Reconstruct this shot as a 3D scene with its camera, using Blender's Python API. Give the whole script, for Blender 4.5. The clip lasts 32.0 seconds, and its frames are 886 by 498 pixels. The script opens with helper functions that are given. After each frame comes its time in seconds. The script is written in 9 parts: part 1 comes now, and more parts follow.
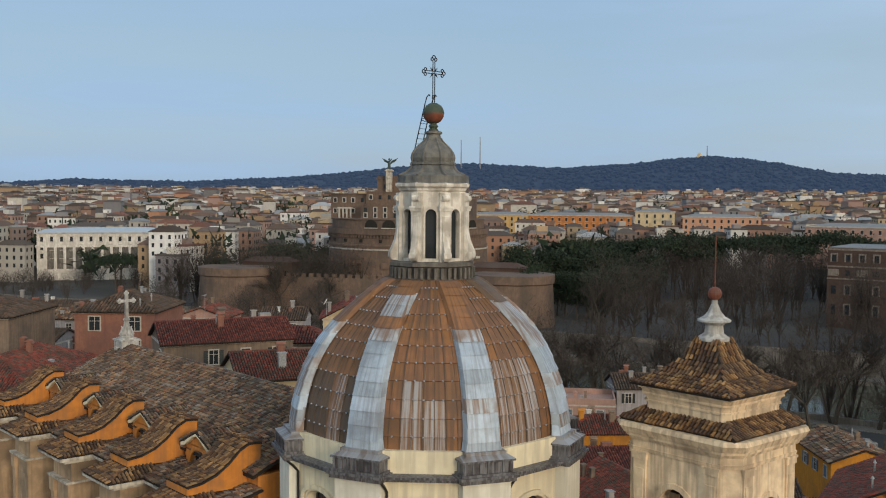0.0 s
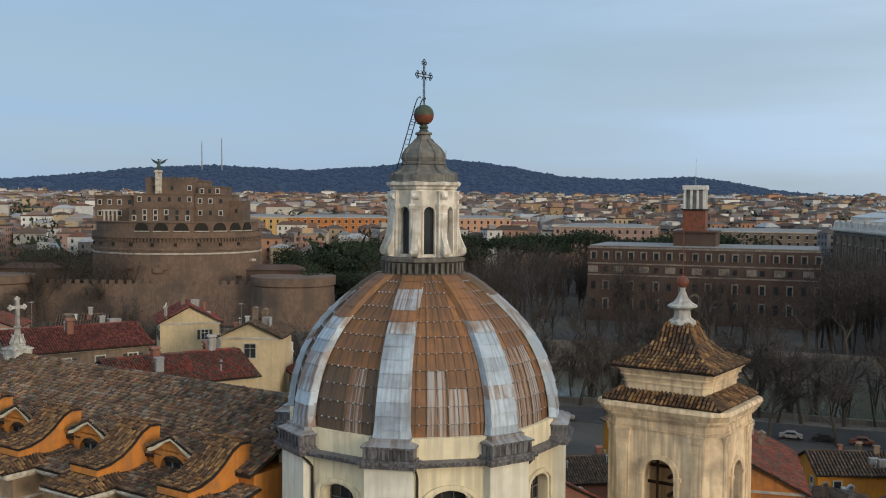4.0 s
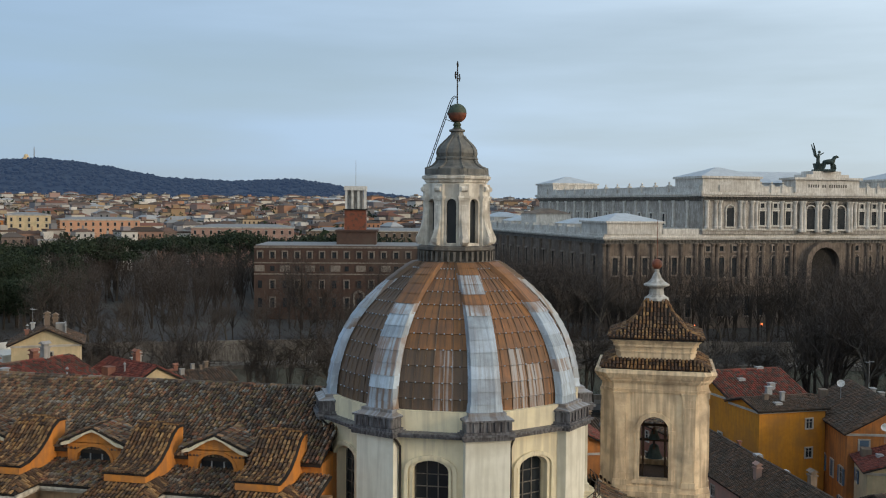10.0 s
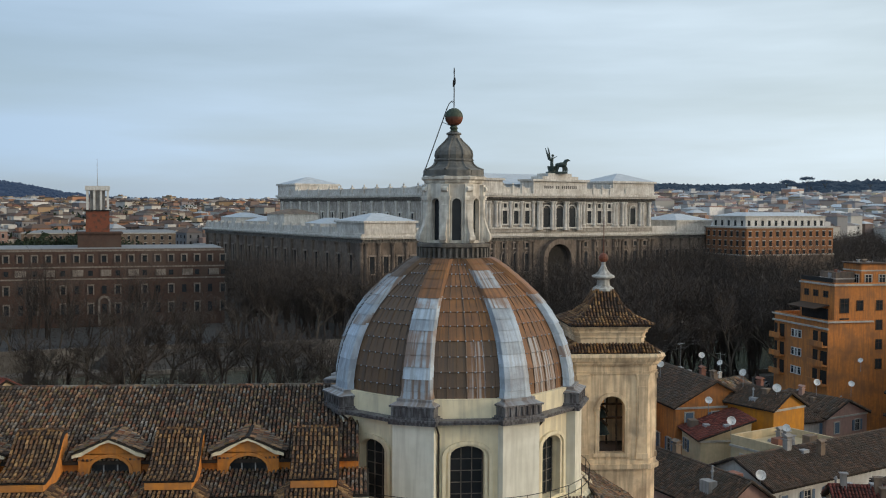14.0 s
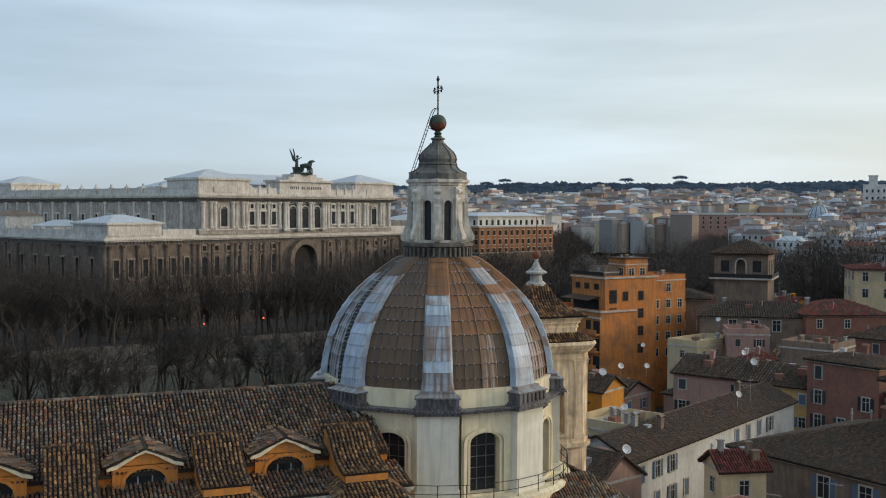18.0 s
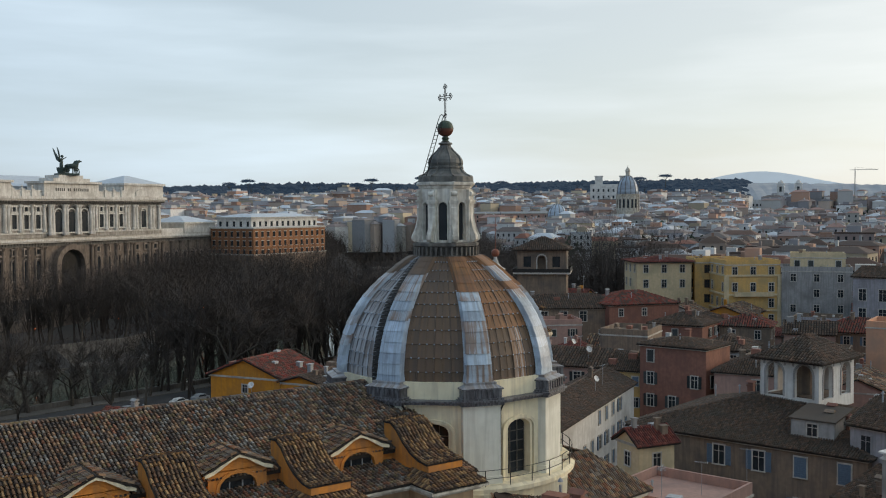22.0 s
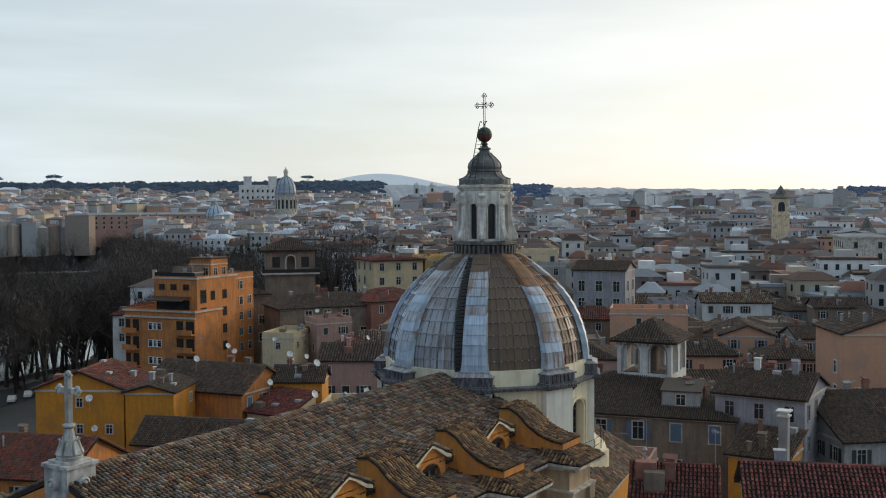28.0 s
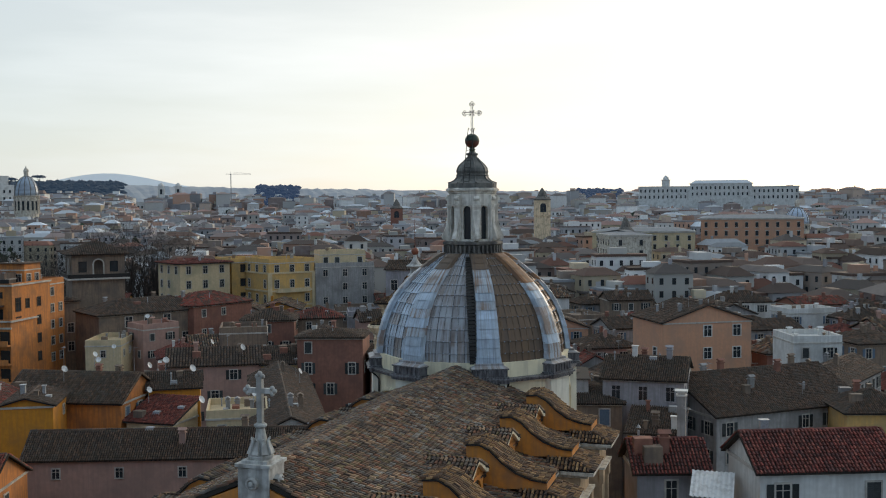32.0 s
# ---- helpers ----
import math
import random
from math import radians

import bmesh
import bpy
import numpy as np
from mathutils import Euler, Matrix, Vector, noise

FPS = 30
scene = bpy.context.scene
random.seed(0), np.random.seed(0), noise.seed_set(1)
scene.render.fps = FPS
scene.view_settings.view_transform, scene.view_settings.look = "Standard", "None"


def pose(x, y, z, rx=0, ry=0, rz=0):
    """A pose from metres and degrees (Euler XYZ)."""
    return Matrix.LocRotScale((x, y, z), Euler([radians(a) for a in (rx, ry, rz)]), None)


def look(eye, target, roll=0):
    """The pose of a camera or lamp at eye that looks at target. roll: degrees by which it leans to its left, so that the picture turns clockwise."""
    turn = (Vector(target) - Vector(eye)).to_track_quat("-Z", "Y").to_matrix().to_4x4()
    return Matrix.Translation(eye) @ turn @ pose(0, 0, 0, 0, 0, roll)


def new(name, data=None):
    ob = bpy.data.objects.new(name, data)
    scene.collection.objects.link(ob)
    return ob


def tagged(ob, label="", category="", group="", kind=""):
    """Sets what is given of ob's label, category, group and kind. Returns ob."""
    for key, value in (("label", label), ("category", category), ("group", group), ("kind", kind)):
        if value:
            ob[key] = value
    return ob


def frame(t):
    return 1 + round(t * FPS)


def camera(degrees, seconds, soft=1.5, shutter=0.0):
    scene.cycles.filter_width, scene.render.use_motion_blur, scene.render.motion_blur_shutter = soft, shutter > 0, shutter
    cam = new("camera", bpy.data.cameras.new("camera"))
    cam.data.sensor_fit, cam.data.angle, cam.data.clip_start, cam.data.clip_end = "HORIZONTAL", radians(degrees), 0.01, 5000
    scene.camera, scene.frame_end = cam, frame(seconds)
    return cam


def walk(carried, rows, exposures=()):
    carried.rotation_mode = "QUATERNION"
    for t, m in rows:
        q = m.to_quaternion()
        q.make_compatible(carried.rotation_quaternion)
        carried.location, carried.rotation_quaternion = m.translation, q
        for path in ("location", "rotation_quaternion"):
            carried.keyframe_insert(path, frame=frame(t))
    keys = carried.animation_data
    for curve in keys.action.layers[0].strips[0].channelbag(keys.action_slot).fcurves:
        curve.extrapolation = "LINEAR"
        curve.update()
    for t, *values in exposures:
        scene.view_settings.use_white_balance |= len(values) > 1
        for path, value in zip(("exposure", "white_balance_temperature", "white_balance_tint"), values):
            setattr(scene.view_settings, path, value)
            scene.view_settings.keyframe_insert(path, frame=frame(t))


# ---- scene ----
cam = camera(46.982, 32.0, soft=1.1)
# seconds, place of the camera, heading, pitch, roll (degrees)
ROWS = [
    (0, 43.799, -37.166, 43.878, 139.093, -2.972, 0.466),
    (1, 41.832, -40.178, 43.796, 135.515, -2.894, 0.417),
    (2, 39.650, -43.177, 43.743, 131.757, -2.848, 0.451),
    (3, 37.370, -45.959, 43.657, 127.975, -2.786, 0.444),
    (3.5, 36.152, -47.262, 43.576, 126.229, -2.749, 0.437),
    (5.5, 30.055, -52.479, 43.411, 119.193, -2.682, 0.395),
    (6, 28.350, -53.761, 43.317, 117.423, -2.658, 0.409),
    (7, 24.464, -56.525, 43.178, 113.474, -2.609, 0.422),
    (8, 20.625, -58.846, 43.046, 109.646, -2.565, 0.403),
    (9, 16.590, -60.872, 42.858, 105.753, -2.482, 0.423),
    (10, 12.440, -62.711, 42.760, 101.956, -2.461, 0.453),
    (11, 7.924, -64.342, 42.738, 97.872, -2.484, 0.515),
    (12, 3.256, -65.514, 42.654, 93.657, -2.440, 0.503),
    (13, -1.413, -66.391, 42.571, 89.521, -2.381, 0.363),
    (14, -6.076, -67.050, 42.559, 85.397, -2.328, 0.294),
    (14.5, -8.418, -67.210, 42.528, 83.344, -2.298, 0.267),
    (16.5, -18.289, -66.798, 42.533, 74.820, -2.257, 0.245),
    (17, -20.910, -66.506, 42.536, 72.565, -2.251, 0.223),
    (18, -25.618, -65.945, 42.546, 68.464, -2.232, 0.160),
    (19, -30.383, -65.047, 42.560, 64.408, -2.224, 0.108),
    (20, -35.030, -63.539, 42.508, 60.547, -2.228, -0.222),
    (21, -39.766, -61.711, 42.585, 56.888, -2.224, -0.266),
    (22, -44.490, -59.485, 42.651, 53.377, -2.234, -0.342),
    (23, -49.174, -57.138, 42.722, 49.936, -2.251, -0.454),
    (24, -53.716, -54.294, 42.744, 46.562, -2.278, -0.438),
    (25, -57.967, -50.793, 42.699, 43.099, -2.266, -0.408),
    (25.5, -59.994, -49.012, 42.621, 41.310, -2.216, -0.472),
    (27.5, -67.164, -41.438, 42.799, 34.044, -2.323, -0.352),
    (28, -68.948, -39.612, 42.872, 32.242, -2.330, -0.373),
    (29, -72.327, -35.623, 42.986, 28.452, -2.375, -0.423),
    (30, -75.509, -31.440, 43.089, 24.712, -2.405, -0.474),
    (31, -78.455, -27.078, 43.184, 21.061, -2.433, -0.519),
    (32, -81.149, -22.800, 43.102, 17.371, -2.375, -0.458),
]
walk(cam, [(t, pose(x, y, z, 90 + p, 0, h - 90) @ pose(0, 0, 0, 0, 0, r)) for t, x, y, z, h, p, r in ROWS])

# ---- light ----
world = bpy.data.worlds.new("sky")
scene.world = world
world.use_nodes = True
wn, wl = world.node_tree.nodes, world.node_tree.links
wn.clear()
SUN_AZ, SUN_EL = radians(-14), radians(13)


def wnode(kind, **inputs):
    n = wn.new(kind)
    for k, v in inputs.items():
        n.inputs[k].default_value = v
    return n


sky = wnode("ShaderNodeTexSky")
sky.sky_type = "NISHITA"
sky.sun_disc = False
sky.sun_elevation = SUN_EL
sky.sun_rotation = radians(90) - SUN_AZ
sky.air_density, sky.dust_density, sky.ozone_density = 1.0, 1.2, 1.0
# thin high cloud: soft streaks, denser towards the low sun
wtc = wnode("ShaderNodeTexCoord")
sunward = wnode("ShaderNodeVectorMath")
sunward.operation = "DOT_PRODUCT"
sunward.inputs[1].default_value = (math.cos(SUN_AZ), math.sin(SUN_AZ), 0.1)
wl.new(wtc.outputs["Generated"], sunward.inputs[0])
glow = wnode("ShaderNodeMapRange")
for k, v in (("From Min", -1.0), ("From Max", 1.0), ("To Min", 0.0), ("To Max", 1.0)):
    glow.inputs[k].default_value = v
wl.new(sunward.outputs["Value"], glow.inputs["Value"])
wmap = wnode("ShaderNodeMapping")
wmap.inputs["Scale"].default_value = (1.2, 1.2, 9.0)
wl.new(wtc.outputs["Generated"], wmap.inputs["Vector"])
wnoise = wnode("ShaderNodeTexNoise", Scale=1.6, Detail=5.0, Roughness=0.5)
wl.new(wmap.outputs["Vector"], wnoise.inputs["Vector"])
cover = wnode("ShaderNodeMapRange")
for k, v in (("From Min", 0.36), ("From Max", 0.68), ("To Min", 0.7), ("To Max", 0.98)):
    cover.inputs[k].default_value = v
wl.new(wnoise.outputs["Fac"], cover.inputs["Value"])
cloud = wnode("ShaderNodeValToRGB")
ramp = cloud.color_ramp
ramp.elements[0].position, ramp.elements[0].color = 0.10, (2.65, 3.9, 5.55, 1)
ramp.elements[1].position, ramp.elements[1].color = 1.0, (8.3, 8.2, 7.7, 1)
mid = ramp.elements.new(0.62)
mid.color = (5.75, 6.75, 7.45, 1)
wl.new(glow.outputs["Result"], cloud.inputs["Fac"])
wmix = wnode("ShaderNodeMix")
wmix.data_type = "RGBA"
wl.new(cover.outputs["Result"], wmix.inputs[0])
wl.new(sky.outputs["Color"], wmix.inputs[6])
wvar = wnode("ShaderNodeMapRange")
for k, v in (("From Min", 0.35), ("From Max", 0.68), ("To Min", 0.93), ("To Max", 1.08)):
    wvar.inputs[k].default_value = v
wl.new(wnoise.outputs["Fac"], wvar.inputs["Value"])
wscale = wnode("ShaderNodeVectorMath")
wscale.operation = "SCALE"
wl.new(cloud.outputs["Color"], wscale.inputs[0])
wl.new(wvar.outputs["Result"], wscale.inputs["Scale"])
wl.new(wscale.outputs["Vector"], wmix.inputs[7])
wbg = wnode("ShaderNodeBackground", Strength=0.125)
wl.new(wmix.outputs[2], wbg.inputs["Color"])
wout = wnode("ShaderNodeOutputWorld")
wl.new(wbg.outputs["Background"], wout.inputs["Surface"])

sun_data = bpy.data.lights.new("sun", "SUN")
sun_data.energy, sun_data.angle, sun_data.color = 1.4, radians(11), (1.0, 0.83, 0.62)
sun = new("sun", sun_data)
sun.matrix_world = look((0, 0, 0), (-math.cos(SUN_AZ) * math.cos(SUN_EL), -math.sin(SUN_AZ) * math.cos(SUN_EL), -math.sin(SUN_EL)))
scene.view_settings.exposure = 0.0

# ---- materials ----


def mat(name, a, b, c=None, scale=2.0, big=0.2, rough=0.85, bump=0.25, metal=0.0, rand=0.0, island=False, streak=0.0, spec=0.25, glow_by=0.0, glow=None, stain=0.85, run=(3.0, 3.0, 0.22), ring=False):
    """Colours a and b mixed by grain, c as large stains; rand: how far pieces differ; streak: share of stains that run down; ring: they run down round the dome's axis."""
    m = bpy.data.materials.new(name)
    m.use_nodes = True
    t = m.node_tree
    nd, lk = t.nodes, t.links
    bsdf = nd["Principled BSDF"]
    geo = nd.new("ShaderNodeNewGeometry")

    def noise_at(s, det, stretch=None):
        n = nd.new("ShaderNodeTexNoise")
        n.inputs["Scale"].default_value, n.inputs["Detail"].default_value = s, det
        src = geo.outputs["Position"]
        if stretch and ring:
            sep, turn, out = nd.new("ShaderNodeSeparateXYZ"), nd.new("ShaderNodeMath"), nd.new("ShaderNodeCombineXYZ")
            turn.operation = "ARCTAN2"
            lk.new(src, sep.inputs[0])
            lk.new(sep.outputs["Y"], turn.inputs[0])
            lk.new(sep.outputs["X"], turn.inputs[1])
            lk.new(turn.outputs[0], out.inputs["X"])
            lk.new(sep.outputs["Z"], out.inputs["Z"])
            src = out.outputs[0]
            stretch = (stretch[0] * 7.5, 1.0, stretch[2])
        if stretch:
            mp = nd.new("ShaderNodeMapping")
            mp.inputs["Scale"].default_value = stretch
            lk.new(src, mp.inputs["Vector"])
            src = mp.outputs["Vector"]
        lk.new(src, n.inputs["Vector"])
        return n.outputs["Fac"]

    def remap(src, lo, hi, to0=0.0, to1=1.0):
        r = nd.new("ShaderNodeMapRange")
        for k, v in (("From Min", lo), ("From Max", hi), ("To Min", to0), ("To Max", to1)):
            r.inputs[k].default_value = v
        lk.new(src, r.inputs["Value"])
        return r.outputs["Result"]

    def blend(fac, x, y):
        mx = nd.new("ShaderNodeMix")
        mx.data_type = "RGBA"
        lk.new(fac, mx.inputs[0])
        for sock, val in ((6, x), (7, y)):
            if isinstance(val, tuple):
                mx.inputs[sock].default_value = (*val, 1)
            else:
                lk.new(val, mx.inputs[sock])
        return mx.outputs[2]

    fine = noise_at(scale, 6)
    col = blend(remap(fine, 0.35, 0.65), a, b)
    if c:
        col = blend(remap(noise_at(big, 5), 0.48, 0.68, 0.0, stain), col, c)
        if streak:
            col = blend(remap(noise_at(1.0, 4, run), 0.46, 0.6, 0.0, streak), col, c)
    if rand:
        if island:
            r = geo.outputs["Random Per Island"]
        else:
            r = nd.new("ShaderNodeObjectInfo").outputs["Random"]
        hsv = nd.new("ShaderNodeHueSaturation")
        lk.new(remap(r, 0, 1, 1 - rand, 1 + rand), hsv.inputs["Value"])
        wn2 = nd.new("ShaderNodeTexWhiteNoise")
        wn2.noise_dimensions = "1D"
        lk.new(r, wn2.inputs["W"])
        lk.new(remap(wn2.outputs["Value"], 0, 1, 0.5 - 0.03 * rand, 0.5 + 0.03 * rand), hsv.inputs["Hue"])
        lk.new(remap(wn2.outputs["Value"], 0, 1, 1 - 0.5 * rand, 1 + 0.3 * rand), hsv.inputs["Saturation"])
        lk.new(col, hsv.inputs["Color"])
        col = hsv.outputs["Color"]
    lk.new(col, bsdf.inputs["Base Color"])
    bsdf.inputs["Roughness"].default_value = rough
    bsdf.inputs["Metallic"].default_value = metal
    bsdf.inputs["Specular IOR Level"].default_value = spec
    if bump:
        bp = nd.new("ShaderNodeBump")
        bp.inputs["Strength"].default_value, bp.inputs["Distance"].default_value = bump, 0.05
        lk.new(noise_at(scale * 3, 4), bp.inputs["Height"])
        lk.new(bp.outputs["Normal"], bsdf.inputs["Normal"])
    if glow_by:
        if glow:
            bsdf.inputs["Emission Color"].default_value = (*glow, 1)
        else:
            lk.new(col, bsdf.inputs["Emission Color"])
        bsdf.inputs["Emission Strength"].default_value = glow_by
    return m


def palette(name, colours, island=True, scale=3.0, rough=0.9, stain=(0.055, 0.047, 0.04), stain_amount=0.6, bump=0.3, value=0.32):
    """Each piece takes one of the colours; stains lie over all of them."""
    m = mat(name, (0.5, 0.5, 0.5), (0.4, 0.4, 0.4), None, scale, 0.15, rough, bump)
    t = m.node_tree
    nd, lk = t.nodes, t.links
    bsdf = nd["Principled BSDF"]
    geo = next(n for n in nd if n.type == "NEW_GEOMETRY")
    r = geo.outputs["Random Per Island"] if island else nd.new("ShaderNodeObjectInfo").outputs["Random"]
    cr = nd.new("ShaderNodeValToRGB")
    cr.color_ramp.interpolation = "CONSTANT"
    el = cr.color_ramp.elements
    el[0].color = (*colours[0], 1)
    el[1].position, el[1].color = 1 / len(colours), (*colours[1], 1)
    for i, co in enumerate(colours[2:], 2):
        e = el.new(i / len(colours))
        e.color = (*co, 1)
    lk.new(r, cr.inputs["Fac"])
    wht = nd.new("ShaderNodeTexWhiteNoise")
    wht.noise_dimensions = "1D"
    lk.new(r, wht.inputs["W"])
    mr = nd.new("ShaderNodeMapRange")
    mr.inputs["To Min"].default_value, mr.inputs["To Max"].default_value = 1 - value, 1 + value
    lk.new(wht.outputs["Value"], mr.inputs["Value"])
    hsv = nd.new("ShaderNodeHueSaturation")
    lk.new(mr.outputs["Result"], hsv.inputs["Value"])
    lk.new(cr.outputs["Color"], hsv.inputs["Color"])
    nz = nd.new("ShaderNodeTexNoise")
    nz.inputs["Scale"].default_value, nz.inputs["Detail"].default_value = 0.45, 6
    lk.new(geo.outputs["Position"], nz.inputs["Vector"])
    m2 = nd.new("ShaderNodeMapRange")
    for k, v in (("From Min", 0.45), ("From Max", 0.7), ("To Min", 0.0), ("To Max", stain_amount)):
        m2.inputs[k].default_value = v
    lk.new(nz.outputs["Fac"], m2.inputs["Value"])
    mx = nd.new("ShaderNodeMix")
    mx.data_type = "RGBA"
    lk.new(m2.outputs["Result"], mx.inputs[0])
    lk.new(hsv.outputs["Color"], mx.inputs[6])
    mx.inputs[7].default_value = (*stain, 1)
    lk.new(mx.outputs[2], bsdf.inputs["Base Color"])
    return m


TILE_COLOURS = [(0.202, 0.112, 0.069), (0.101, 0.069, 0.053), (0.263, 0.157, 0.091), (0.151, 0.114, 0.089), (0.334, 0.217, 0.131), (0.076, 0.055, 0.046), (0.217, 0.197, 0.172), (0.233, 0.106, 0.062), (0.131, 0.091, 0.067), (0.192, 0.162, 0.131), (0.192, 0.142, 0.076)]
WARM_TILES = [(0.24, 0.13, 0.055), (0.15, 0.08, 0.042), (0.31, 0.185, 0.085), (0.11, 0.062, 0.038), (0.2, 0.125, 0.07), (0.085, 0.055, 0.04)]
RED_TILES = [(0.19, 0.052, 0.04), (0.15, 0.046, 0.037), (0.215, 0.07, 0.052), (0.125, 0.05, 0.043)]
STRIPED = [(0.25, 0.06, 0.042), (0.21, 0.056, 0.042), (0.14, 0.085, 0.062), (0.19, 0.068, 0.05), (0.115, 0.082, 0.066), (0.23, 0.075, 0.05)]
BROWN_TILES = [(0.105, 0.070, 0.050), (0.080, 0.057, 0.045), (0.125, 0.084, 0.060), (0.098, 0.078, 0.064), (0.135, 0.082, 0.055), (0.088, 0.060, 0.042)]
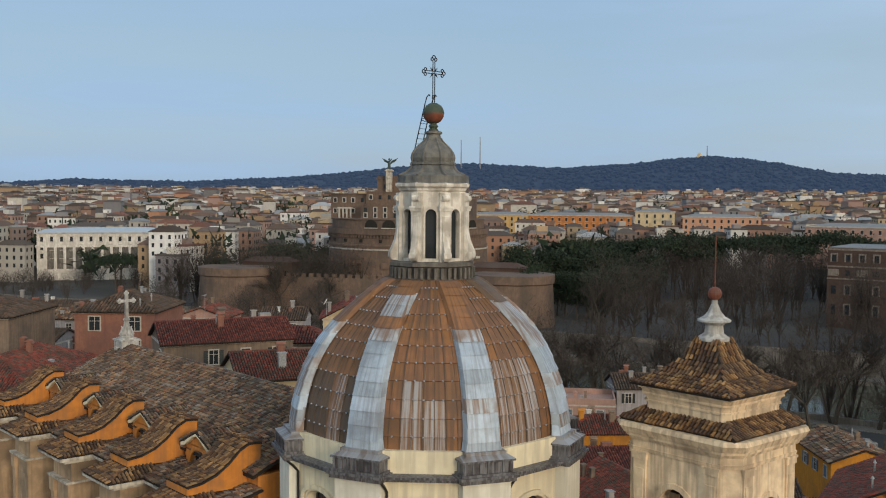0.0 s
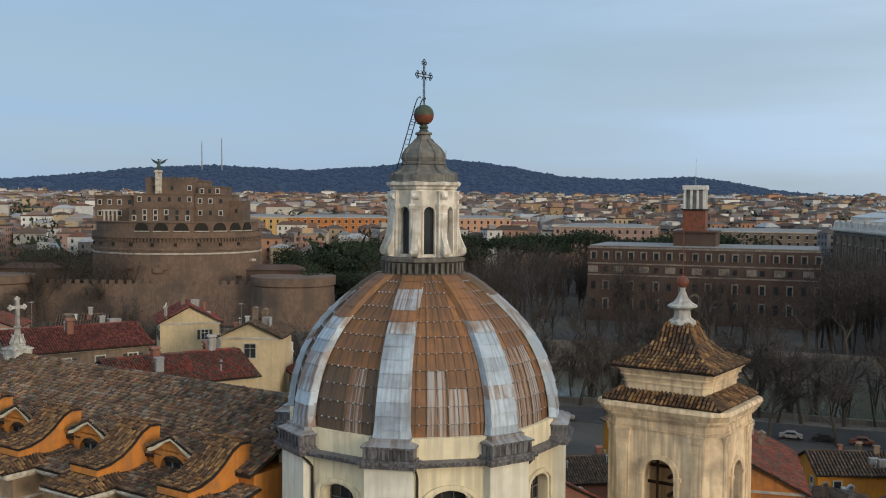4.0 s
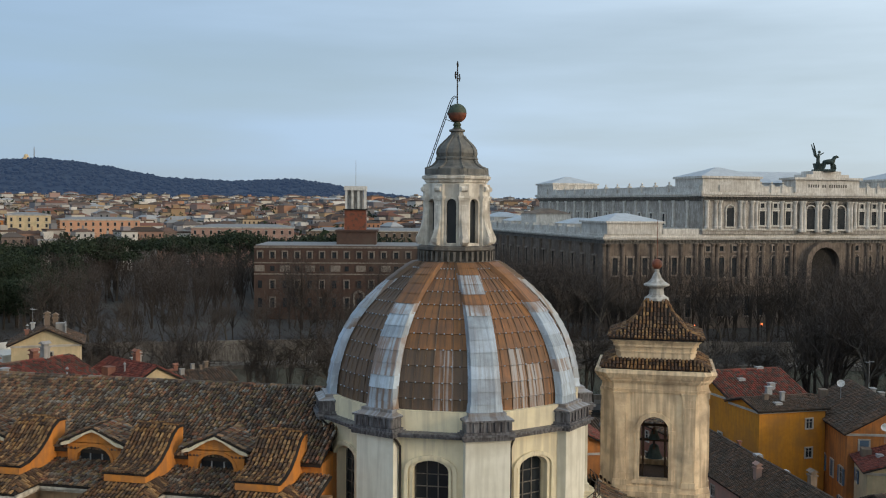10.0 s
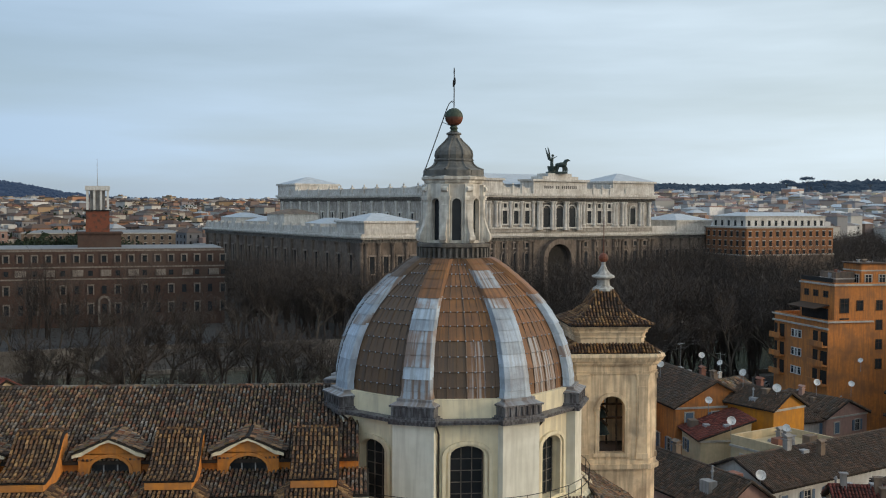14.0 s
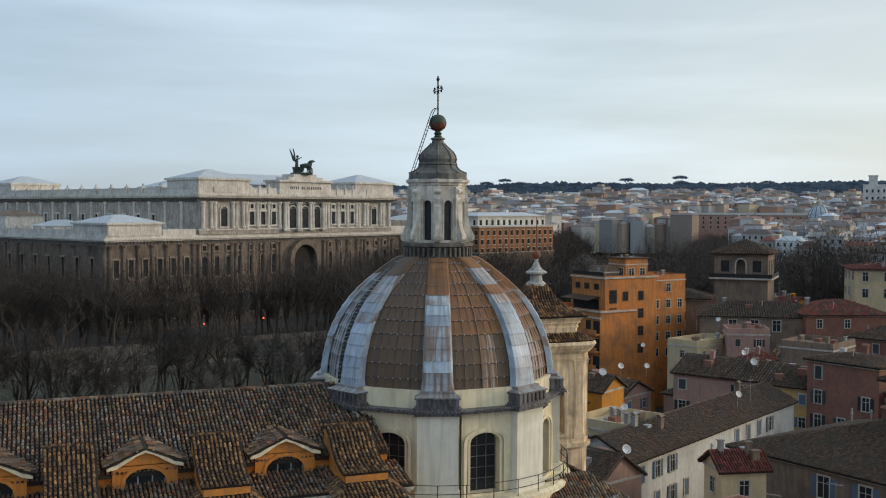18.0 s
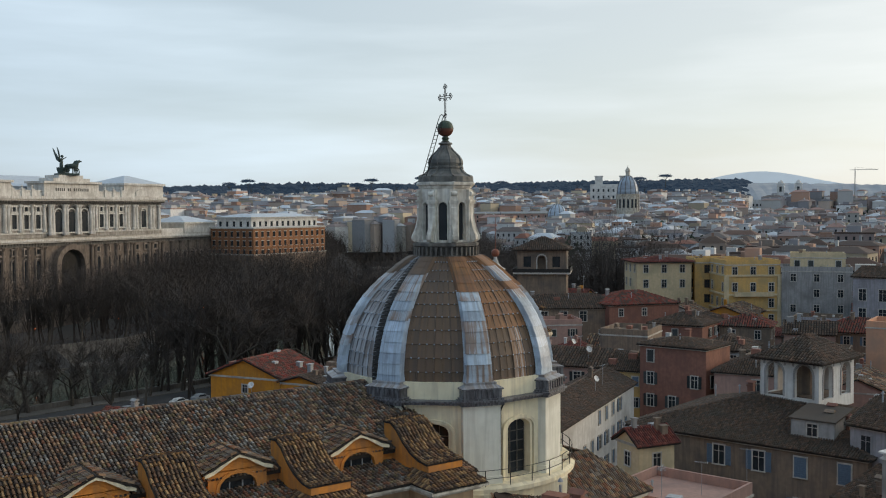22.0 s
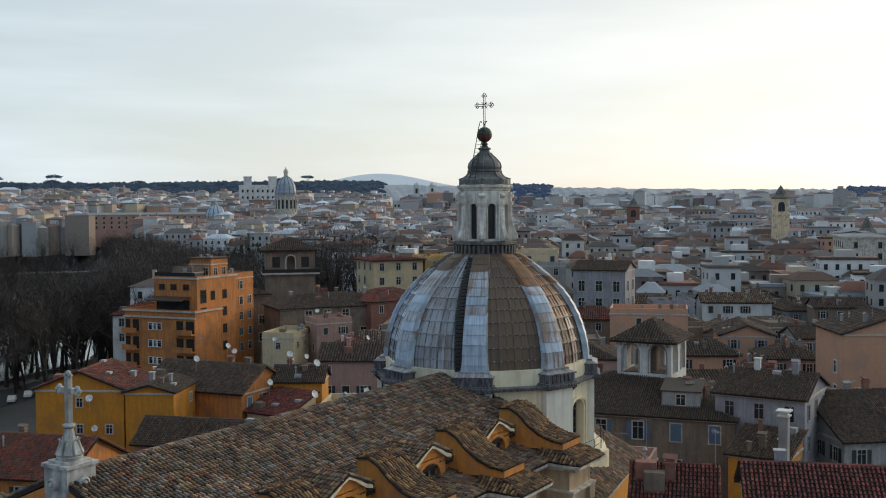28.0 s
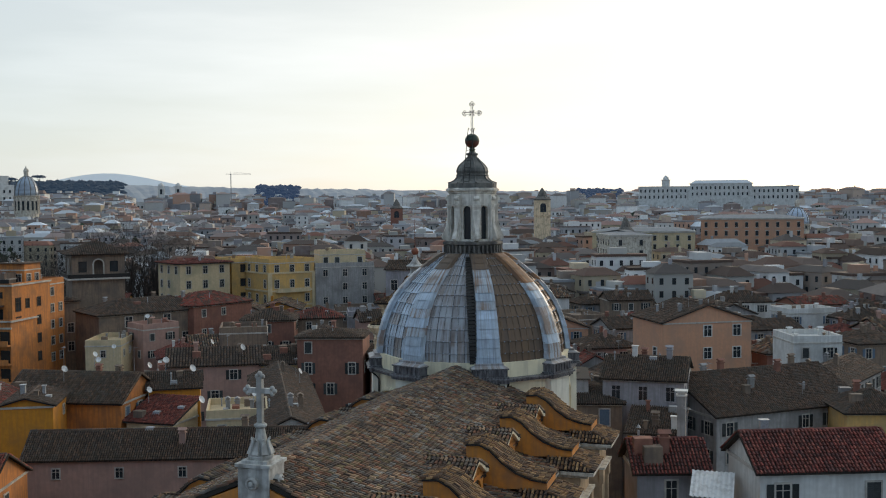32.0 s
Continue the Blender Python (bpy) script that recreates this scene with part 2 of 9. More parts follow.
M = dict(
    tiles=palette("old_roof_tiles", TILE_COLOURS),
    tiles_single=palette("old_roof_tile", TILE_COLOURS, island=False),
    tiles_warm=palette("ochre_roof_tiles", WARM_TILES),
    tiles_red=palette("red_roof_tiles", RED_TILES, stain_amount=0.25),
    tiles_brown=palette("brown_roof_tiles", BROWN_TILES, stain=(0.07, 0.065, 0.055)),
    tiles_striped=palette("patched_roof_tiles", STRIPED),
    # bed under the tiles, near black to paint in the shade between them
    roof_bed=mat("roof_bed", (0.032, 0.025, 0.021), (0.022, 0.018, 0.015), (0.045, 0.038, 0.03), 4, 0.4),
    cream=mat("cream_plaster", (0.82, 0.73, 0.52), (0.74, 0.65, 0.45), (0.48, 0.42, 0.31), 1.5, 0.3, bump=0.12, streak=0.5, stain=0.5),
    pier_plaster=mat("pale_pier_plaster", (0.80, 0.77, 0.66), (0.72, 0.69, 0.58), (0.50, 0.47, 0.38), 1.2, 0.3, bump=0.12, streak=0.4, stain=0.5),
    stone=mat("weathered_stone", (0.66, 0.61, 0.52), (0.53, 0.48, 0.40), (0.25, 0.215, 0.17), 2.5, 0.9, bump=0.3, streak=0.5),
    travertine=mat("tower_travertine", (0.83, 0.665, 0.45), (0.72, 0.55, 0.36), (0.33, 0.245, 0.17), 2.2, 0.6, bump=0.3, streak=0.55, stain=0.7),
    # for real stains, and for painted shade under cornices and behind columns
    dark_stone=mat("stained_and_shaded_stone", (0.21, 0.19, 0.165), (0.13, 0.12, 0.105), (0.07, 0.065, 0.06), 3, 0.8, bump=0.35, streak=0.6),
    cupola=mat("cupola_lead", (0.20, 0.19, 0.165), (0.14, 0.137, 0.128), (0.085, 0.085, 0.08), 3, 0.9, rough=0.6, streak=0.5),
    rust=mat("rust_brown_sheet", (0.29, 0.128, 0.045), (0.205, 0.095, 0.04), (0.125, 0.07, 0.04), 1.6, 0.35, rough=0.6, bump=0.2, rand=0.10, streak=0.8, spec=0.4, run=(5.0, 5.0, 0.2), ring=True),
    umber=mat("umber_sheet", (0.15, 0.092, 0.052), (0.125, 0.08, 0.05), (0.09, 0.065, 0.05), 1.6, 0.35, rough=0.6, bump=0.2, rand=0.08, streak=0.75, spec=0.4, run=(5.0, 5.0, 0.2), ring=True),
    lead=mat("grey_lead_sheet", (0.43, 0.515, 0.605), (0.36, 0.435, 0.515), (0.17, 0.172, 0.185), 2.6, 0.7, rough=0.48, bump=0.2, rand=0.2, streak=0.45, spec=0.5, stain=0.45, run=(7.0, 7.0, 0.35), ring=True),
    lead_stained=mat("brown_stained_lead_sheet", (0.40, 0.455, 0.51), (0.33, 0.37, 0.41), (0.2, 0.118, 0.07), 2.6, 0.8, rough=0.5, bump=0.2, rand=0.16, streak=0.85, spec=0.5, stain=0.8, run=(5.0, 5.0, 0.25), ring=True),
    lead_streaked=mat("streaked_lead_sheet", (0.23, 0.12, 0.055), (0.17, 0.09, 0.048), (0.39, 0.41, 0.43), 3.2, 0.6, rough=0.55, bump=0.15, rand=0.08, streak=0.75, spec=0.45, stain=0.15, run=(6.0, 6.0, 0.16), ring=True),
    lead_worn=mat("brown_grey_lead_sheet", (0.235, 0.2, 0.18), (0.17, 0.14, 0.125), (0.34, 0.36, 0.385), 2.4, 0.5, rough=0.5, bump=0.15, rand=0.2, streak=0.85, spec=0.5, run=(4.0, 4.0, 0.25), ring=True),
    lead_dark=mat("dark_lead", (0.075, 0.068, 0.072), (0.048, 0.043, 0.046), (0.24, 0.24, 0.25), 4, 1.2, rough=0.5, bump=0.3, streak=0.55, spec=0.45, stain=0.4, run=(6.0, 6.0, 0.8)),
    lantern_stone=mat("lantern_stone", (0.80, 0.76, 0.68), (0.68, 0.63, 0.55), (0.30, 0.26, 0.21), 2.5, 1.1, bump=0.3, streak=0.45, stain=0.65),
    tan=mat("tan_stone_plaster", (0.52, 0.37, 0.23), (0.43, 0.30, 0.185), (0.25, 0.18, 0.12), 1.6, 0.4, streak=0.5, bump=0.15),
    # lower trim: soot, toned down with the twig-hazed stone around it
    palace_trim=mat("sooty_veiled_palace_trim", (0.34, 0.28, 0.235), (0.25, 0.205, 0.17), (0.13, 0.105, 0.09), 0.9, 0.3, streak=0.5, stain=0.6, bump=0.25),
    # grime, darkened further to paint in recess shade between the columns
    palace_wall=mat("grimy_shaded_palace_stone", (0.50, 0.46, 0.41), (0.37, 0.335, 0.295), (0.19, 0.165, 0.14), 0.9, 0.3, streak=0.6, stain=0.6, bump=0.25),
    # lower stone: soot, plus brown painted in for the haze of bare twigs
    palace_base=mat("sooty_veiled_palace_stone", (0.235, 0.185, 0.148), (0.165, 0.13, 0.105), (0.085, 0.068, 0.057), 0.8, 0.15, streak=0.5, bump=0.25),
    marble=mat("weathered_marble", (0.56, 0.55, 0.52), (0.42, 0.41, 0.385), (0.17, 0.16, 0.14), 3.5, 1.4, bump=0.3, streak=0.5, stain=0.6),
    iron=mat("black_iron", (0.018, 0.017, 0.017), (0.03, 0.026, 0.022), None, 8, rough=0.6, bump=0.1),
    silver=mat("pale_iron", (0.35, 0.36, 0.37), (0.25, 0.25, 0.25), None, 8, rough=0.45, bump=0.1),
    copper=mat("patinated_copper", (0.05, 0.075, 0.055), (0.07, 0.085, 0.06), None, 3, rough=0.55),
    copper_red=mat("red_copper", (0.24, 0.075, 0.04), (0.17, 0.06, 0.036), (0.08, 0.05, 0.04), 3, 0.8, rough=0.5),
    burnt=mat("burnt_orange_brick", (0.36, 0.16, 0.07), (0.29, 0.13, 0.06), (0.18, 0.1, 0.065), 1.2, 0.3, streak=0.4),
    orange=mat("orange_plaster", (0.58, 0.22, 0.06), (0.49, 0.185, 0.052), (0.28, 0.13, 0.06), 2, 0.4, streak=0.55, bump=0.12),
    buttress=mat("bright_orange_plaster", (0.64, 0.25, 0.05), (0.55, 0.21, 0.045), (0.36, 0.17, 0.07), 2, 0.5, streak=0.45, bump=0.15),
    glass=mat("dark_window_glass", (0.02, 0.024, 0.028), (0.035, 0.04, 0.045), None, 0.6, rough=0.15, bump=0.0, spec=0.3),
    dark=mat("dark_interior", (0.03, 0.026, 0.022), (0.02, 0.018, 0.016), None, 2),
    wood=mat("dark_wood", (0.09, 0.055, 0.035), (0.06, 0.04, 0.028), None, 5),
    bronze=mat("green_bronze", (0.06, 0.085, 0.075), (0.04, 0.055, 0.05), None, 2, rough=0.5),
    white_stone=mat("white_palace_stone", (0.72, 0.69, 0.64), (0.58, 0.55, 0.50), (0.33, 0.29, 0.25), 0.9, 0.25, streak=0.45, stain=0.5, bump=0.25),
    slate=mat("pale_roof_sheet", (0.50, 0.54, 0.58), (0.42, 0.46, 0.5), None, 0.5, rough=0.6),
    castle=mat("castle_brick", (0.19, 0.128, 0.095), (0.145, 0.1, 0.075), (0.09, 0.07, 0.058), 0.7, 0.12, bump=0.5, streak=0.3),
    drab_stone=mat("drab_stone", (0.27, 0.23, 0.195), (0.2, 0.17, 0.145), (0.12, 0.1, 0.085), 1.2, 0.3, streak=0.5),
    brick=mat("red_brick", (0.092, 0.056, 0.043), (0.07, 0.044, 0.036), (0.10, 0.073, 0.06), 0.8, 0.1),
    bark=mat("plane_bark", (0.085, 0.072, 0.058), (0.055, 0.047, 0.038), None, 3),
    twig=mat("bare_twigs", (0.075, 0.061, 0.053), (0.054, 0.045, 0.040), None, 1, bump=0),
    needles=mat("pine_needles", (0.025, 0.040, 0.022), (0.018, 0.029, 0.017), (0.036, 0.049, 0.026), 0.7, 0.2, bump=0.5, rand=0.25, island=True),
    grass=mat("winter_grass", (0.06, 0.075, 0.03), (0.05, 0.06, 0.028), (0.08, 0.07, 0.04), 1, 0.1),
    ground=mat("street_ground", (0.07, 0.067, 0.063), (0.055, 0.052, 0.05), (0.095, 0.09, 0.08), 1.5, 0.03),
    asphalt=mat("asphalt", (0.055, 0.055, 0.057), (0.045, 0.045, 0.046), (0.075, 0.072, 0.07), 3, 0.1),
    water=mat("river_water", (0.07, 0.08, 0.06), (0.06, 0.07, 0.055), None, 0.1, rough=0.12, bump=0.15, spec=0.5),
    embank=mat("embankment_travertine", (0.20, 0.182, 0.16), (0.145, 0.132, 0.117), (0.08, 0.073, 0.064), 0.6, 0.05, streak=0.6),
    white=mat("white_plaster", (0.66, 0.65, 0.62), (0.58, 0.57, 0.54), (0.42, 0.40, 0.37), 2, 0.3, streak=0.35, bump=0.1),
    grey=mat("grey_plaster", (0.36, 0.345, 0.33), (0.30, 0.29, 0.28), (0.20, 0.19, 0.18), 2, 0.3, streak=0.5, bump=0.1),
    lilac=mat("lilac_plaster", (0.35, 0.33, 0.345), (0.30, 0.285, 0.295), (0.2, 0.19, 0.19), 2, 0.3, streak=0.5, bump=0.1),
    yellow=mat("yellow_plaster", (0.62, 0.385, 0.135), (0.54, 0.335, 0.12), (0.38, 0.28, 0.14), 2, 0.3, streak=0.3, bump=0.1),
    pale_yellow=mat("pale_yellow_plaster", (0.62, 0.49, 0.31), (0.55, 0.43, 0.265), (0.4, 0.34, 0.22), 2, 0.3, streak=0.3, bump=0.1),
    ochre=mat("ochre_plaster", (0.60, 0.255, 0.03), (0.52, 0.215, 0.028), (0.36, 0.17, 0.045), 2, 0.3, streak=0.35, bump=0.1),
    brown=mat("brown_plaster", (0.255, 0.185, 0.132), (0.205, 0.15, 0.11), (0.12, 0.1, 0.085), 2, 0.3, streak=0.5, bump=0.1),
    redwall=mat("brick_red_plaster", (0.29, 0.135, 0.095), (0.235, 0.108, 0.077), (0.18, 0.09, 0.07), 2, 0.3, streak=0.35, bump=0.1),
    peach=mat("peach_plaster", (0.58, 0.31, 0.19), (0.52, 0.28, 0.175), (0.42, 0.26, 0.18), 2, 0.3, streak=0.3, bump=0.1),
    pink=mat("pink_plaster", (0.44, 0.27, 0.215), (0.38, 0.235, 0.19), (0.28, 0.19, 0.16), 2, 0.3, streak=0.35, bump=0.1),
    shutter=mat("dark_shutters", (0.045, 0.05, 0.05), (0.035, 0.038, 0.038), None, 6, rand=0.5),
    shutter_blue=mat("blue_shutters", (0.12, 0.17, 0.23), (0.10, 0.14, 0.19), None, 6),
    trim=mat("stone_trim", (0.50, 0.465, 0.41), (0.42, 0.39, 0.345), (0.3, 0.275, 0.24), 2, 0.5),
    dish=mat("white_enamel", (0.72, 0.71, 0.69), (0.66, 0.65, 0.63), (0.45, 0.43, 0.4), 3, 1.5, rough=0.5, bump=0.0),
    red_light=mat("red_light", (0.9, 0.12, 0.03), (0.9, 0.12, 0.03), None, glow_by=4.0),
    # far hills: haze painted in as bluish base colour and a faint glow
    hazed_woods=mat("hazed_far_woods", (0.013, 0.019, 0.024), (0.010, 0.015, 0.019), (0.016, 0.022, 0.026), 0.05, 0.006, bump=0, rand=0.15, island=True, glow_by=1.0, glow=(0.021, 0.038, 0.079)),
    far_pines=mat("hazed_far_pine_woods", (0.007, 0.010, 0.012), (0.005, 0.007, 0.009), (0.009, 0.012, 0.013), 0.05, 0.006, bump=0, rand=0.25, island=True, glow_by=1.0, glow=(0.0185, 0.033, 0.056)),
    far_slope=mat("hazed_far_slope", (0.30, 0.31, 0.32), (0.24, 0.25, 0.27), (0.2, 0.22, 0.25), 0.05, 0.01, bump=0, glow_by=1.0, glow=(0.03, 0.04, 0.05)),
)
WALL_COLOURS = [(0.36, 0.25, 0.15), (0.36, 0.335, 0.30), (0.27, 0.165, 0.125), (0.20, 0.20, 0.21), (0.60, 0.59, 0.57), (0.35, 0.185, 0.115), (0.38, 0.30, 0.20), (0.17, 0.13, 0.115), (0.26, 0.235, 0.245), (0.48, 0.45, 0.40), (0.30, 0.20, 0.17), (0.55, 0.53, 0.50)]
M["far_wall"] = palette("far_plaster", WALL_COLOURS, scale=0.5, stain=(0.25, 0.22, 0.2), stain_amount=0.3)
M["far_roof"] = palette("far_roofs", [(0.105, 0.072, 0.058), (0.13, 0.083, 0.065), (0.085, 0.07, 0.062), (0.18, 0.085, 0.062), (0.30, 0.31, 0.32), (0.115, 0.085, 0.072), (0.13, 0.11, 0.1), (0.095, 0.066, 0.052)], scale=0.5, stain_amount=0.2)
# far town palettes, made paler and greyer to paint in distance haze
HAZED_WALLS = [(0.46, 0.44, 0.40), (0.60, 0.59, 0.57), (0.37, 0.29, 0.235), (0.33, 0.33, 0.335), (0.66, 0.65, 0.63), (0.40, 0.24, 0.17), (0.48, 0.40, 0.28), (0.26, 0.2, 0.18), (0.36, 0.345, 0.355), (0.54, 0.53, 0.51)]
M["hazed_wall"] = palette("hazed_far_plaster", HAZED_WALLS, scale=0.5, stain=(0.36, 0.34, 0.33), stain_amount=0.3)
M["hazed_roof"] = palette("hazed_far_roofs", [(0.21, 0.175, 0.165), (0.26, 0.2, 0.18), (0.2, 0.19, 0.192), (0.3, 0.19, 0.16), (0.52, 0.55, 0.58), (0.25, 0.22, 0.21), (0.40, 0.41, 0.425), (0.19, 0.16, 0.152)], scale=0.5, stain_amount=0.15)

# ---- building tools ----


class Build:
    """Collects faces under a transform; one mesh with a material slot for each number."""

    def __init__(self):
        self.v, self.f, self.m, self.at = [], [], [], Matrix()

    def add(self, verts, faces, m=0):
        n = len(self.v)
        self.v += [tuple(self.at @ Vector(p)) for p in verts]
        self.f += [tuple(n + i for i in face) for face in faces]
        self.m += [m] * len(faces)
        return self

    def box(self, x0, x1, y0, y1, z0, z1, m=0, top=0.0):
        """top: how far the upper face is drawn in on all sides."""
        x0, x1, y0, y1 = min(x0, x1), max(x0, x1), min(y0, y1), max(y0, y1)
        v = [(x0, y0, z0), (x1, y0, z0), (x1, y1, z0), (x0, y1, z0), (x0 + top, y0 + top, z1), (x1 - top, y0 + top, z1), (x1 - top, y1 - top, z1), (x0 + top, y1 - top, z1)]
        return self.add(v, [(3, 2, 1, 0), (4, 5, 6, 7), (0, 1, 5, 4), (1, 2, 6, 5), (2, 3, 7, 6), (3, 0, 4, 7)], m)

    def prism(self, low, high, m=0):
        """Two loops of equally many points, joined and closed."""
        n = len(low)
        faces = [tuple(range(n - 1, -1, -1)), tuple(range(n, 2 * n))]
        faces += [(i, (i + 1) % n, n + (i + 1) % n, n + i) for i in range(n)]
        return self.add(list(low) + list(high), faces, m)

    def lathe(self, rows, n=16, turn=0.0, m=0, cap=True, cx=0.0, cy=0.0):
        """rows: radius and height, upwards."""
        v = [(cx + r * math.cos(turn + 2 * math.pi * i / n), cy + r * math.sin(turn + 2 * math.pi * i / n), z) for r, z in rows for i in range(n)]
        f = [(k * n + i, k * n + (i + 1) % n, (k + 1) * n + (i + 1) % n, (k + 1) * n + i) for k in range(len(rows) - 1) for i in range(n)]
        if cap:
            f += [tuple(range(n - 1, -1, -1)), tuple(range((len(rows) - 1) * n, len(rows) * n))]
        return self.add(v, f, m)

    def tube(self, pts, r0, r1=None, n=5, m=0):
        """A round bar through points, tapering from r0 to r1."""
        r1 = r0 if r1 is None else r1
        pts = [Vector(p) for p in pts]
        v, f = [], []
        for k, p in enumerate(pts):
            d = (pts[min(k + 1, len(pts) - 1)] - pts[max(k - 1, 0)]).normalized()
            a = d.orthogonal().normalized() if k == 0 else (a - d * a.dot(d)).normalized()
            b = d.cross(a)
            r = r0 + (r1 - r0) * k / (len(pts) - 1)
            v += [tuple(p + r * (math.cos(2 * math.pi * i / n) * a + math.sin(2 * math.pi * i / n) * b)) for i in range(n)]
        for k in range(len(pts) - 1):
            f += [(k * n + i, k * n + (i + 1) % n, (k + 1) * n + (i + 1) % n, (k + 1) * n + i) for i in range(n)]
        f += [tuple(range(n - 1, -1, -1)), tuple(range((len(pts) - 1) * n, len(pts) * n))]
        return self.add(v, f, m)

    def ball(self, c, r, n=10, m=0, squash=(1, 1, 1)):
        rows = [(max(0.001, math.sin(math.pi * k / n)), -math.cos(math.pi * k / n)) for k in range(n + 1)]
        keep, self.at = self.at, self.at @ Matrix.Translation(c) @ Matrix.Diagonal((r * squash[0], r * squash[1], r * squash[2], 1))
        self.lathe(rows, n + 4, 0, m, cap=False)
        self.at = keep
        return self

    def arch_panel(self, p, hw, z0, z1, sill, spring, y0, y1, m=0, rise=None, n=8):
        """A wall from x=-p to p with one arched opening of half width hw; rise: height of the arch over its spring."""
        rise = hw if rise is None else rise
        self.box(-p, -hw, y0, y1, z0, z1, m)
        self.box(hw, p, y0, y1, z0, z1, m)
        if sill > z0:
            self.box(-hw, hw, y0, y1, z0, sill, m)
        pts = [(-hw * math.cos(math.pi * k / n), spring + rise * math.sin(math.pi * k / n)) for k in range(n + 1)]
        for (xa, za), (xb, zb) in zip(pts, pts[1:]):
            self.prism([(xa, y0, za), (xb, y0, zb), (xb, y1, zb), (xa, y1, za)], [(xa, y0, z1), (xb, y0, z1), (xb, y1, z1), (xa, y1, z1)], m)
        return self

    def arch_trim(self, hw, sill, spring, y0, y1, width, m=0, rise=None, n=8):
        """A moulding round an arched opening."""
        rise = hw if rise is None else rise
        self.box(-hw - width, -hw, y0, y1, sill, spring, m)
        self.box(hw, hw + width, y0, y1, sill, spring, m)
        for k in range(n):
            a, b = math.pi * k / n, math.pi * (k + 1) / n
            lo = [(-hw * math.cos(a), spring + rise * math.sin(a)), (-hw * math.cos(b), spring + rise * math.sin(b))]
            hi = [(-(hw + width) * math.cos(a), spring + (rise + width) * math.sin(a)), (-(hw + width) * math.cos(b), spring + (rise + width) * math.sin(b))]
            quad = [lo[0], lo[1], hi[1], hi[0]]
            self.prism([(x, y0, z) for x, z in quad], [(x, y1, z) for x, z in quad], m)
        return self

    def relief(self, xs, zs, cells, back=0.05):
        """A board seen along y, made of cells of a grid: each one has a depth and a material; one joined skin."""
        seen, v, f, mm = {}, [], [], []

        def at(x, y, z):
            k = (round(x, 4), round(y, 4), round(z, 4))
            if k not in seen:
                seen[k] = len(v)
                v.append(k)
            return seen[k]

        def depth(i, j):
            return cells[j][i] if 0 <= i < len(xs) - 1 and 0 <= j < len(zs) - 1 and cells[j][i] else (back, 0)

        for j in range(len(zs) - 1):
            for i in range(len(xs) - 1):
                if not cells[j][i]:
                    continue
                y, m = cells[j][i]
                x0, x1, z0, z1 = xs[i], xs[i + 1], zs[j], zs[j + 1]
                f.append((at(x0, y, z0), at(x1, y, z0), at(x1, y, z1), at(x0, y, z1)))
                mm.append(m)
                for di, dj, (xa, za), (xb, zb) in ((-1, 0, (x0, z0), (x0, z1)), (1, 0, (x1, z0), (x1, z1)), (0, -1, (x0, z0), (x1, z0)), (0, 1, (x0, z1), (x1, z1))):
                    y2 = depth(i + di, j + dj)[0]
                    if y2 > y:
                        f.append((at(xa, y, za), at(xb, y, zb), at(xb, y2, zb), at(xa, y2, za)))
                        mm.append(m)
        n = len(self.v)
        self.v += [tuple(self.at @ Vector(p)) for p in v]
        self.f += [tuple(n + i for i in fc) for fc in f]
        self.m += mm
        return self

    def mesh(self, name, mats, smooth=False):
        me = bpy.data.meshes.new(name)
        me.from_pydata(self.v, [], self.f)
        for k in mats:
            me.materials.append(M[k])
        me.polygons.foreach_set("material_index", np.array(self.m, dtype=np.int32))
        if smooth:
            me.polygons.foreach_set("use_smooth", np.ones(len(self.f), dtype=bool))
        bm = bmesh.new()
        bm.from_mesh(me)
        bmesh.ops.recalc_face_normals(bm, faces=bm.faces)
        if len(bm.verts) < 3000:
            bmesh.ops.remove_doubles(bm, verts=bm.verts, dist=0.0005)
        bm.to_mesh(me)
        bm.free()
        return me


def link(name, me, parent=None, m=None, label="", kind=""):
    ob = new(name, me)
    ob.parent = parent
    if m is not None:
        ob.matrix_basis = m
    return tagged(ob, label, kind=kind)


def part(name, b, mats, parent, label="", m=None, smooth=False, kind=""):
    return link(name, b.mesh(name, mats if isinstance(mats, (list, tuple)) else [mats], smooth), parent, m, label, kind)


def thing(name, label, category, m=None, group="", kind=""):
    ob = new(name)
    ob.empty_display_size = 0.2
    if m is not None:
        ob.matrix_basis = m
    return tagged(ob, label, category, group, kind)


def turned(deg):
    return Matrix.Rotation(radians(deg), 4, "Z")


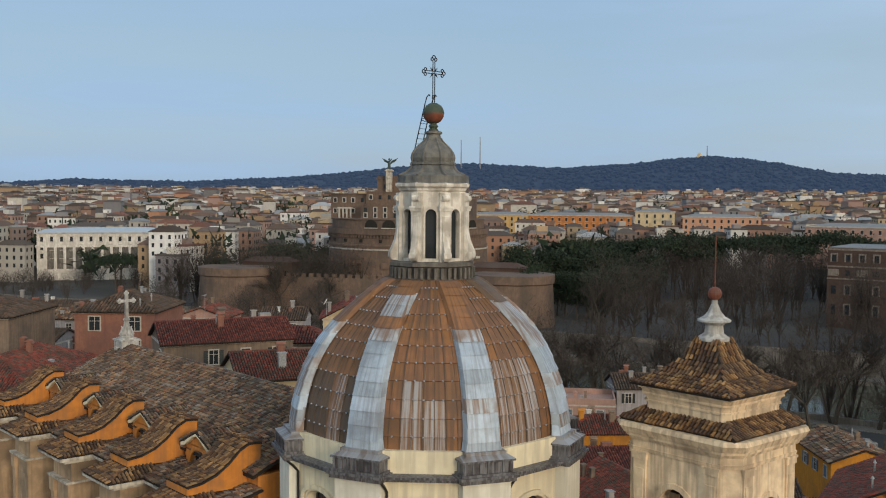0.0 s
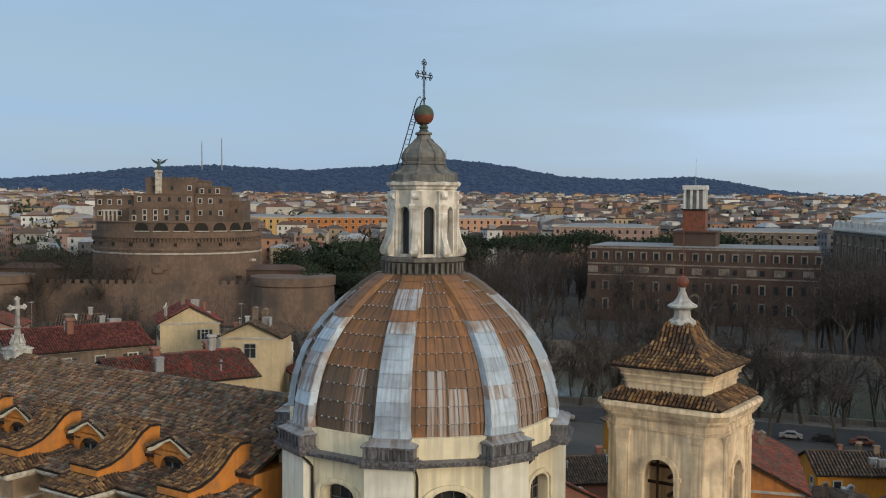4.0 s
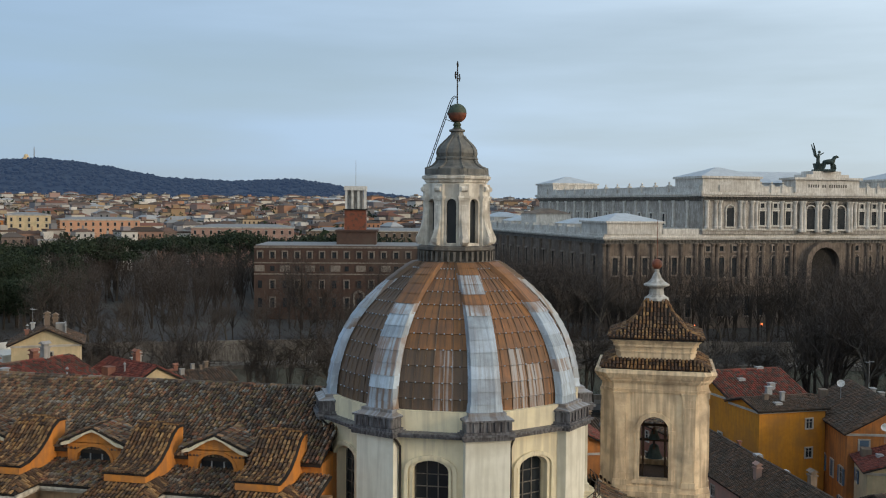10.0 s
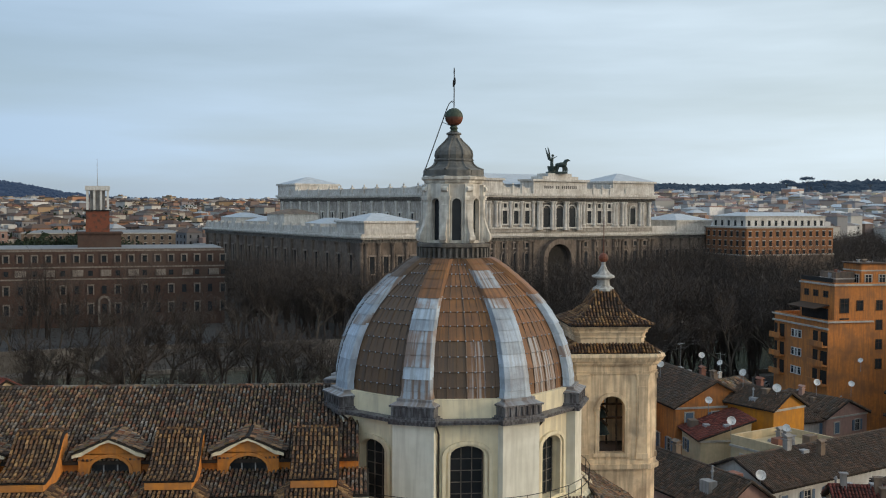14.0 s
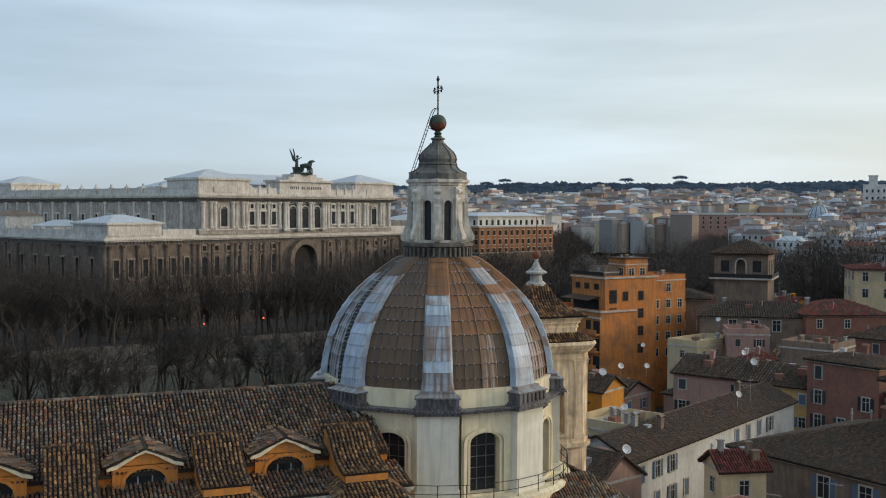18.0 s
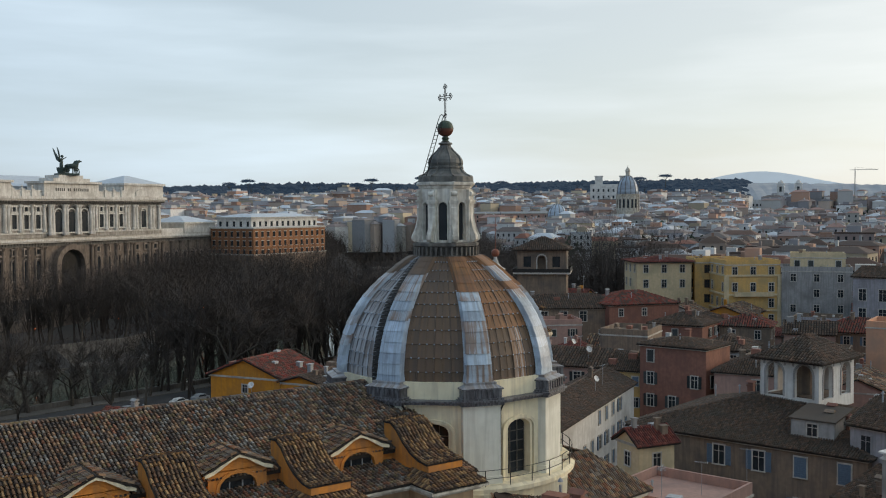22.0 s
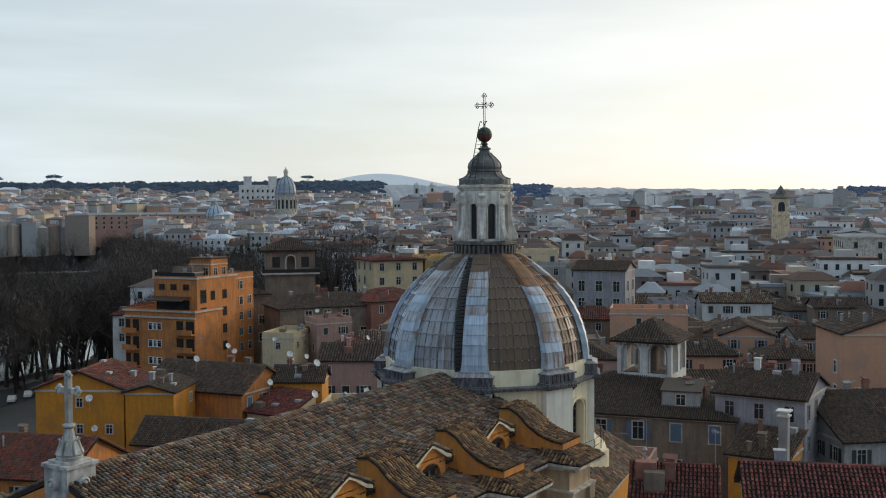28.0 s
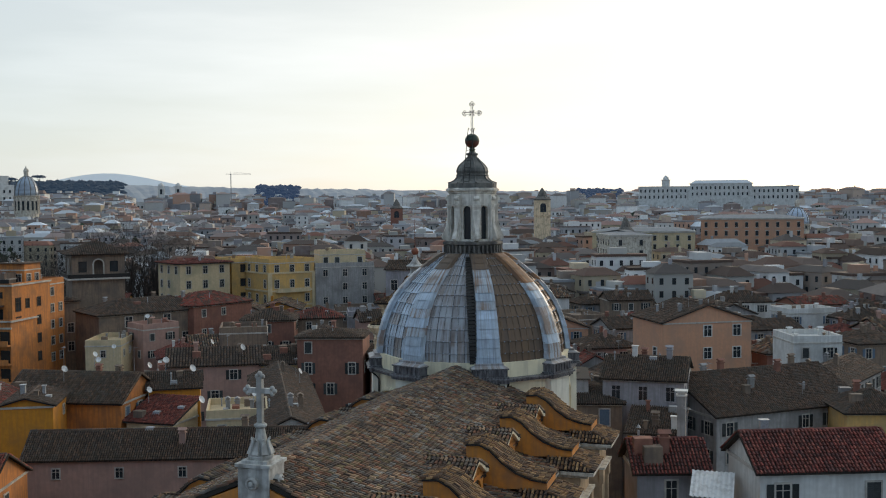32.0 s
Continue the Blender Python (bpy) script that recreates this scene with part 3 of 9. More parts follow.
def tile_rows(poly, pu=0.33, pv=0.4, rng=None, lift=0.02):
    """Frames of curved tiles over a flat roof face whose first edge is the eave: centres, and the axes along, up and out."""
    p = [np.array(q, float) for q in poly]
    u = (p[1] - p[0]) / np.linalg.norm(p[1] - p[0])
    mid = sum(p) / len(p)
    v = mid - p[0] - u * np.dot(mid - p[0], u)
    v /= np.linalg.norm(v)
    n = np.cross(u, v)
    if n[2] < 0:
        n = -n
    q2 = np.array([[np.dot(q - p[0], u), np.dot(q - p[0], v)] for q in p])
    us = np.arange(q2[:, 0].min() + pu / 2, q2[:, 0].max(), pu)
    vs = np.arange(q2[:, 1].min() + pv * 0.4, q2[:, 1].max(), pv)
    gu, gv = [a.ravel() for a in np.meshgrid(us, vs)]
    inside = np.ones(len(gu), bool)
    area = sum(q2[i - 1, 0] * q2[i, 1] - q2[i, 0] * q2[i - 1, 1] for i in range(len(q2)))
    for i in range(len(q2)):
        a, b = q2[i - 1], q2[i]
        side = (b[0] - a[0]) * (gv - a[1]) - (b[1] - a[1]) * (gu - a[0])
        inside &= side * np.sign(area) > -0.02
    gu, gv = gu[inside], gv[inside]
    c = p[0] + gu[:, None] * u + gv[:, None] * v + lift * n
    return c, u, v, n


def tile_mesh(name, polys, material, pu=0.33, pv=0.4, seed=1, skip=None):
    """All tiles of some roof faces as one mesh; skip leaves out those that are built one by one."""
    rng = np.random.default_rng(seed)
    allv, allf, count = [], [], 0
    k = np.array([[-1, 0], [-0.62, 1.3], [0.62, 1.3], [1, 0]])
    for poly in polys:
        c, u, v, n = tile_rows(poly, pu, pv)
        if skip is not None:
            c = c[~skip(c)]
        if not len(c):
            continue
        jit = rng.normal(0, 1, (len(c), 3)) * (0.012, 0.015, 0.01)
        c = c + jit[:, :1] * u + jit[:, 1:2] * v + jit[:, 2:] * n
        lo, hi = pu * 0.36, pu * 0.29
        ring = []
        for (rad, along, up) in ((lo, -pv * 0.55, 0.045), (hi, pv * 0.55, 0.0)):
            ring += [c + (kx * rad) * u + along * v + (up + kz * rad) * n for kx, kz in k]
        vv = np.stack(ring, 1).reshape(-1, 3)
        base = count + 8 * np.arange(len(c))[:, None]
        faces = np.concatenate([base + np.array(q) for q in ((0, 1, 5, 4), (1, 2, 6, 5), (2, 3, 7, 6), (0, 3, 2, 1))])
        allv.append(vv)
        allf.append(faces)
        count += len(vv)
    me = bpy.data.meshes.new(name)
    if allv:
        me.from_pydata(np.concatenate(allv).tolist(), [], np.concatenate(allf).tolist())
    me.materials.append(M[material])
    return me


def roof_polys(w, d, eave, rise, kind, over):
    """Roof faces, eave first. The ridge of a gable or hip lies along x; a shed rises towards +y."""
    W, D = w / 2 + over, d / 2 + over
    e, r = eave - rise * over / (d / 2), eave + rise
    if kind == "gable":
        return [[(-W, -D, e), (W, -D, e), (W, 0, r), (-W, 0, r)], [(W, D, e), (-W, D, e), (-W, 0, r), (W, 0, r)]]
    if kind == "hip":
        k = max(0.15, W - D)
        return [[(-W, -D, e), (W, -D, e), (k, 0, r), (-k, 0, r)], [(W, D, e), (-W, D, e), (-k, 0, r), (k, 0, r)], [(W, -D, e), (W, D, e), (k, 0, r)], [(-W, D, e), (-W, -D, e), (-k, 0, r)]]
    if kind == "shed":
        e = eave - rise * over / d
        return [[(-W, -D, e), (W, -D, e), (W, D, eave + rise + rise * over / d), (-W, D, eave + rise + rise * over / d)]]
    return []


def slab(polys, thick=0.16):
    b = Build()
    for p in polys:
        b.prism([(x, y, z - thick) for x, y, z in p], p)
    return b


def window_parts(w, h, trim_m, arch=False):
    """Meshes of a window that looks along -y: surround, pane."""
    t = 0.14
    fr, bar, no = (-0.09, 0), (-0.05, 0), None
    f = Build().relief([-w / 2 - t, -w / 2, -0.03, 0.03, w / 2, w / 2 + t], [-h / 2 - 0.12, -h / 2, h * 0.18, h * 0.18 + 0.05, h / 2, h / 2 + t], [[(-0.15, 0)] * 5, [fr, no, bar, no, fr], [fr, bar, bar, bar, fr], [fr, no, bar, no, fr], [fr] * 5])
    g = Build().box(-w / 2, w / 2, -0.025, 0.04, -h / 2, h / 2)
    lo_, hi_ = (-0.05, 0), (-0.085, 0)
    zs = [-h / 2] + [-h / 2 + h * (0.04 + 0.92 * i / 18) for i in range(19)] + [h / 2]
    s = Build().relief([0, 0.06, w * 0.5 - 0.06, w * 0.5], zs, [[hi_] * 3] + [[hi_, hi_ if i % 2 else lo_, hi_] for i in range(18)] + [[hi_] * 3], 0.0)
    return f.mesh("window", [trim_m]), g.mesh("pane", ["glass"]), s


WINDOWS = {}


def window(parent, x, y, z, face, size=(1.0, 1.7), trim_m="trim", shut="shutter", opened=True, simple=False):
    if simple:
        key = (size, trim_m, shut, opened)
        if key not in WINDOWS:
            b = Build()
            w, h = size
            fr, gl, ll, no = (-0.12, 0), (-0.02, 1), (-0.15, 2), None
            xs, zs = [-w / 2 - 0.18, -w / 2, -0.04, 0.04, w / 2, w / 2 + 0.18], [-h / 2 - 0.14, -h / 2, h * 0.16, h * 0.16 + 0.07, h / 2, h / 2 + 0.16]
            bar = (-0.05, 0)
            rows = [[fr] * 5, [fr, gl, bar, gl, fr], [fr, bar, bar, bar, fr], [fr, gl, bar, gl, fr], [fr] * 5]
            if shut and not opened:
                rows = [[fr] * 5] + [[fr, (-0.08, 2), (-0.08, 2), (-0.08, 2), fr]] * 3 + [[fr] * 5]
            elif shut:
                xs = [-w - 0.1] + xs + [w + 0.1]
                rows = [[no] + rows[0] + [no]] + [[ll] + r + [ll] for r in rows[1:4]] + [[no] + rows[4] + [no]]
            b.relief(xs, zs, rows)
            WINDOWS[key] = b.mesh("window", [trim_m, "glass", shut or "glass"])
        return link("window", WINDOWS[key], parent, Matrix.Translation((x, y, z)) @ turned(face))
    key = (size, trim_m, shut)
    if key not in WINDOWS:
        f, g, s = window_parts(*size, trim_m)
        WINDOWS[key] = f, g, (s.mesh("shutter", [shut]) if shut else None)
    f, g, s = WINDOWS[key]
    ob = link("window", f, parent, Matrix.Translation((x, y, z)) @ turned(face))
    link("pane", g, ob)
    if s:
        w = size[0]
        if opened:
            link("shutter", s, ob, Matrix.Translation((w / 2 + 0.14, -0.01, 0)))
            link("shutter", s, ob, Matrix.Translation((-w - 0.14, -0.01, 0)))
        else:
            link("shutter", s, ob, Matrix.Translation((0, -0.03, 0)))
            link("shutter", s, ob, Matrix.Translation((-w / 2, -0.03, 0)))
    return ob


ROOF_WORD = dict(tiles="weathered brown clay tiles", tiles_brown="dark brown clay tiles", tiles_red="red clay tiles", tiles_warm="ochre clay tiles", tiles_striped="patched red and brown clay tiles")
TAKEN = []
ROOFS = []
hrng = random.Random(7)


def house(label, x, y, w, d, rot, eave, rise=2.0, roof="gable", wall="ochre", tile="tiles_brown", win=(1.0, 1.7), gap=3.2, floors=3, storey=3.5, shut="shutter", faces="auto", over=0.45, base=-0.5, chimneys=1, name="house", group="", string=True, first=1.9, trim_m="trim"):
    """A house at x, y, turned by rot; w along its own x, d along its own y."""
    h = thing(name, label, "house", pose(x, y, 0, 0, 0, rot), group)
    TAKEN.append((x, y, max(w, d) * 0.62))
    ROOFS.append((x, y, rot, w, d, eave, rise, roof))
    b = Build()
    W2, D2 = w / 2, d / 2
    if roof in ("gable", "shed"):
        sec = [(-D2, base), (D2, base), (D2, eave), (0, eave + rise - 0.18), (-D2, eave)] if roof == "gable" else [(-D2, base), (D2, base), (D2, eave + rise - 0.15), (-D2, eave - 0.05)]
        b.prism([(-W2, y_, z_) for y_, z_ in sec], [(W2, y_, z_) for y_, z_ in sec])
    elif roof == "flat":
        v = [(sx * (W2 - k), sy * (D2 - k), z_) for k, z_ in ((0, base), (0, eave + 0.9), (0.25, eave + 0.9), (0.25, eave)) for sx, sy in ((-1, -1), (1, -1), (1, 1), (-1, 1))]
        b.add(v, [(4 * k + i, 4 * k + (i + 1) % 4, 4 * k + 4 + (i + 1) % 4, 4 * k + 4 + i) for k in range(3) for i in range(4)] + [(12, 13, 14, 15), (3, 2, 1, 0)])
    else:
        b.box(-W2, W2, -D2, D2, base, eave)
    part("wall", b, wall, h)
    polys = roof_polys(w, d, eave, rise, roof, over)
    if polys:
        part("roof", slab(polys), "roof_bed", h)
        near = math.hypot(x, y) < 105
        pu, pv = (0.27, 0.36) if math.hypot(x, y) < 75 else (0.36, 0.45) if near else (0.5, 0.8)
        tagged(link("roof_tiles", tile_mesh("roof_tiles", polys, tile, pu, pv, seed=int(abs(x * 7 + y * 13)) + 1), h, label=ROOF_WORD[tile]), kind="stuff")
        if roof in ("gable", "hip"):
            k = w / 2 + over if roof == "gable" else max(0.15, w / 2 - d / 2)
            r = Build()
            for i in range(max(1, int(2 * k / 0.8))):
                xa = -k + i * 0.8
                r.lathe([(0.13, 0), (0.16, 0.84)], 6)
                n = len(r.v)
                for j in range(n - 12, n):
                    px, py, pz = r.v[j]
                    r.v[j] = (xa + pz, py, eave + rise + 0.02 + px)
            part("ridge_tiles", r, tile, h)
    if string and eave > 8:
        s = Build()
        s.box(-w / 2 - 0.12, w / 2 + 0.12, -d / 2 - 0.12, d / 2 + 0.12, eave - 0.45, eave - 0.2)
        part("cornice", s, "trim", h)
    if faces == "auto":
        faces = []
        for k, (nx, ny) in enumerate(((0, -1), (1, 0), (0, 1), (-1, 0))):
            a = radians(rot)
            wx, wy = nx * math.cos(a) - ny * math.sin(a), nx * math.sin(a) + ny * math.cos(a)
            to = Vector((-25 - x, -55 - y)).normalized()
            if wx * to.x + wy * to.y > 0.15:
                faces.append(k)
    for k in faces:
        length, off = (w, d / 2) if k in (0, 2) else (d, w / 2)
        n = int((length - 1.0) / gap)
        for fl in range(floors):
            z = eave - first - fl * storey
            if z - win[1] / 2 < 1:
                break
            for i in range(n):
                s = (i - (n - 1) / 2) * length / max(n, 1)
                if hrng.random() < (0.08 if math.hypot(x, y) > 150 else 0.3):
                    continue
                px, py = ((s, -off), (off, s), (-s, off), (-off, -s))[k]
                window(h, px, py, z, k * 90, win, trim_m, shut, hrng.random() < 0.7, simple=math.hypot(x + 20, y + 40) > 105 or z < eave - 8)
    for i in range(chimneys):
        cx, cy = hrng.uniform(-w * 0.35, w * 0.35), hrng.uniform(-d * 0.28, d * 0.28)
        if roof == "gable":
            zr = eave + rise * (1 - abs(cy) / (d / 2))
        elif roof == "hip":
            zr = eave + rise * min(1 - abs(cy) / (d / 2), max(0.1, (w / 2 - abs(cx)) / (d / 2)))
        elif roof == "shed":
            zr = eave + rise * (cy + d / 2) / d
        else:
            zr = eave
        c = Build()
        c.box(cx - 0.35, cx + 0.35, cy - 0.3, cy + 0.3, zr - 0.5, zr + 1.1)
        c.box(cx - 0.45, cx + 0.45, cy - 0.4, cy + 0.4, zr + 1.1, zr + 1.22)
        c.box(cx - 0.3, cx + 0.3, cy - 0.25, cy + 0.25, zr + 1.22, zr + 1.5)
        c.prism([(cx - 0.5, cy - 0.42, zr + 1.5), (cx + 0.5, cy - 0.42, zr + 1.5), (cx + 0.5, cy + 0.42, zr + 1.5), (cx - 0.5, cy + 0.42, zr + 1.5)], [(cx - 0.5, cy, zr + 1.75), (cx + 0.5, cy, zr + 1.75), (cx + 0.5, cy + 0.02, zr + 1.75), (cx - 0.5, cy + 0.02, zr + 1.75)])
        part("chimney", c, hrng.choice([wall, "grey", "brown", "redwall", "brown"]), h)
    return h

# ---- ground, river, embankments ----
NEAR_BANK = [(-900, -340), (-420, -2), (-220, 86), (-60, 152), (50, 176), (122, 197), (236, 300), (455, 600), (800, 1020)]
WIDTH = 91


def bank_offset(pts, off):
    out = []
    for i, p in enumerate(pts):
        a, b = Vector(pts[max(i - 1, 0)]), Vector(pts[min(i + 1, len(pts) - 1)])
        d = (b - a).normalized()
        out.append((p[0] - d.y * off, p[1] + d.x * off))
    return out


FAR_BANK = bank_offset(NEAR_BANK, WIDTH)


def over_bank(x, y):
    """How far a place lies beyond the near bank, towards the river and across it."""
    best = None
    for a, b in zip(NEAR_BANK, NEAR_BANK[1:]):
        ax, ay, bx, by = *a, *b
        dx, dy = bx - ax, by - ay
        ll = dx * dx + dy * dy
        s = min(1, max(0, ((x - ax) * dx + (y - ay) * dy) / ll))
        qx, qy = ax + s * dx - x, ay + s * dy - y
        dist = math.hypot(qx, qy)
        side = (dx * (y - ay) - dy * (x - ax)) / math.sqrt(ll)
        if best is None or dist < best[0]:
            best = (dist, side)
    return math.copysign(best[0], best[1])


def land(x, y):
    """Height of the ground."""
    d, az = math.hypot(x, y), math.degrees(math.atan2(y, x))
    rise = max(0, d - 320)
    return min(rise * 0.021, 34) if -60 < az < 170 else 0.0


g = Build()
radii = [0, 30, 60, 90] + [90 + 10 * i for i in range(1, 33)] + [440, 480, 540, 620, 720, 850, 1000, 1200, 1500, 1900, 2400, 3000, 3800, 4800]
NA = 180
for r in radii:
    for i in range(NA):
        a = 2 * math.pi * i / NA
        x, y = r * math.cos(a), r * math.sin(a)
        b = over_bank(x, y)
        z = -9.0 if 4 < b < WIDTH - 4 else land(x, y)
        g.v.append((x, y, z - 0.4))
for k in range(len(radii) - 1):
    for i in range(NA):
        g.f.append((k * NA + i, k * NA + (i + 1) % NA, (k + 1) * NA + (i + 1) % NA, (k + 1) * NA + i))
        g.m.append(0)
ground = g.mesh("ground", ["ground"])
tagged(new("ground", ground), "dark paved city ground reaching to the horizon", "ground", kind="structure")

w = Build()
for a, b, c, d in zip(NEAR_BANK, NEAR_BANK[1:], FAR_BANK[1:], FAR_BANK):
    w.add([(*a, -6.5), (*b, -6.5), (*c, -6.5), (*d, -6.5)], [(0, 1, 2, 3)])
tagged(new("water", w.mesh("water", ["water"])), "grey-green river water between stone embankments", "river", kind="structure")


def strip(pts, lo, hi, z0, z1):
    """A wall or a band between two offsets of a line."""
    a, b = bank_offset(pts, lo), bank_offset(pts, hi)
    s = Build()
    for i in range(len(pts) - 1):
        q = [a[i], a[i + 1], b[i + 1], b[i]]
        s.prism([(x, y, z0) for x, y in q], [(x, y, z1) for x, y in q])
    return s


for nm, pts, lo, hi in (("embankment_near", NEAR_BANK, -0.5, 0.6), ("embankment_far", FAR_BANK, -0.6, 0.5)):
    tagged(new(nm, strip(pts, lo, hi, -9, 0.9).mesh(nm, ["embank"])), "stained pale stone river wall with a parapet", "embankment", kind="structure")
for nm, pts, lo, hi in (("quay_near", NEAR_BANK, 0.6, 7), ("quay_far", FAR_BANK, -9, -0.6)):
    tagged(new(nm, strip(pts, lo, hi, -9, -5.4).mesh(nm, ["embank"])), "low stone quay along the river", "quay", kind="structure")
for nm, pts, lo, hi in (("road_near", NEAR_BANK, -19, -5), ("road_far", FAR_BANK, 5, 19)):
    tagged(new(nm, strip(pts, lo, hi, -0.5, -0.3).mesh(nm, ["asphalt"])), "grey asphalt riverside road", "road", kind="structure")
for nm, pts, lo, hi in (("pavement_near", NEAR_BANK, -5, -0.5), ("pavement_far", FAR_BANK, 0.5, 5)):
    tagged(new(nm, strip(pts, lo, hi, -0.5, -0.15).mesh(nm, ["embank"])), "raised riverside pavement behind the parapet", "pavement", kind="structure")

# ---- the church ----
church = thing("church", "baroque church with ribbed lead dome, lantern and tiled nave roof", "church")
RIB0 = -66.0
OCT = [RIB0 + 45 * k for k in range(8)]


def polar(r, deg, z=0.0):
    return (r * math.cos(radians(deg)), r * math.sin(radians(deg)), z)


# crossing below the drum
b = Build()
b.lathe([(9.55, -0.5), (9.55, 24.2)], 8, radians(22.5))
b.lathe([(9.3, 24.2), (9.3, 24.45), (9.05, 24.6)], 48)
part("crossing", b, "cream", church, "pale plaster base under the drum")
# drum: eight window walls and eight piers
for k in range(8):
    mid_az = OCT[k] + 22.5
    m = turned(mid_az + 90)
    b = Build()
    b.arch_panel(2.75, 1.02, 24.4, 29.95, 24.75, 27.95, -7.75, -7.0, rise=0.58)
    wall_part = part("drum_wall", b, "cream", church, m=m)
    t = Build()
    t.arch_trim(1.02, 24.75, 27.95, -7.84, -7.75, 0.16, rise=0.58)
    t.arch_trim(1.28, 24.75, 27.95, -7.92, -7.75, 0.22, rise=0.66)
    t.box(-1.5, 1.5, -7.95, -7.7, 24.6, 24.75)
    part("window_moulding", t, "cream", wall_part)
    f = Build()
    for x in (-1.0, -0.34, 0.3, 0.94):
        f.box(x, x + 0.06, -7.25, -7.19, 24.75, 28.5)
    for z in (25.5, 26.2, 26.9, 27.6):
        f.box(-1, 1, -7.245, -7.195, z, z + 0.05)
    part("window_grille", f, "dark_stone", wall_part)
    part("window_glass", Build().box(-1.3, 1.3, -7.16, -7.12, 24.6, 28.9), "glass", wall_part)
    # attic band over the cornice
    part("attic_wall", Build().box(-2.5, 2.5, -7.62, -6.9, 30.1, 31.25), "cream", church, m=m)
    # pier
    m = turned(OCT[k] + 90)
    p = Build()
    p.box(-1.28, 1.28, -8.42, -6.9, 24.4, 29.85)
    p.box(-1.38, 1.38, -8.52, -6.9, 24.4, 25.1)
    part("drum_pier", p, "pier_plaster", church, m=m)
    c = Build()
    c.box(-1.46, 1.46, -8.7, -7.0, 29.83, 30.05)
    c.box(-1.56, 1.56, -8.85, -7.0, 30.05, 30.18)
    part("pier_cornice", c, "lead_dark", church, m=m)
    q = Build()
    q.box(-1.44, 1.44, -8.72, -6.9, 30.18, 30.3)
    q.box(-1.32, 1.32, -8.58, -6.9, 30.3, 30.86)
    for i in range(7):
        x = -1.28 + i * 0.4
        q.box(x, x + 0.16, -8.65, -8.56, 30.32, 30.84)
    q.box(-1.42, 1.42, -8.68, -6.9, 30.86, 30.96)
    plinth = part("rib_plinth", q, "lead_dark", church, "dark grey lead-clad plinth with vertical folds", m=m)
    cap_ = Build().prism([(-1.42, -8.68, 30.96), (1.42, -8.68, 30.96), (1.42, -6.9, 30.96), (-1.42, -6.9, 30.96)], [(-1.06, -8.26, 31.14), (1.06, -8.26, 31.14), (1.06, -6.9, 31.14), (-1.06, -6.9, 31.14)])
    cap_.box(-1.08, 1.08, -8.26, -6.9, 31.14, 31.28)
    part("plinth_cap", cap_, "lead_worn", plinth, "pale lead weathering on the plinth")
    # rain pipe beside each pier
    d = Build()
    d.tube([(1.42, -8.55, 29.85), (1.42, -8.2, 29.55), (1.42, -7.95, 29.25), (1.42, -7.95, 24.4)], 0.07, n=6)
    part("rain_pipe", d, "iron", church, m=m)
# cornice between the piers
for k in range(8):
    c = Build()
    c.box(-2.1, 2.1, -8.2, -7.0, 29.85, 30.01)
    c.box(-2.15, 2.15, -8.34, -7.0, 30.01, 30.12)
    part("drum_cornice", c, "lead_dark", church, m=turned(OCT[k] + 22.5 + 90))

# dome: sheets between the ribs, rib sheets
PROFILE = [(8.0, 31.0), (7.96, 31.9), (7.82, 32.8), (7.58, 33.7), (7.25, 34.6), (6.82, 35.45), (6.3, 36.25), (5.64, 37.0), (4.87, 37.7), (4.04, 38.4), (3.3, 38.95), (2.72, 39.3)]


def profile_at(s):
    """Radius and height of the dome at a share s of its rise along the curve."""
    t = s * (len(PROFILE) - 1)
    i = min(int(t), len(PROFILE) - 2)
    f = t - i
    return tuple(PROFILE[i][j] * (1 - f) + PROFILE[i + 1][j] * f for j in (0, 1))


def dome_point(r, az, k, z):
    """Between an octagon and a circle."""
    off = az - (OCT[k] + 22.5)
    flat = math.cos(radians(22.5)) / math.cos(radians(off))
    rr = r * (0.45 + 0.55 * flat)
    return polar(rr, az, z)


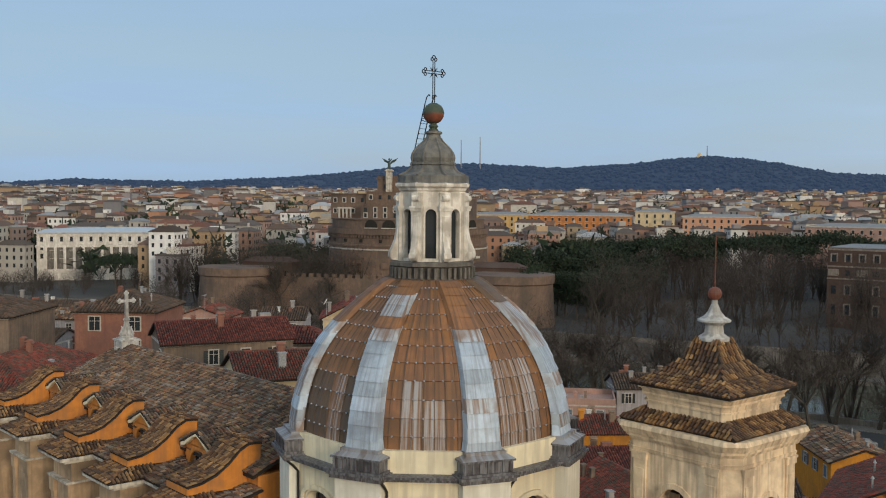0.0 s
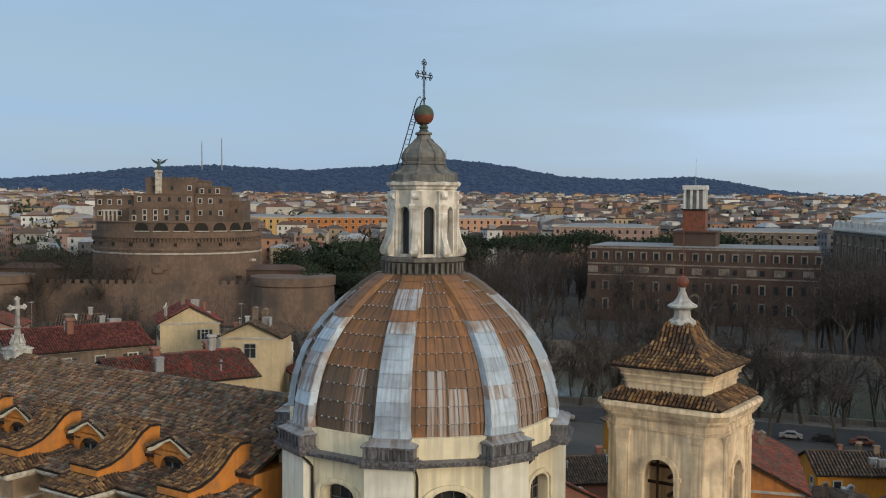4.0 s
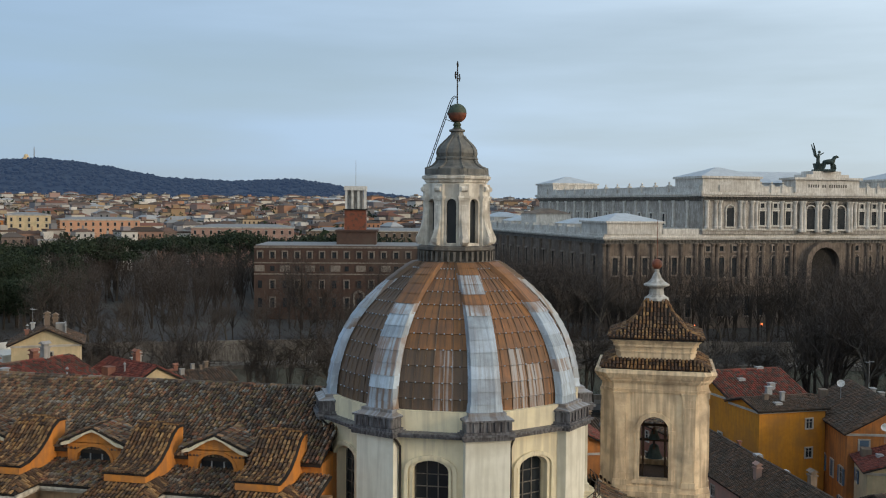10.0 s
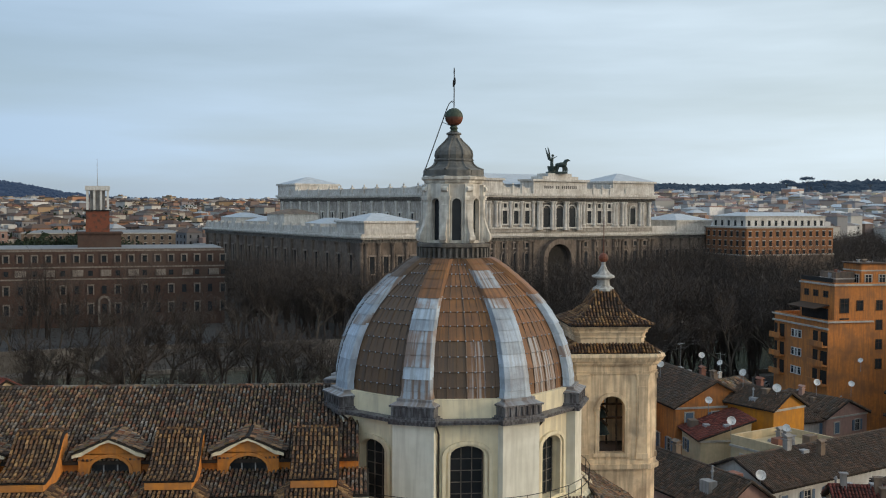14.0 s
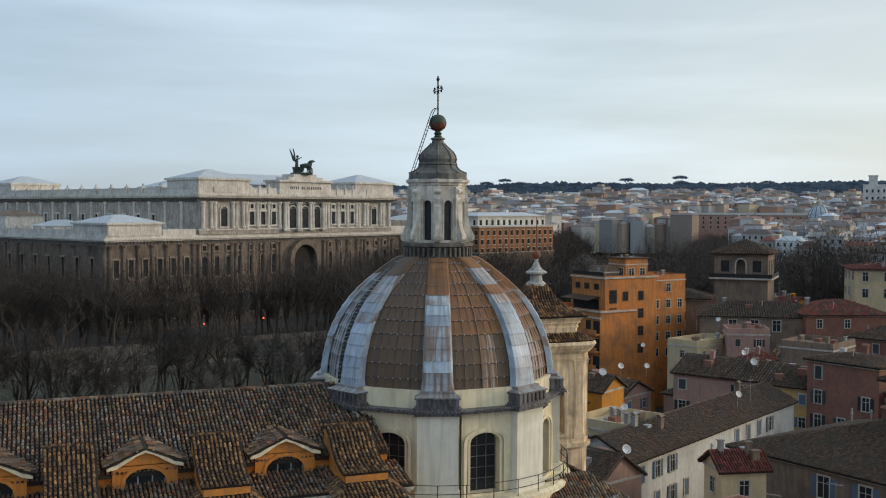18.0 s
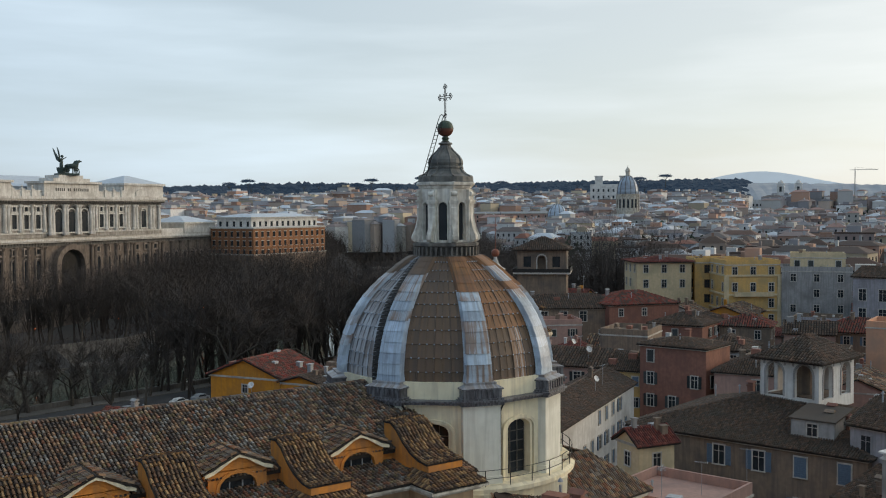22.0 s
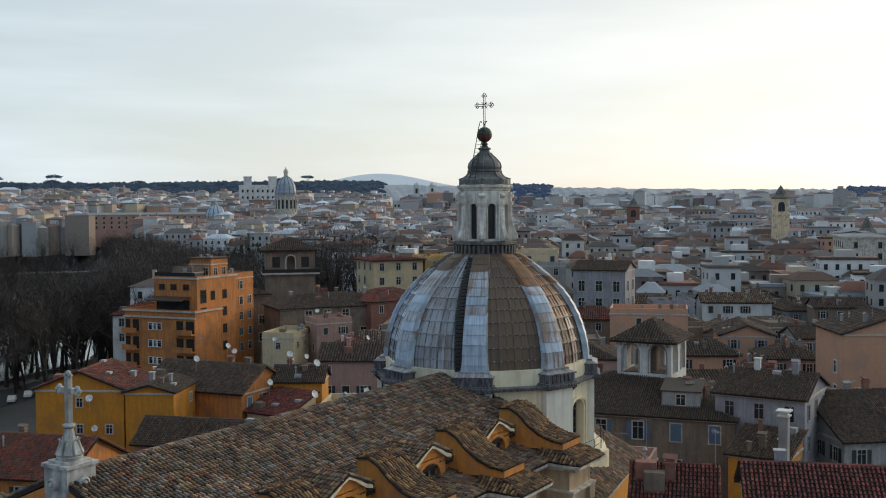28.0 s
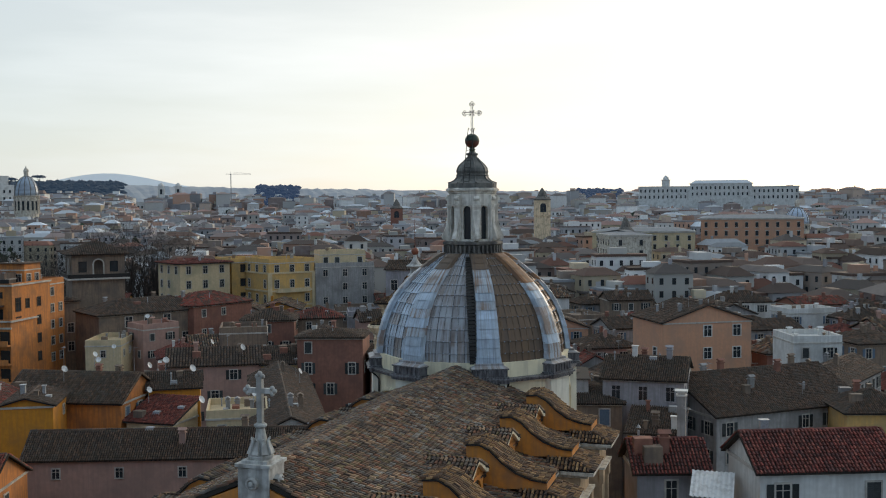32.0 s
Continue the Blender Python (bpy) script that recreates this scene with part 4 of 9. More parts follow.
dome = part("dome_shell", Build().lathe([(r - 0.75, z - 0.1) for r, z in PROFILE], 32), "dark", church, "curved inner shell under the dome sheets")
drand = random.Random(3)
ROWS_N = 11
for k in range(8):
    az0, az1 = OCT[k] + 4.5, OCT[k] + 40.5
    mid_az = OCT[k] + 22.5
    for row in range(ROWS_N):
        for half in range(4):
            s0, s1 = row / ROWS_N, (row + 1) / ROWS_N + 0.012
            (ra, za), (rb, zb) = profile_at(s0), profile_at(min(1, s1))
            a0 = az0 + (az1 - az0) * half / 4 + 0.12
            a1 = az0 + (az1 - az0) * (half + 1) / 4 - 0.12
            # ribs take more of the angle near the top
            a0 += (mid_az - a0) * 0.16 * (row / ROWS_N) ** 3
            a1 += (mid_az - a1) * 0.16 * (row / ROWS_N) ** 3
            ins = 0.3 + drand.uniform(0, 0.015)
            pts = []
            for r, z, lift in ((ra, za, 0.05), (rb, zb, 0.0)):
                for i in range(4):
                    pts.append(dome_point(r - ins + lift, a0 + (a1 - a0) * i / 3, k, z))
            low = [(x * 0.99, y * 0.99, z - 0.05) for x, y, z in pts]
            b = Build()
            b.add(pts + low, [(0, 1, 5, 4), (1, 2, 6, 5), (2, 3, 7, 6), (0, 8, 9, 1), (1, 9, 10, 2), (2, 10, 11, 3), (0, 4, 12, 8), (3, 11, 15, 7), (4, 5, 13, 12), (5, 6, 14, 13), (6, 7, 15, 14)])
            # old lead where the coat has worn
            kind = {0: "rust", 1: "rust", 2: "rust", 7: "umber" if row < 4 else "rust", 6: "umber", 5: "lead_worn", 4: "lead", 3: "lead"}[k]
            worn = {0: (1, 4), 1: (0, 5), 7: (2, 4), 2: (2, 4)}
            if k in worn and half == worn[k][0] and row < worn[k][1] or k == 1 and half in (1, 2) and row < 5 or k == 0 and half == 2 and row < 3:
                kind = "lead_streaked"
            if k in (3, 4) and drand.random() < 0.2:
                kind = "lead_worn"
            part("lead_sheet", b, kind, dome)
    # standing seams: a thick one down the middle, thin ones between the sheet columns
    for share, thick in ((0.5, 0.055), (0.25, 0.03), (0.75, 0.03), (0.125, 0.018), (0.375, 0.018), (0.625, 0.018), (0.875, 0.018)):
        seam = Build()
        ends = []
        for i in range(13):
            az = az0 + (az1 - az0) * share
            az += (mid_az - az) * 0.16 * (i / 12) ** 3
            ends.append(dome_point(profile_at(i / 12)[0] - 0.26, az, k, profile_at(i / 12)[1]))
        seam.tube(ends, thick, thick * 0.7, n=5)
        part("standing_seam", seam, "umber" if k not in (5, 4, 3) else "lead_dark", dome)
    # rivet heads along the row edges
    rv = Build()
    for row in range(1, ROWS_N):
        r, z = profile_at(row / ROWS_N)
        for i in range(9):
            a = az0 + (az1 - az0) * (i + 0.5) / 9
            x, y, zz = dome_point(r - 0.24, a, k, z)
            rv.box(x - 0.034, x + 0.034, y - 0.034, y + 0.034, zz - 0.034, zz + 0.034)
    part("rivets", rv, "lead", dome, kind="stuff")
for k in range(8):
    rib = part("rib_core", Build().box(-0.3, 0.3, -6.9, -6.6, 31.0, 31.5), "dark", church, "raised dome rib clad in overlapping sheets", m=turned(OCT[k] + 90))
    n_sheet = 14
    for row in range(n_sheet):
        (ra, za), (rb, zb) = profile_at(row / n_sheet), profile_at(min(1, (row + 1) / n_sheet + 0.012))
        wa, wb = 0.9 - 0.34 * row / n_sheet, 0.9 - 0.34 * (row + 1) / n_sheet
        if row == 0:
            wa = 1.0
        b = Build()
        sec = []
        for r, z, hw, lift in ((ra, za, wa, 0.05), (rb, zb, wb, 0.0)):
            sec.append([(-hw - 0.1, -r + 0.42, z), (-hw, -r - lift + 0.04, z), (-hw * 0.6, -r - lift - 0.03, z), (hw * 0.6, -r - lift - 0.03, z), (hw, -r - lift + 0.04, z), (hw + 0.1, -r + 0.42, z)])
        b.prism(sec[0], sec[1])
        kind = "lead"
        if row >= 11 or (row in (9, 10) and k in (0, 1, 7)) or (row >= 8 and k == 1 and row % 2):
            kind = "rust" if k in (0, 1, 7) else "umber"
        if kind == "lead" and (row in (8, 9, 10) or drand.random() < 0.25) or k == 7 and row in (3, 4) or k == 0 and row in (8, 10, 11):
            kind = "lead_stained"
        part("rib_sheet", b, kind, rib)
# dark climbing gutter with steps beside one rib
gutter = part("climbing_gutter", Build().tube([polar(profile_at(0.02 + 0.94 * i / 12)[0] - 0.42, OCT[6] - 6.3 - 3.0 * i / 12, profile_at(0.02 + 0.94 * i / 12)[1]) for i in range(13)], 0.16, n=6), "iron", church, "dark stepped gutter climbing beside a rib")
for i in range(34):
    st = Build()
    r, z = profile_at(0.02 + 0.94 * i / 34)
    r2, z2 = profile_at(0.02 + 0.94 * (i + 1) / 34)
    az = OCT[6] - 6.3 - 3.0 * i / 34
    c, s = polar(1, az), polar(1, az + 90)
    for rr, zz, off in ((r, z, -0.42),):
        st.prism([tuple(Vector(c) * (rr - 0.12) + Vector(s) * o + Vector((0, 0, zz))) for o in (-0.56, 0.56)] + [tuple(Vector(c) * (rr - 0.6) + Vector(s) * o + Vector((0, 0, zz))) for o in (0.56, -0.56)],
                 [tuple(Vector(c) * (r2 - 0.12) + Vector(s) * o + Vector((0, 0, z2 - 0.06))) for o in (-0.56, 0.56)] + [tuple(Vector(c) * (r2 - 0.6) + Vector(s) * o + Vector((0, 0, z2 - 0.06))) for o in (0.56, -0.56)])
    part("step", st, "iron", gutter)

# lantern
lan = part("lantern_base", Build().lathe([(2.45, 39.0), (2.45, 39.3), (2.25, 39.4), (2.25, 39.95), (2.5, 40.02), (2.5, 40.2), (2.3, 40.28)], 8, radians(RIB0)), "dark_stone", church, "lantern of pale stone on a dark stained base")
baluster = Build().box(2.2, 2.42, -0.07, 0.07, 39.35, 39.95).mesh("baluster", ["dark_stone"])
for k in range(40):
    link("baluster", baluster, lan, turned(9.0 * k))
for k in range(8):
    m = turned(OCT[k] + 22.5 + 90)
    b = Build()
    b.arch_panel(0.76, 0.31, 40.25, 44.1, 40.45, 42.85, -1.83, -1.5)
    b.arch_trim(0.31, 40.45, 42.85, -1.89, -1.83, 0.09)
    part("lantern_wall", b, "lantern_stone", lan, m=m)
    part("lantern_glazing", Build().box(-0.4, 0.4, -1.56, -1.53, 40.4, 43.3), "glass", lan, m=m)
    m = turned(OCT[k] + 90)
    p = Build()
    p.box(-0.3, 0.3, -2.08, -1.6, 40.28, 44.05)
    p.box(-0.36, 0.36, -2.15, -1.6, 43.05, 43.2)
    p.box(-0.38, 0.38, -2.2, -1.6, 43.2, 43.32)
    side = [(-2.0, 42.9), (-2.12, 42.75), (-2.1, 42.4), (-2.14, 41.9), (-2.25, 41.4), (-2.42, 41.0), (-2.55, 40.75), (-2.56, 40.5), (-2.42, 40.34), (-2.1, 40.3), (-1.9, 40.3)]
    p.prism([(-0.17, y, z) for y, z in side], [(0.17, y, z) for y, z in side])
    p.at = Matrix.Translation((0, -2.36, 40.62)) @ Matrix.Rotation(radians(90), 4, "Y")
    p.lathe([(0.2, -0.22), (0.2, 0.22)], 10)
    p.at = Matrix.Translation((0, -2.1, 43.75)) @ Matrix.Rotation(radians(90), 4, "Y")
    p.lathe([(0.17, -0.2), (0.17, 0.2)], 10)
    part("scroll_pilaster", p, "lantern_stone", lan, m=m)
ent = Build().lathe([(1.98, 43.72), (1.98, 43.86), (1.9, 43.9), (1.9, 44.12), (2.0, 44.18), (2.04, 44.3), (2.2, 44.4), (2.22, 44.55), (2.06, 44.62)], 8, radians(RIB0))
part("lantern_cornice", ent, "lantern_stone", lan)
CAP = [(2.08, 44.6), (2.02, 44.66), (2.0, 45.0), (1.9, 45.04), (1.58, 45.17), (1.36, 45.36), (1.24, 45.58), (1.3, 45.62), (1.3, 45.74), (1.2, 45.77), (1.26, 46.0), (1.2, 46.25), (1.03, 46.5), (0.8, 46.72), (0.58, 46.92), (0.46, 47.1), (0.4, 47.26), (0.4, 47.32), (0.5, 47.36), (0.5, 47.46), (0.38, 47.5), (0.2, 47.56), (0.17, 47.95)]
cup = part("cupola", Build().lathe(CAP, 16, radians(RIB0)), "cupola", church, "bell-shaped lantern cap of stained lead")
for k in range(8):
    rb = Build()
    rb.tube([polar(r + 0.01, OCT[k], z) for r, z in CAP[2:8] + CAP[9:16]], 0.09, 0.06, n=6)
    part("cap_rib", rb, "cupola", cup)
    part("cap_panel", Build().box(-0.55, 0.55, -1.93, -1.7, 44.7, 44.96), "cupola", cup, m=turned(OCT[k] + 22.5 + 90))
part("neck", Build().lathe([(0.3, 47.56), (0.2, 47.66), (0.28, 47.78), (0.2, 47.9)], 12), "copper", church, "green copper neck under the ball")
bl = Build()
bl.ball((0, 0, 48.5), 0.6, 12)
ball_mesh = part("ball", bl, ["copper", "copper_red"], church, "copper ball, green above and red below", smooth=True)
for p in ball_mesh.data.polygons:
    p.material_index = 1 if 48.02 < p.center.z < 48.53 else 0
# cross, in the plane of y and z
c = Build()
for pts, r in (([(0, -0.07, 49.1), (0, -0.07, 51.5)], 0.028), ([(0, 0.07, 49.1), (0, 0.07, 51.5)], 0.028), ([(0, -0.62, 50.71), (0, 0.62, 50.71)], 0.028), ([(0, -0.62, 50.85), (0, 0.62, 50.85)], 0.028)):
    c.tube(pts, r, n=5)


def ring(bd, y, z, r, t=0.03):
    bd.tube([(0, y + r * math.cos(math.pi * i / 6), z + r * math.sin(math.pi * i / 6)) for i in range(13)], t, n=4)


for cy, cz, dy, dz in ((0, 51.5, 0, 1), (-0.62, 50.78, -1, 0), (0.62, 50.78, 1, 0), (0, 49.4, 0, 0)):
    ring(c, cy + 0.12 * dy, cz + 0.12 * dz, 0.1)
    ring(c, cy + (0.13 if dz else 0), cz + (0.13 if dy else 0), 0.09)
    ring(c, cy - (0.13 if dz else 0), cz - (0.13 if dy else 0), 0.09)
for i in range(4):
    for j in (-9, 0, 9):
        a = radians(45 + 90 * i + j)
        c.tube([(0, 0.08 * math.cos(a), 50.78 + 0.08 * math.sin(a)), (0, (0.42 - abs(j) * 0.012) * math.cos(a), 50.78 + (0.42 - abs(j) * 0.012) * math.sin(a))], 0.022, 0.008, n=4)
part("cross", c, "iron", church, "openwork wrought-iron cross with rays")
ld = Build()
rails = [(-1.95, 44.85), (-1.1, 47.25), (-0.45, 49.1), (-0.3, 49.42), (-0.12, 49.55), (-0.03, 49.45)]
for y in (-0.24, 0.24):
    ld.tube([(x, y, z) for x, z in rails], 0.03, n=4)
ladder = part("ladder", ld, "iron", church, "iron ladder leaning up to the ball")
for i in range(15):
    f = i / 15
    x, z = -1.95 + 1.5 * f, 44.85 + 4.25 * f
    part("rung", Build().tube([(x, -0.24, z), (x, 0.24, z)], 0.02, n=4), "iron", ladder)
part("ladder_stay", Build().tube([(-0.78, -0.2, 48.15), (-0.1, 0, 47.9)], 0.025, n=4), "iron", ladder)

# nave
NX0, NX1, RY, RZ = -40.0, -6.2, -0.8, 31.0
EY, EZ = 7.1, 27.95  # eave offset from the ridge, eave height
b = Build()
b.box(NX0, NX1, RY - 6.8, RY + 6.8, -0.5, 27.9)
b.prism([(NX0, RY - 6.8, 27.9), (NX0, RY + 6.8, 27.9), (NX0, RY, 30.7)], [(NX0 + 0.6, RY - 6.8, 27.9), (NX0 + 0.6, RY + 6.8, 27.9), (NX0 + 0.6, RY, 30.7)])
part("nave_wall", b, "buttress", church, "orange plaster upper wall of the nave")
nave_polys = [[(NX0, RY - EY, EZ), (NX1, RY - EY, EZ), (NX1, RY, RZ), (NX0, RY, RZ)], [(NX1, RY + EY, EZ), (NX0, RY + EY, EZ), (NX0, RY, RZ), (NX1, RY, RZ)]]
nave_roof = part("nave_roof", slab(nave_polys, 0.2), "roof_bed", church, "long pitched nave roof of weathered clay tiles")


def chosen(c):
    return (c[:, 0] > -21.6) & (c[:, 0] < -15.0) & (c[:, 1] < RY - 3.4) & (c[:, 1] > RY - 6.4)


tagged(link("roof_tiles", tile_mesh("roof_tiles", nave_polys, "tiles", 0.24, 0.32, 5, skip=chosen), nave_roof), kind="stuff")
r = Build()
for i in range(int((NX1 - NX0) / 0.5)):
    x = NX0 + 0.5 * i
    r.prism([(x, RY - 0.17, RZ), (x, RY - 0.1, RZ + 0.13), (x, RY + 0.1, RZ + 0.13), (x, RY + 0.17, RZ)], [(x + 0.53, RY - 0.14, RZ), (x + 0.53, RY - 0.08, RZ + 0.1), (x + 0.53, RY + 0.08, RZ + 0.1), (x + 0.53, RY + 0.14, RZ)])
part("ridge_tiles", r, "tiles", nave_roof)

BAY = 7.83
for side in (-1, 1):
    flip = Matrix.Translation((0, RY, -0.9 if side > 0 else 0.0)) @ Matrix.Diagonal((1, -side, 1, 1))  # local -y points away from the ridge

    def put(nm, bd, mats, parent=church, label="", kind=""):
        bd.v = [tuple(flip @ Vector(p)) for p in bd.v]
        return part(nm, bd, mats, parent, label, kind=kind)

    def put_tiles(polys, material, parent, seed):
        polys = [[tuple(flip @ Vector(p)) for p in q] for q in polys]
        tagged(link("roof_tiles", tile_mesh("roof_tiles", polys, material, 0.24, 0.32, seed), parent), kind="stuff")

    # aisle: wall, cornice and lean-to roof
    put("aisle_wall", Build().box(NX0, NX1 + 0.6, -9.1, -6.7, -0.5, 26.1), "tan", label="tan plaster aisle wall")
    low = [[(NX0, -9.9, 26.55), (NX1 + 0.6, -9.9, 26.55), (NX1 + 0.6, -6.8, 27.25), (NX0, -6.8, 27.25)]]
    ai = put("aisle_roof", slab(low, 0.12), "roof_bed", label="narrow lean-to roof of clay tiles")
    put_tiles(low, "tiles", ai, 21 + side)
    co = Build()
    co.box(NX0, NX1 + 0.6, -9.7, -9.0, 26.1, 26.3).box(NX0, NX1 + 0.6, -9.95, -9.0, 26.3, 26.42)
    put("aisle_cornice", co, "stone")
    for j in range(4):
        x = -12.56 - BAY * j
        # lunette dormer
        d = Build()
        d.at = Matrix.Translation((x, 0, 0))
        d.arch_panel(1.75, 1.12, 26.9, 28.4, 27.05, 27.4, -7.15, -6.75, rise=0.78)
        d.arch_trim(1.12, 27.05, 27.4, -7.22, -7.15, 0.2, rise=0.78)
        d.prism([(-1.75, -7.15, 28.35), (1.75, -7.15, 28.35), (0, -7.15, 29.1)], [(-1.75, -6.75, 28.35), (1.75, -6.75, 28.35), (0, -6.75, 29.1)])
        dm = put("dormer_wall", d, "buttress", label="orange lunette dormer with a cream pediment")
        gl = Build()
        gl.at = Matrix.Translation((x, 0, 0))
        gl.box(-1.2, 1.2, -6.86, -6.82, 27.0, 28.3)
        put("dormer_glass", gl, "glass", dm)
        fr = Build()
        fr.at = Matrix.Translation((x, 0, 0))
        for xx in (-1.1, -0.42, 0.36, 1.04):
            fr.box(xx, xx + 0.07, -6.93, -6.86, 27.05, 28.0 if abs(xx) < 0.8 else 27.5)
        fr.box(-1.1, 1.1, -6.93, -6.86, 27.05, 27.12)
        put("window_frame", fr, "silver", dm)
        pe = Build()
        pe.at = Matrix.Translation((x, 0, 0))
        for s in (-1, 1):
            curve = [(s * 2.05, 28.2), (s * 1.55, 28.3), (s * 1.0, 28.62), (s * 0.45, 28.95), (0, 29.1)]
            for (xa, za), (xb, zb) in zip(curve, curve[1:]):
                q = [(xa, za), (xb, zb), (xb, zb + 0.22), (xa, za + 0.22)]
                pe.prism([(p, -7.4, z) for p, z in q], [(p, -7.1, z) for p, z in q])
        put("pediment", pe, "cream", dm, "cream curved pediment moulding")
        back = -(RZ - 29.36) / 0.43
        dpoly = [[(x - 2.15, -7.42, 28.43), (x - 2.15, back - 2.2, 28.43), (x, back, 29.36), (x, -7.42, 29.36)], [(x + 2.15, back - 2.2, 28.43), (x + 2.15, -7.42, 28.43), (x, -7.42, 29.36), (x, back, 29.36)]]
        dr = put("dormer_roof", slab(dpoly, 0.1), "roof_bed", dm)
        put_tiles(dpoly, "tiles", dm, 31 + j)
    for j in range(5):
        # scrolled buttress between the windows
        x = -8.65 - BAY * j
        hw = 1.25
        if j == 4:
            x += 0.6
        prof = [(-5.9, 29.45), (-6.7, 29.5), (-7.3, 29.2), (-8.0, 28.55), (-8.8, 28.02), (-9.7, 27.7), (-10.6, 27.6)]
        s = Build()
        loop = prof + [(-10.6, 27.2), (-6.0, 27.0)]
        s.prism([(x - hw, y, z) for y, z in loop], [(x + hw, y, z) for y, z in loop])
        bt = put("scroll_buttress", s, "buttress", label="orange scroll-shaped buttress topped with tiles")
        polys = [[(x - hw - 0.12, ya, za + 0.06), (x + hw + 0.12, ya, za + 0.06), (x + hw + 0.12, yb, zb + 0.06), (x - hw - 0.12, yb, zb + 0.06)] for (yb, zb), (ya, za) in zip(prof, prof[1:])]
        put("buttress_bed", slab(polys, 0.08), "roof_bed", bt)
        put_tiles(polys, "tiles_warm" if side < 0 else "tiles", bt, 51 + j)
        # projecting pier with its hipped tile eave and cornice
        pw = 2.0
        pr_ = Build().box(x - 1.6, x + 1.6, -11.2, -9.0, -0.5, 26.02)
        for sx in (-1, 1):
            pr_.box(x + sx * 1.35 - 0.3, x + sx * 1.35 + 0.3, -11.4, -11.2, 2, 24.6)
            pr_.box(x + sx * 1.35 - 0.38, x + sx * 1.35 + 0.38, -11.5, -11.2, 23.6, 24.6)
        put("nave_pier", pr_, "tan", bt)
        pc = Build()
        pc.box(x - 1.8, x + 1.8, -11.7, -9.0, 26.02, 26.24).box(x - pw - 0.1, x + pw + 0.1, -12.1, -9.0, 26.24, 26.45)
        pc.box(x - 1.75, x + 1.75, -11.6, -9.0, 24.6, 24.75)
        put("pier_cornice", pc, "stone", bt)
        hp = [[(x - pw, -12.1, 26.5), (x + pw, -12.1, 26.5), (x + 1.3, -10.5, 27.15), (x - 1.3, -10.5, 27.15)], [(x + pw, -12.1, 26.5), (x + pw, -9.0, 26.6), (x + 1.3, -9.0, 27.1), (x + 1.3, -10.5, 27.15)], [(x - pw, -9.0, 26.6), (x - pw, -12.1, 26.5), (x - 1.3, -10.5, 27.15), (x - 1.3, -9.0, 27.1)]]
        put("pier_roof", slab(hp, 0.1), "roof_bed", bt)
        put_tiles(hp, "tiles_warm" if side < 0 else "tiles", bt, 71 + j)

# roofs round the crossing
chancel = [[(-3, -11.0, 22.0), (13.5, -7.8, 21.5), (8.6, -5.2, 24.6), (-3, -9.0, 24.3)], [(13.5, -7.8, 21.5), (13.5, 7.8, 21.5), (8.6, 5.2, 24.6), (8.6, -5.2, 24.6)], [(13.5, 7.8, 21.5), (-3, 11.0, 22.0), (-3, 9.0, 24.3), (8.6, 5.2, 24.6)]]
foot = [(-3, -10.5), (13.0, -7.4), (13.0, 7.4), (-3, 10.5)]
cw = part("chancel_wall", Build().prism([(x, y, -0.5) for x, y in foot], [(x, y, 21.6) for x, y in foot]), "ochre", church)
part("chancel_cornice", Build().prism([(x * 1.02, y * 1.02, 21.0) for x, y in foot], [(x * 1.03, y * 1.03, 21.35) for x, y in foot]), "stone", cw)
part("chancel_roof", slab(chancel), "roof_bed", cw)
tagged(link("roof_tiles", tile_mesh("roof_tiles", chancel, "tiles", 0.24, 0.32, 91), cw), kind="stuff")
# gallery railing round the drum
gr = Build()
for k in range(-7, 9):
    a = RIB0 + 11.25 * k
    gr.tube([polar(9.1, a, 24.6), polar(9.1, a, 25.65)], 0.03, n=4)
for z in (25.1, 25.65):
    gr.tube([polar(9.1, RIB0 + 11.25 * k, z) for k in range(-7, 9)], 0.025, n=4)
part("gallery_rail", gr, "iron", church, "thin black iron gallery railing")

# stone cross on the front gable
cr = thing("gable_cross", "weathered white marble cross on a carved pedestal at the gable", "cross", pose(-39.3, -0.85, 29.9, 0, 0, 0))
p = Build()
p.box(-0.78, 0.78, -0.78, 0.78, -0.3, 1.5).box(-0.88, 0.88, -0.88, 0.88, 1.45, 1.6).box(-0.66, 0.66, -0.66, 0.66, 1.6, 1.72)
pedestal = part("pedestal", p, "marble", cr)
for a in range(4):
    v_ = Build()
    v_.at = turned(90 * a) @ Matrix.Translation((0.86, 0, 0.75)) @ Matrix.Rotation(radians(90), 4, "Y")
    v_.lathe([(0.3, -0.1), (0.3, 0.14), (0.2, 0.2), (0.16, 0.12), (0.1, 0.24), (0.02, 0.26)], 12)
    part("volute", v_, "marble", pedestal)
part("leaf_core", Build().lathe([(0.56, 1.72), (0.6, 1.85), (0.44, 2.1), (0.3, 2.5), (0.24, 2.85), (0.2, 3.1), (0.3, 3.2), (0.3, 3.28), (0.18, 3.36)], 12), "marble", cr)
leaf = Build()
for (y0, z0, hw), (y1, z1, hw1) in zip([(-0.4, 1.75, 0.16), (-0.62, 1.98, 0.17), (-0.5, 2.3, 0.12), (-0.42, 2.55, 0.06)], [(-0.62, 1.98, 0.17), (-0.5, 2.3, 0.12), (-0.42, 2.55, 0.06), (-0.5, 2.66, 0.02)]):
    leaf.prism([(-hw, y0, z0), (hw, y0, z0), (hw, y0 + 0.1, z0), (-hw, y0 + 0.1, z0)], [(-hw1, y1, z1), (hw1, y1, z1), (hw1, y1 + 0.1, z1), (-hw1, y1 + 0.1, z1)])
leaf_mesh = leaf.mesh("leaf", ["marble"])
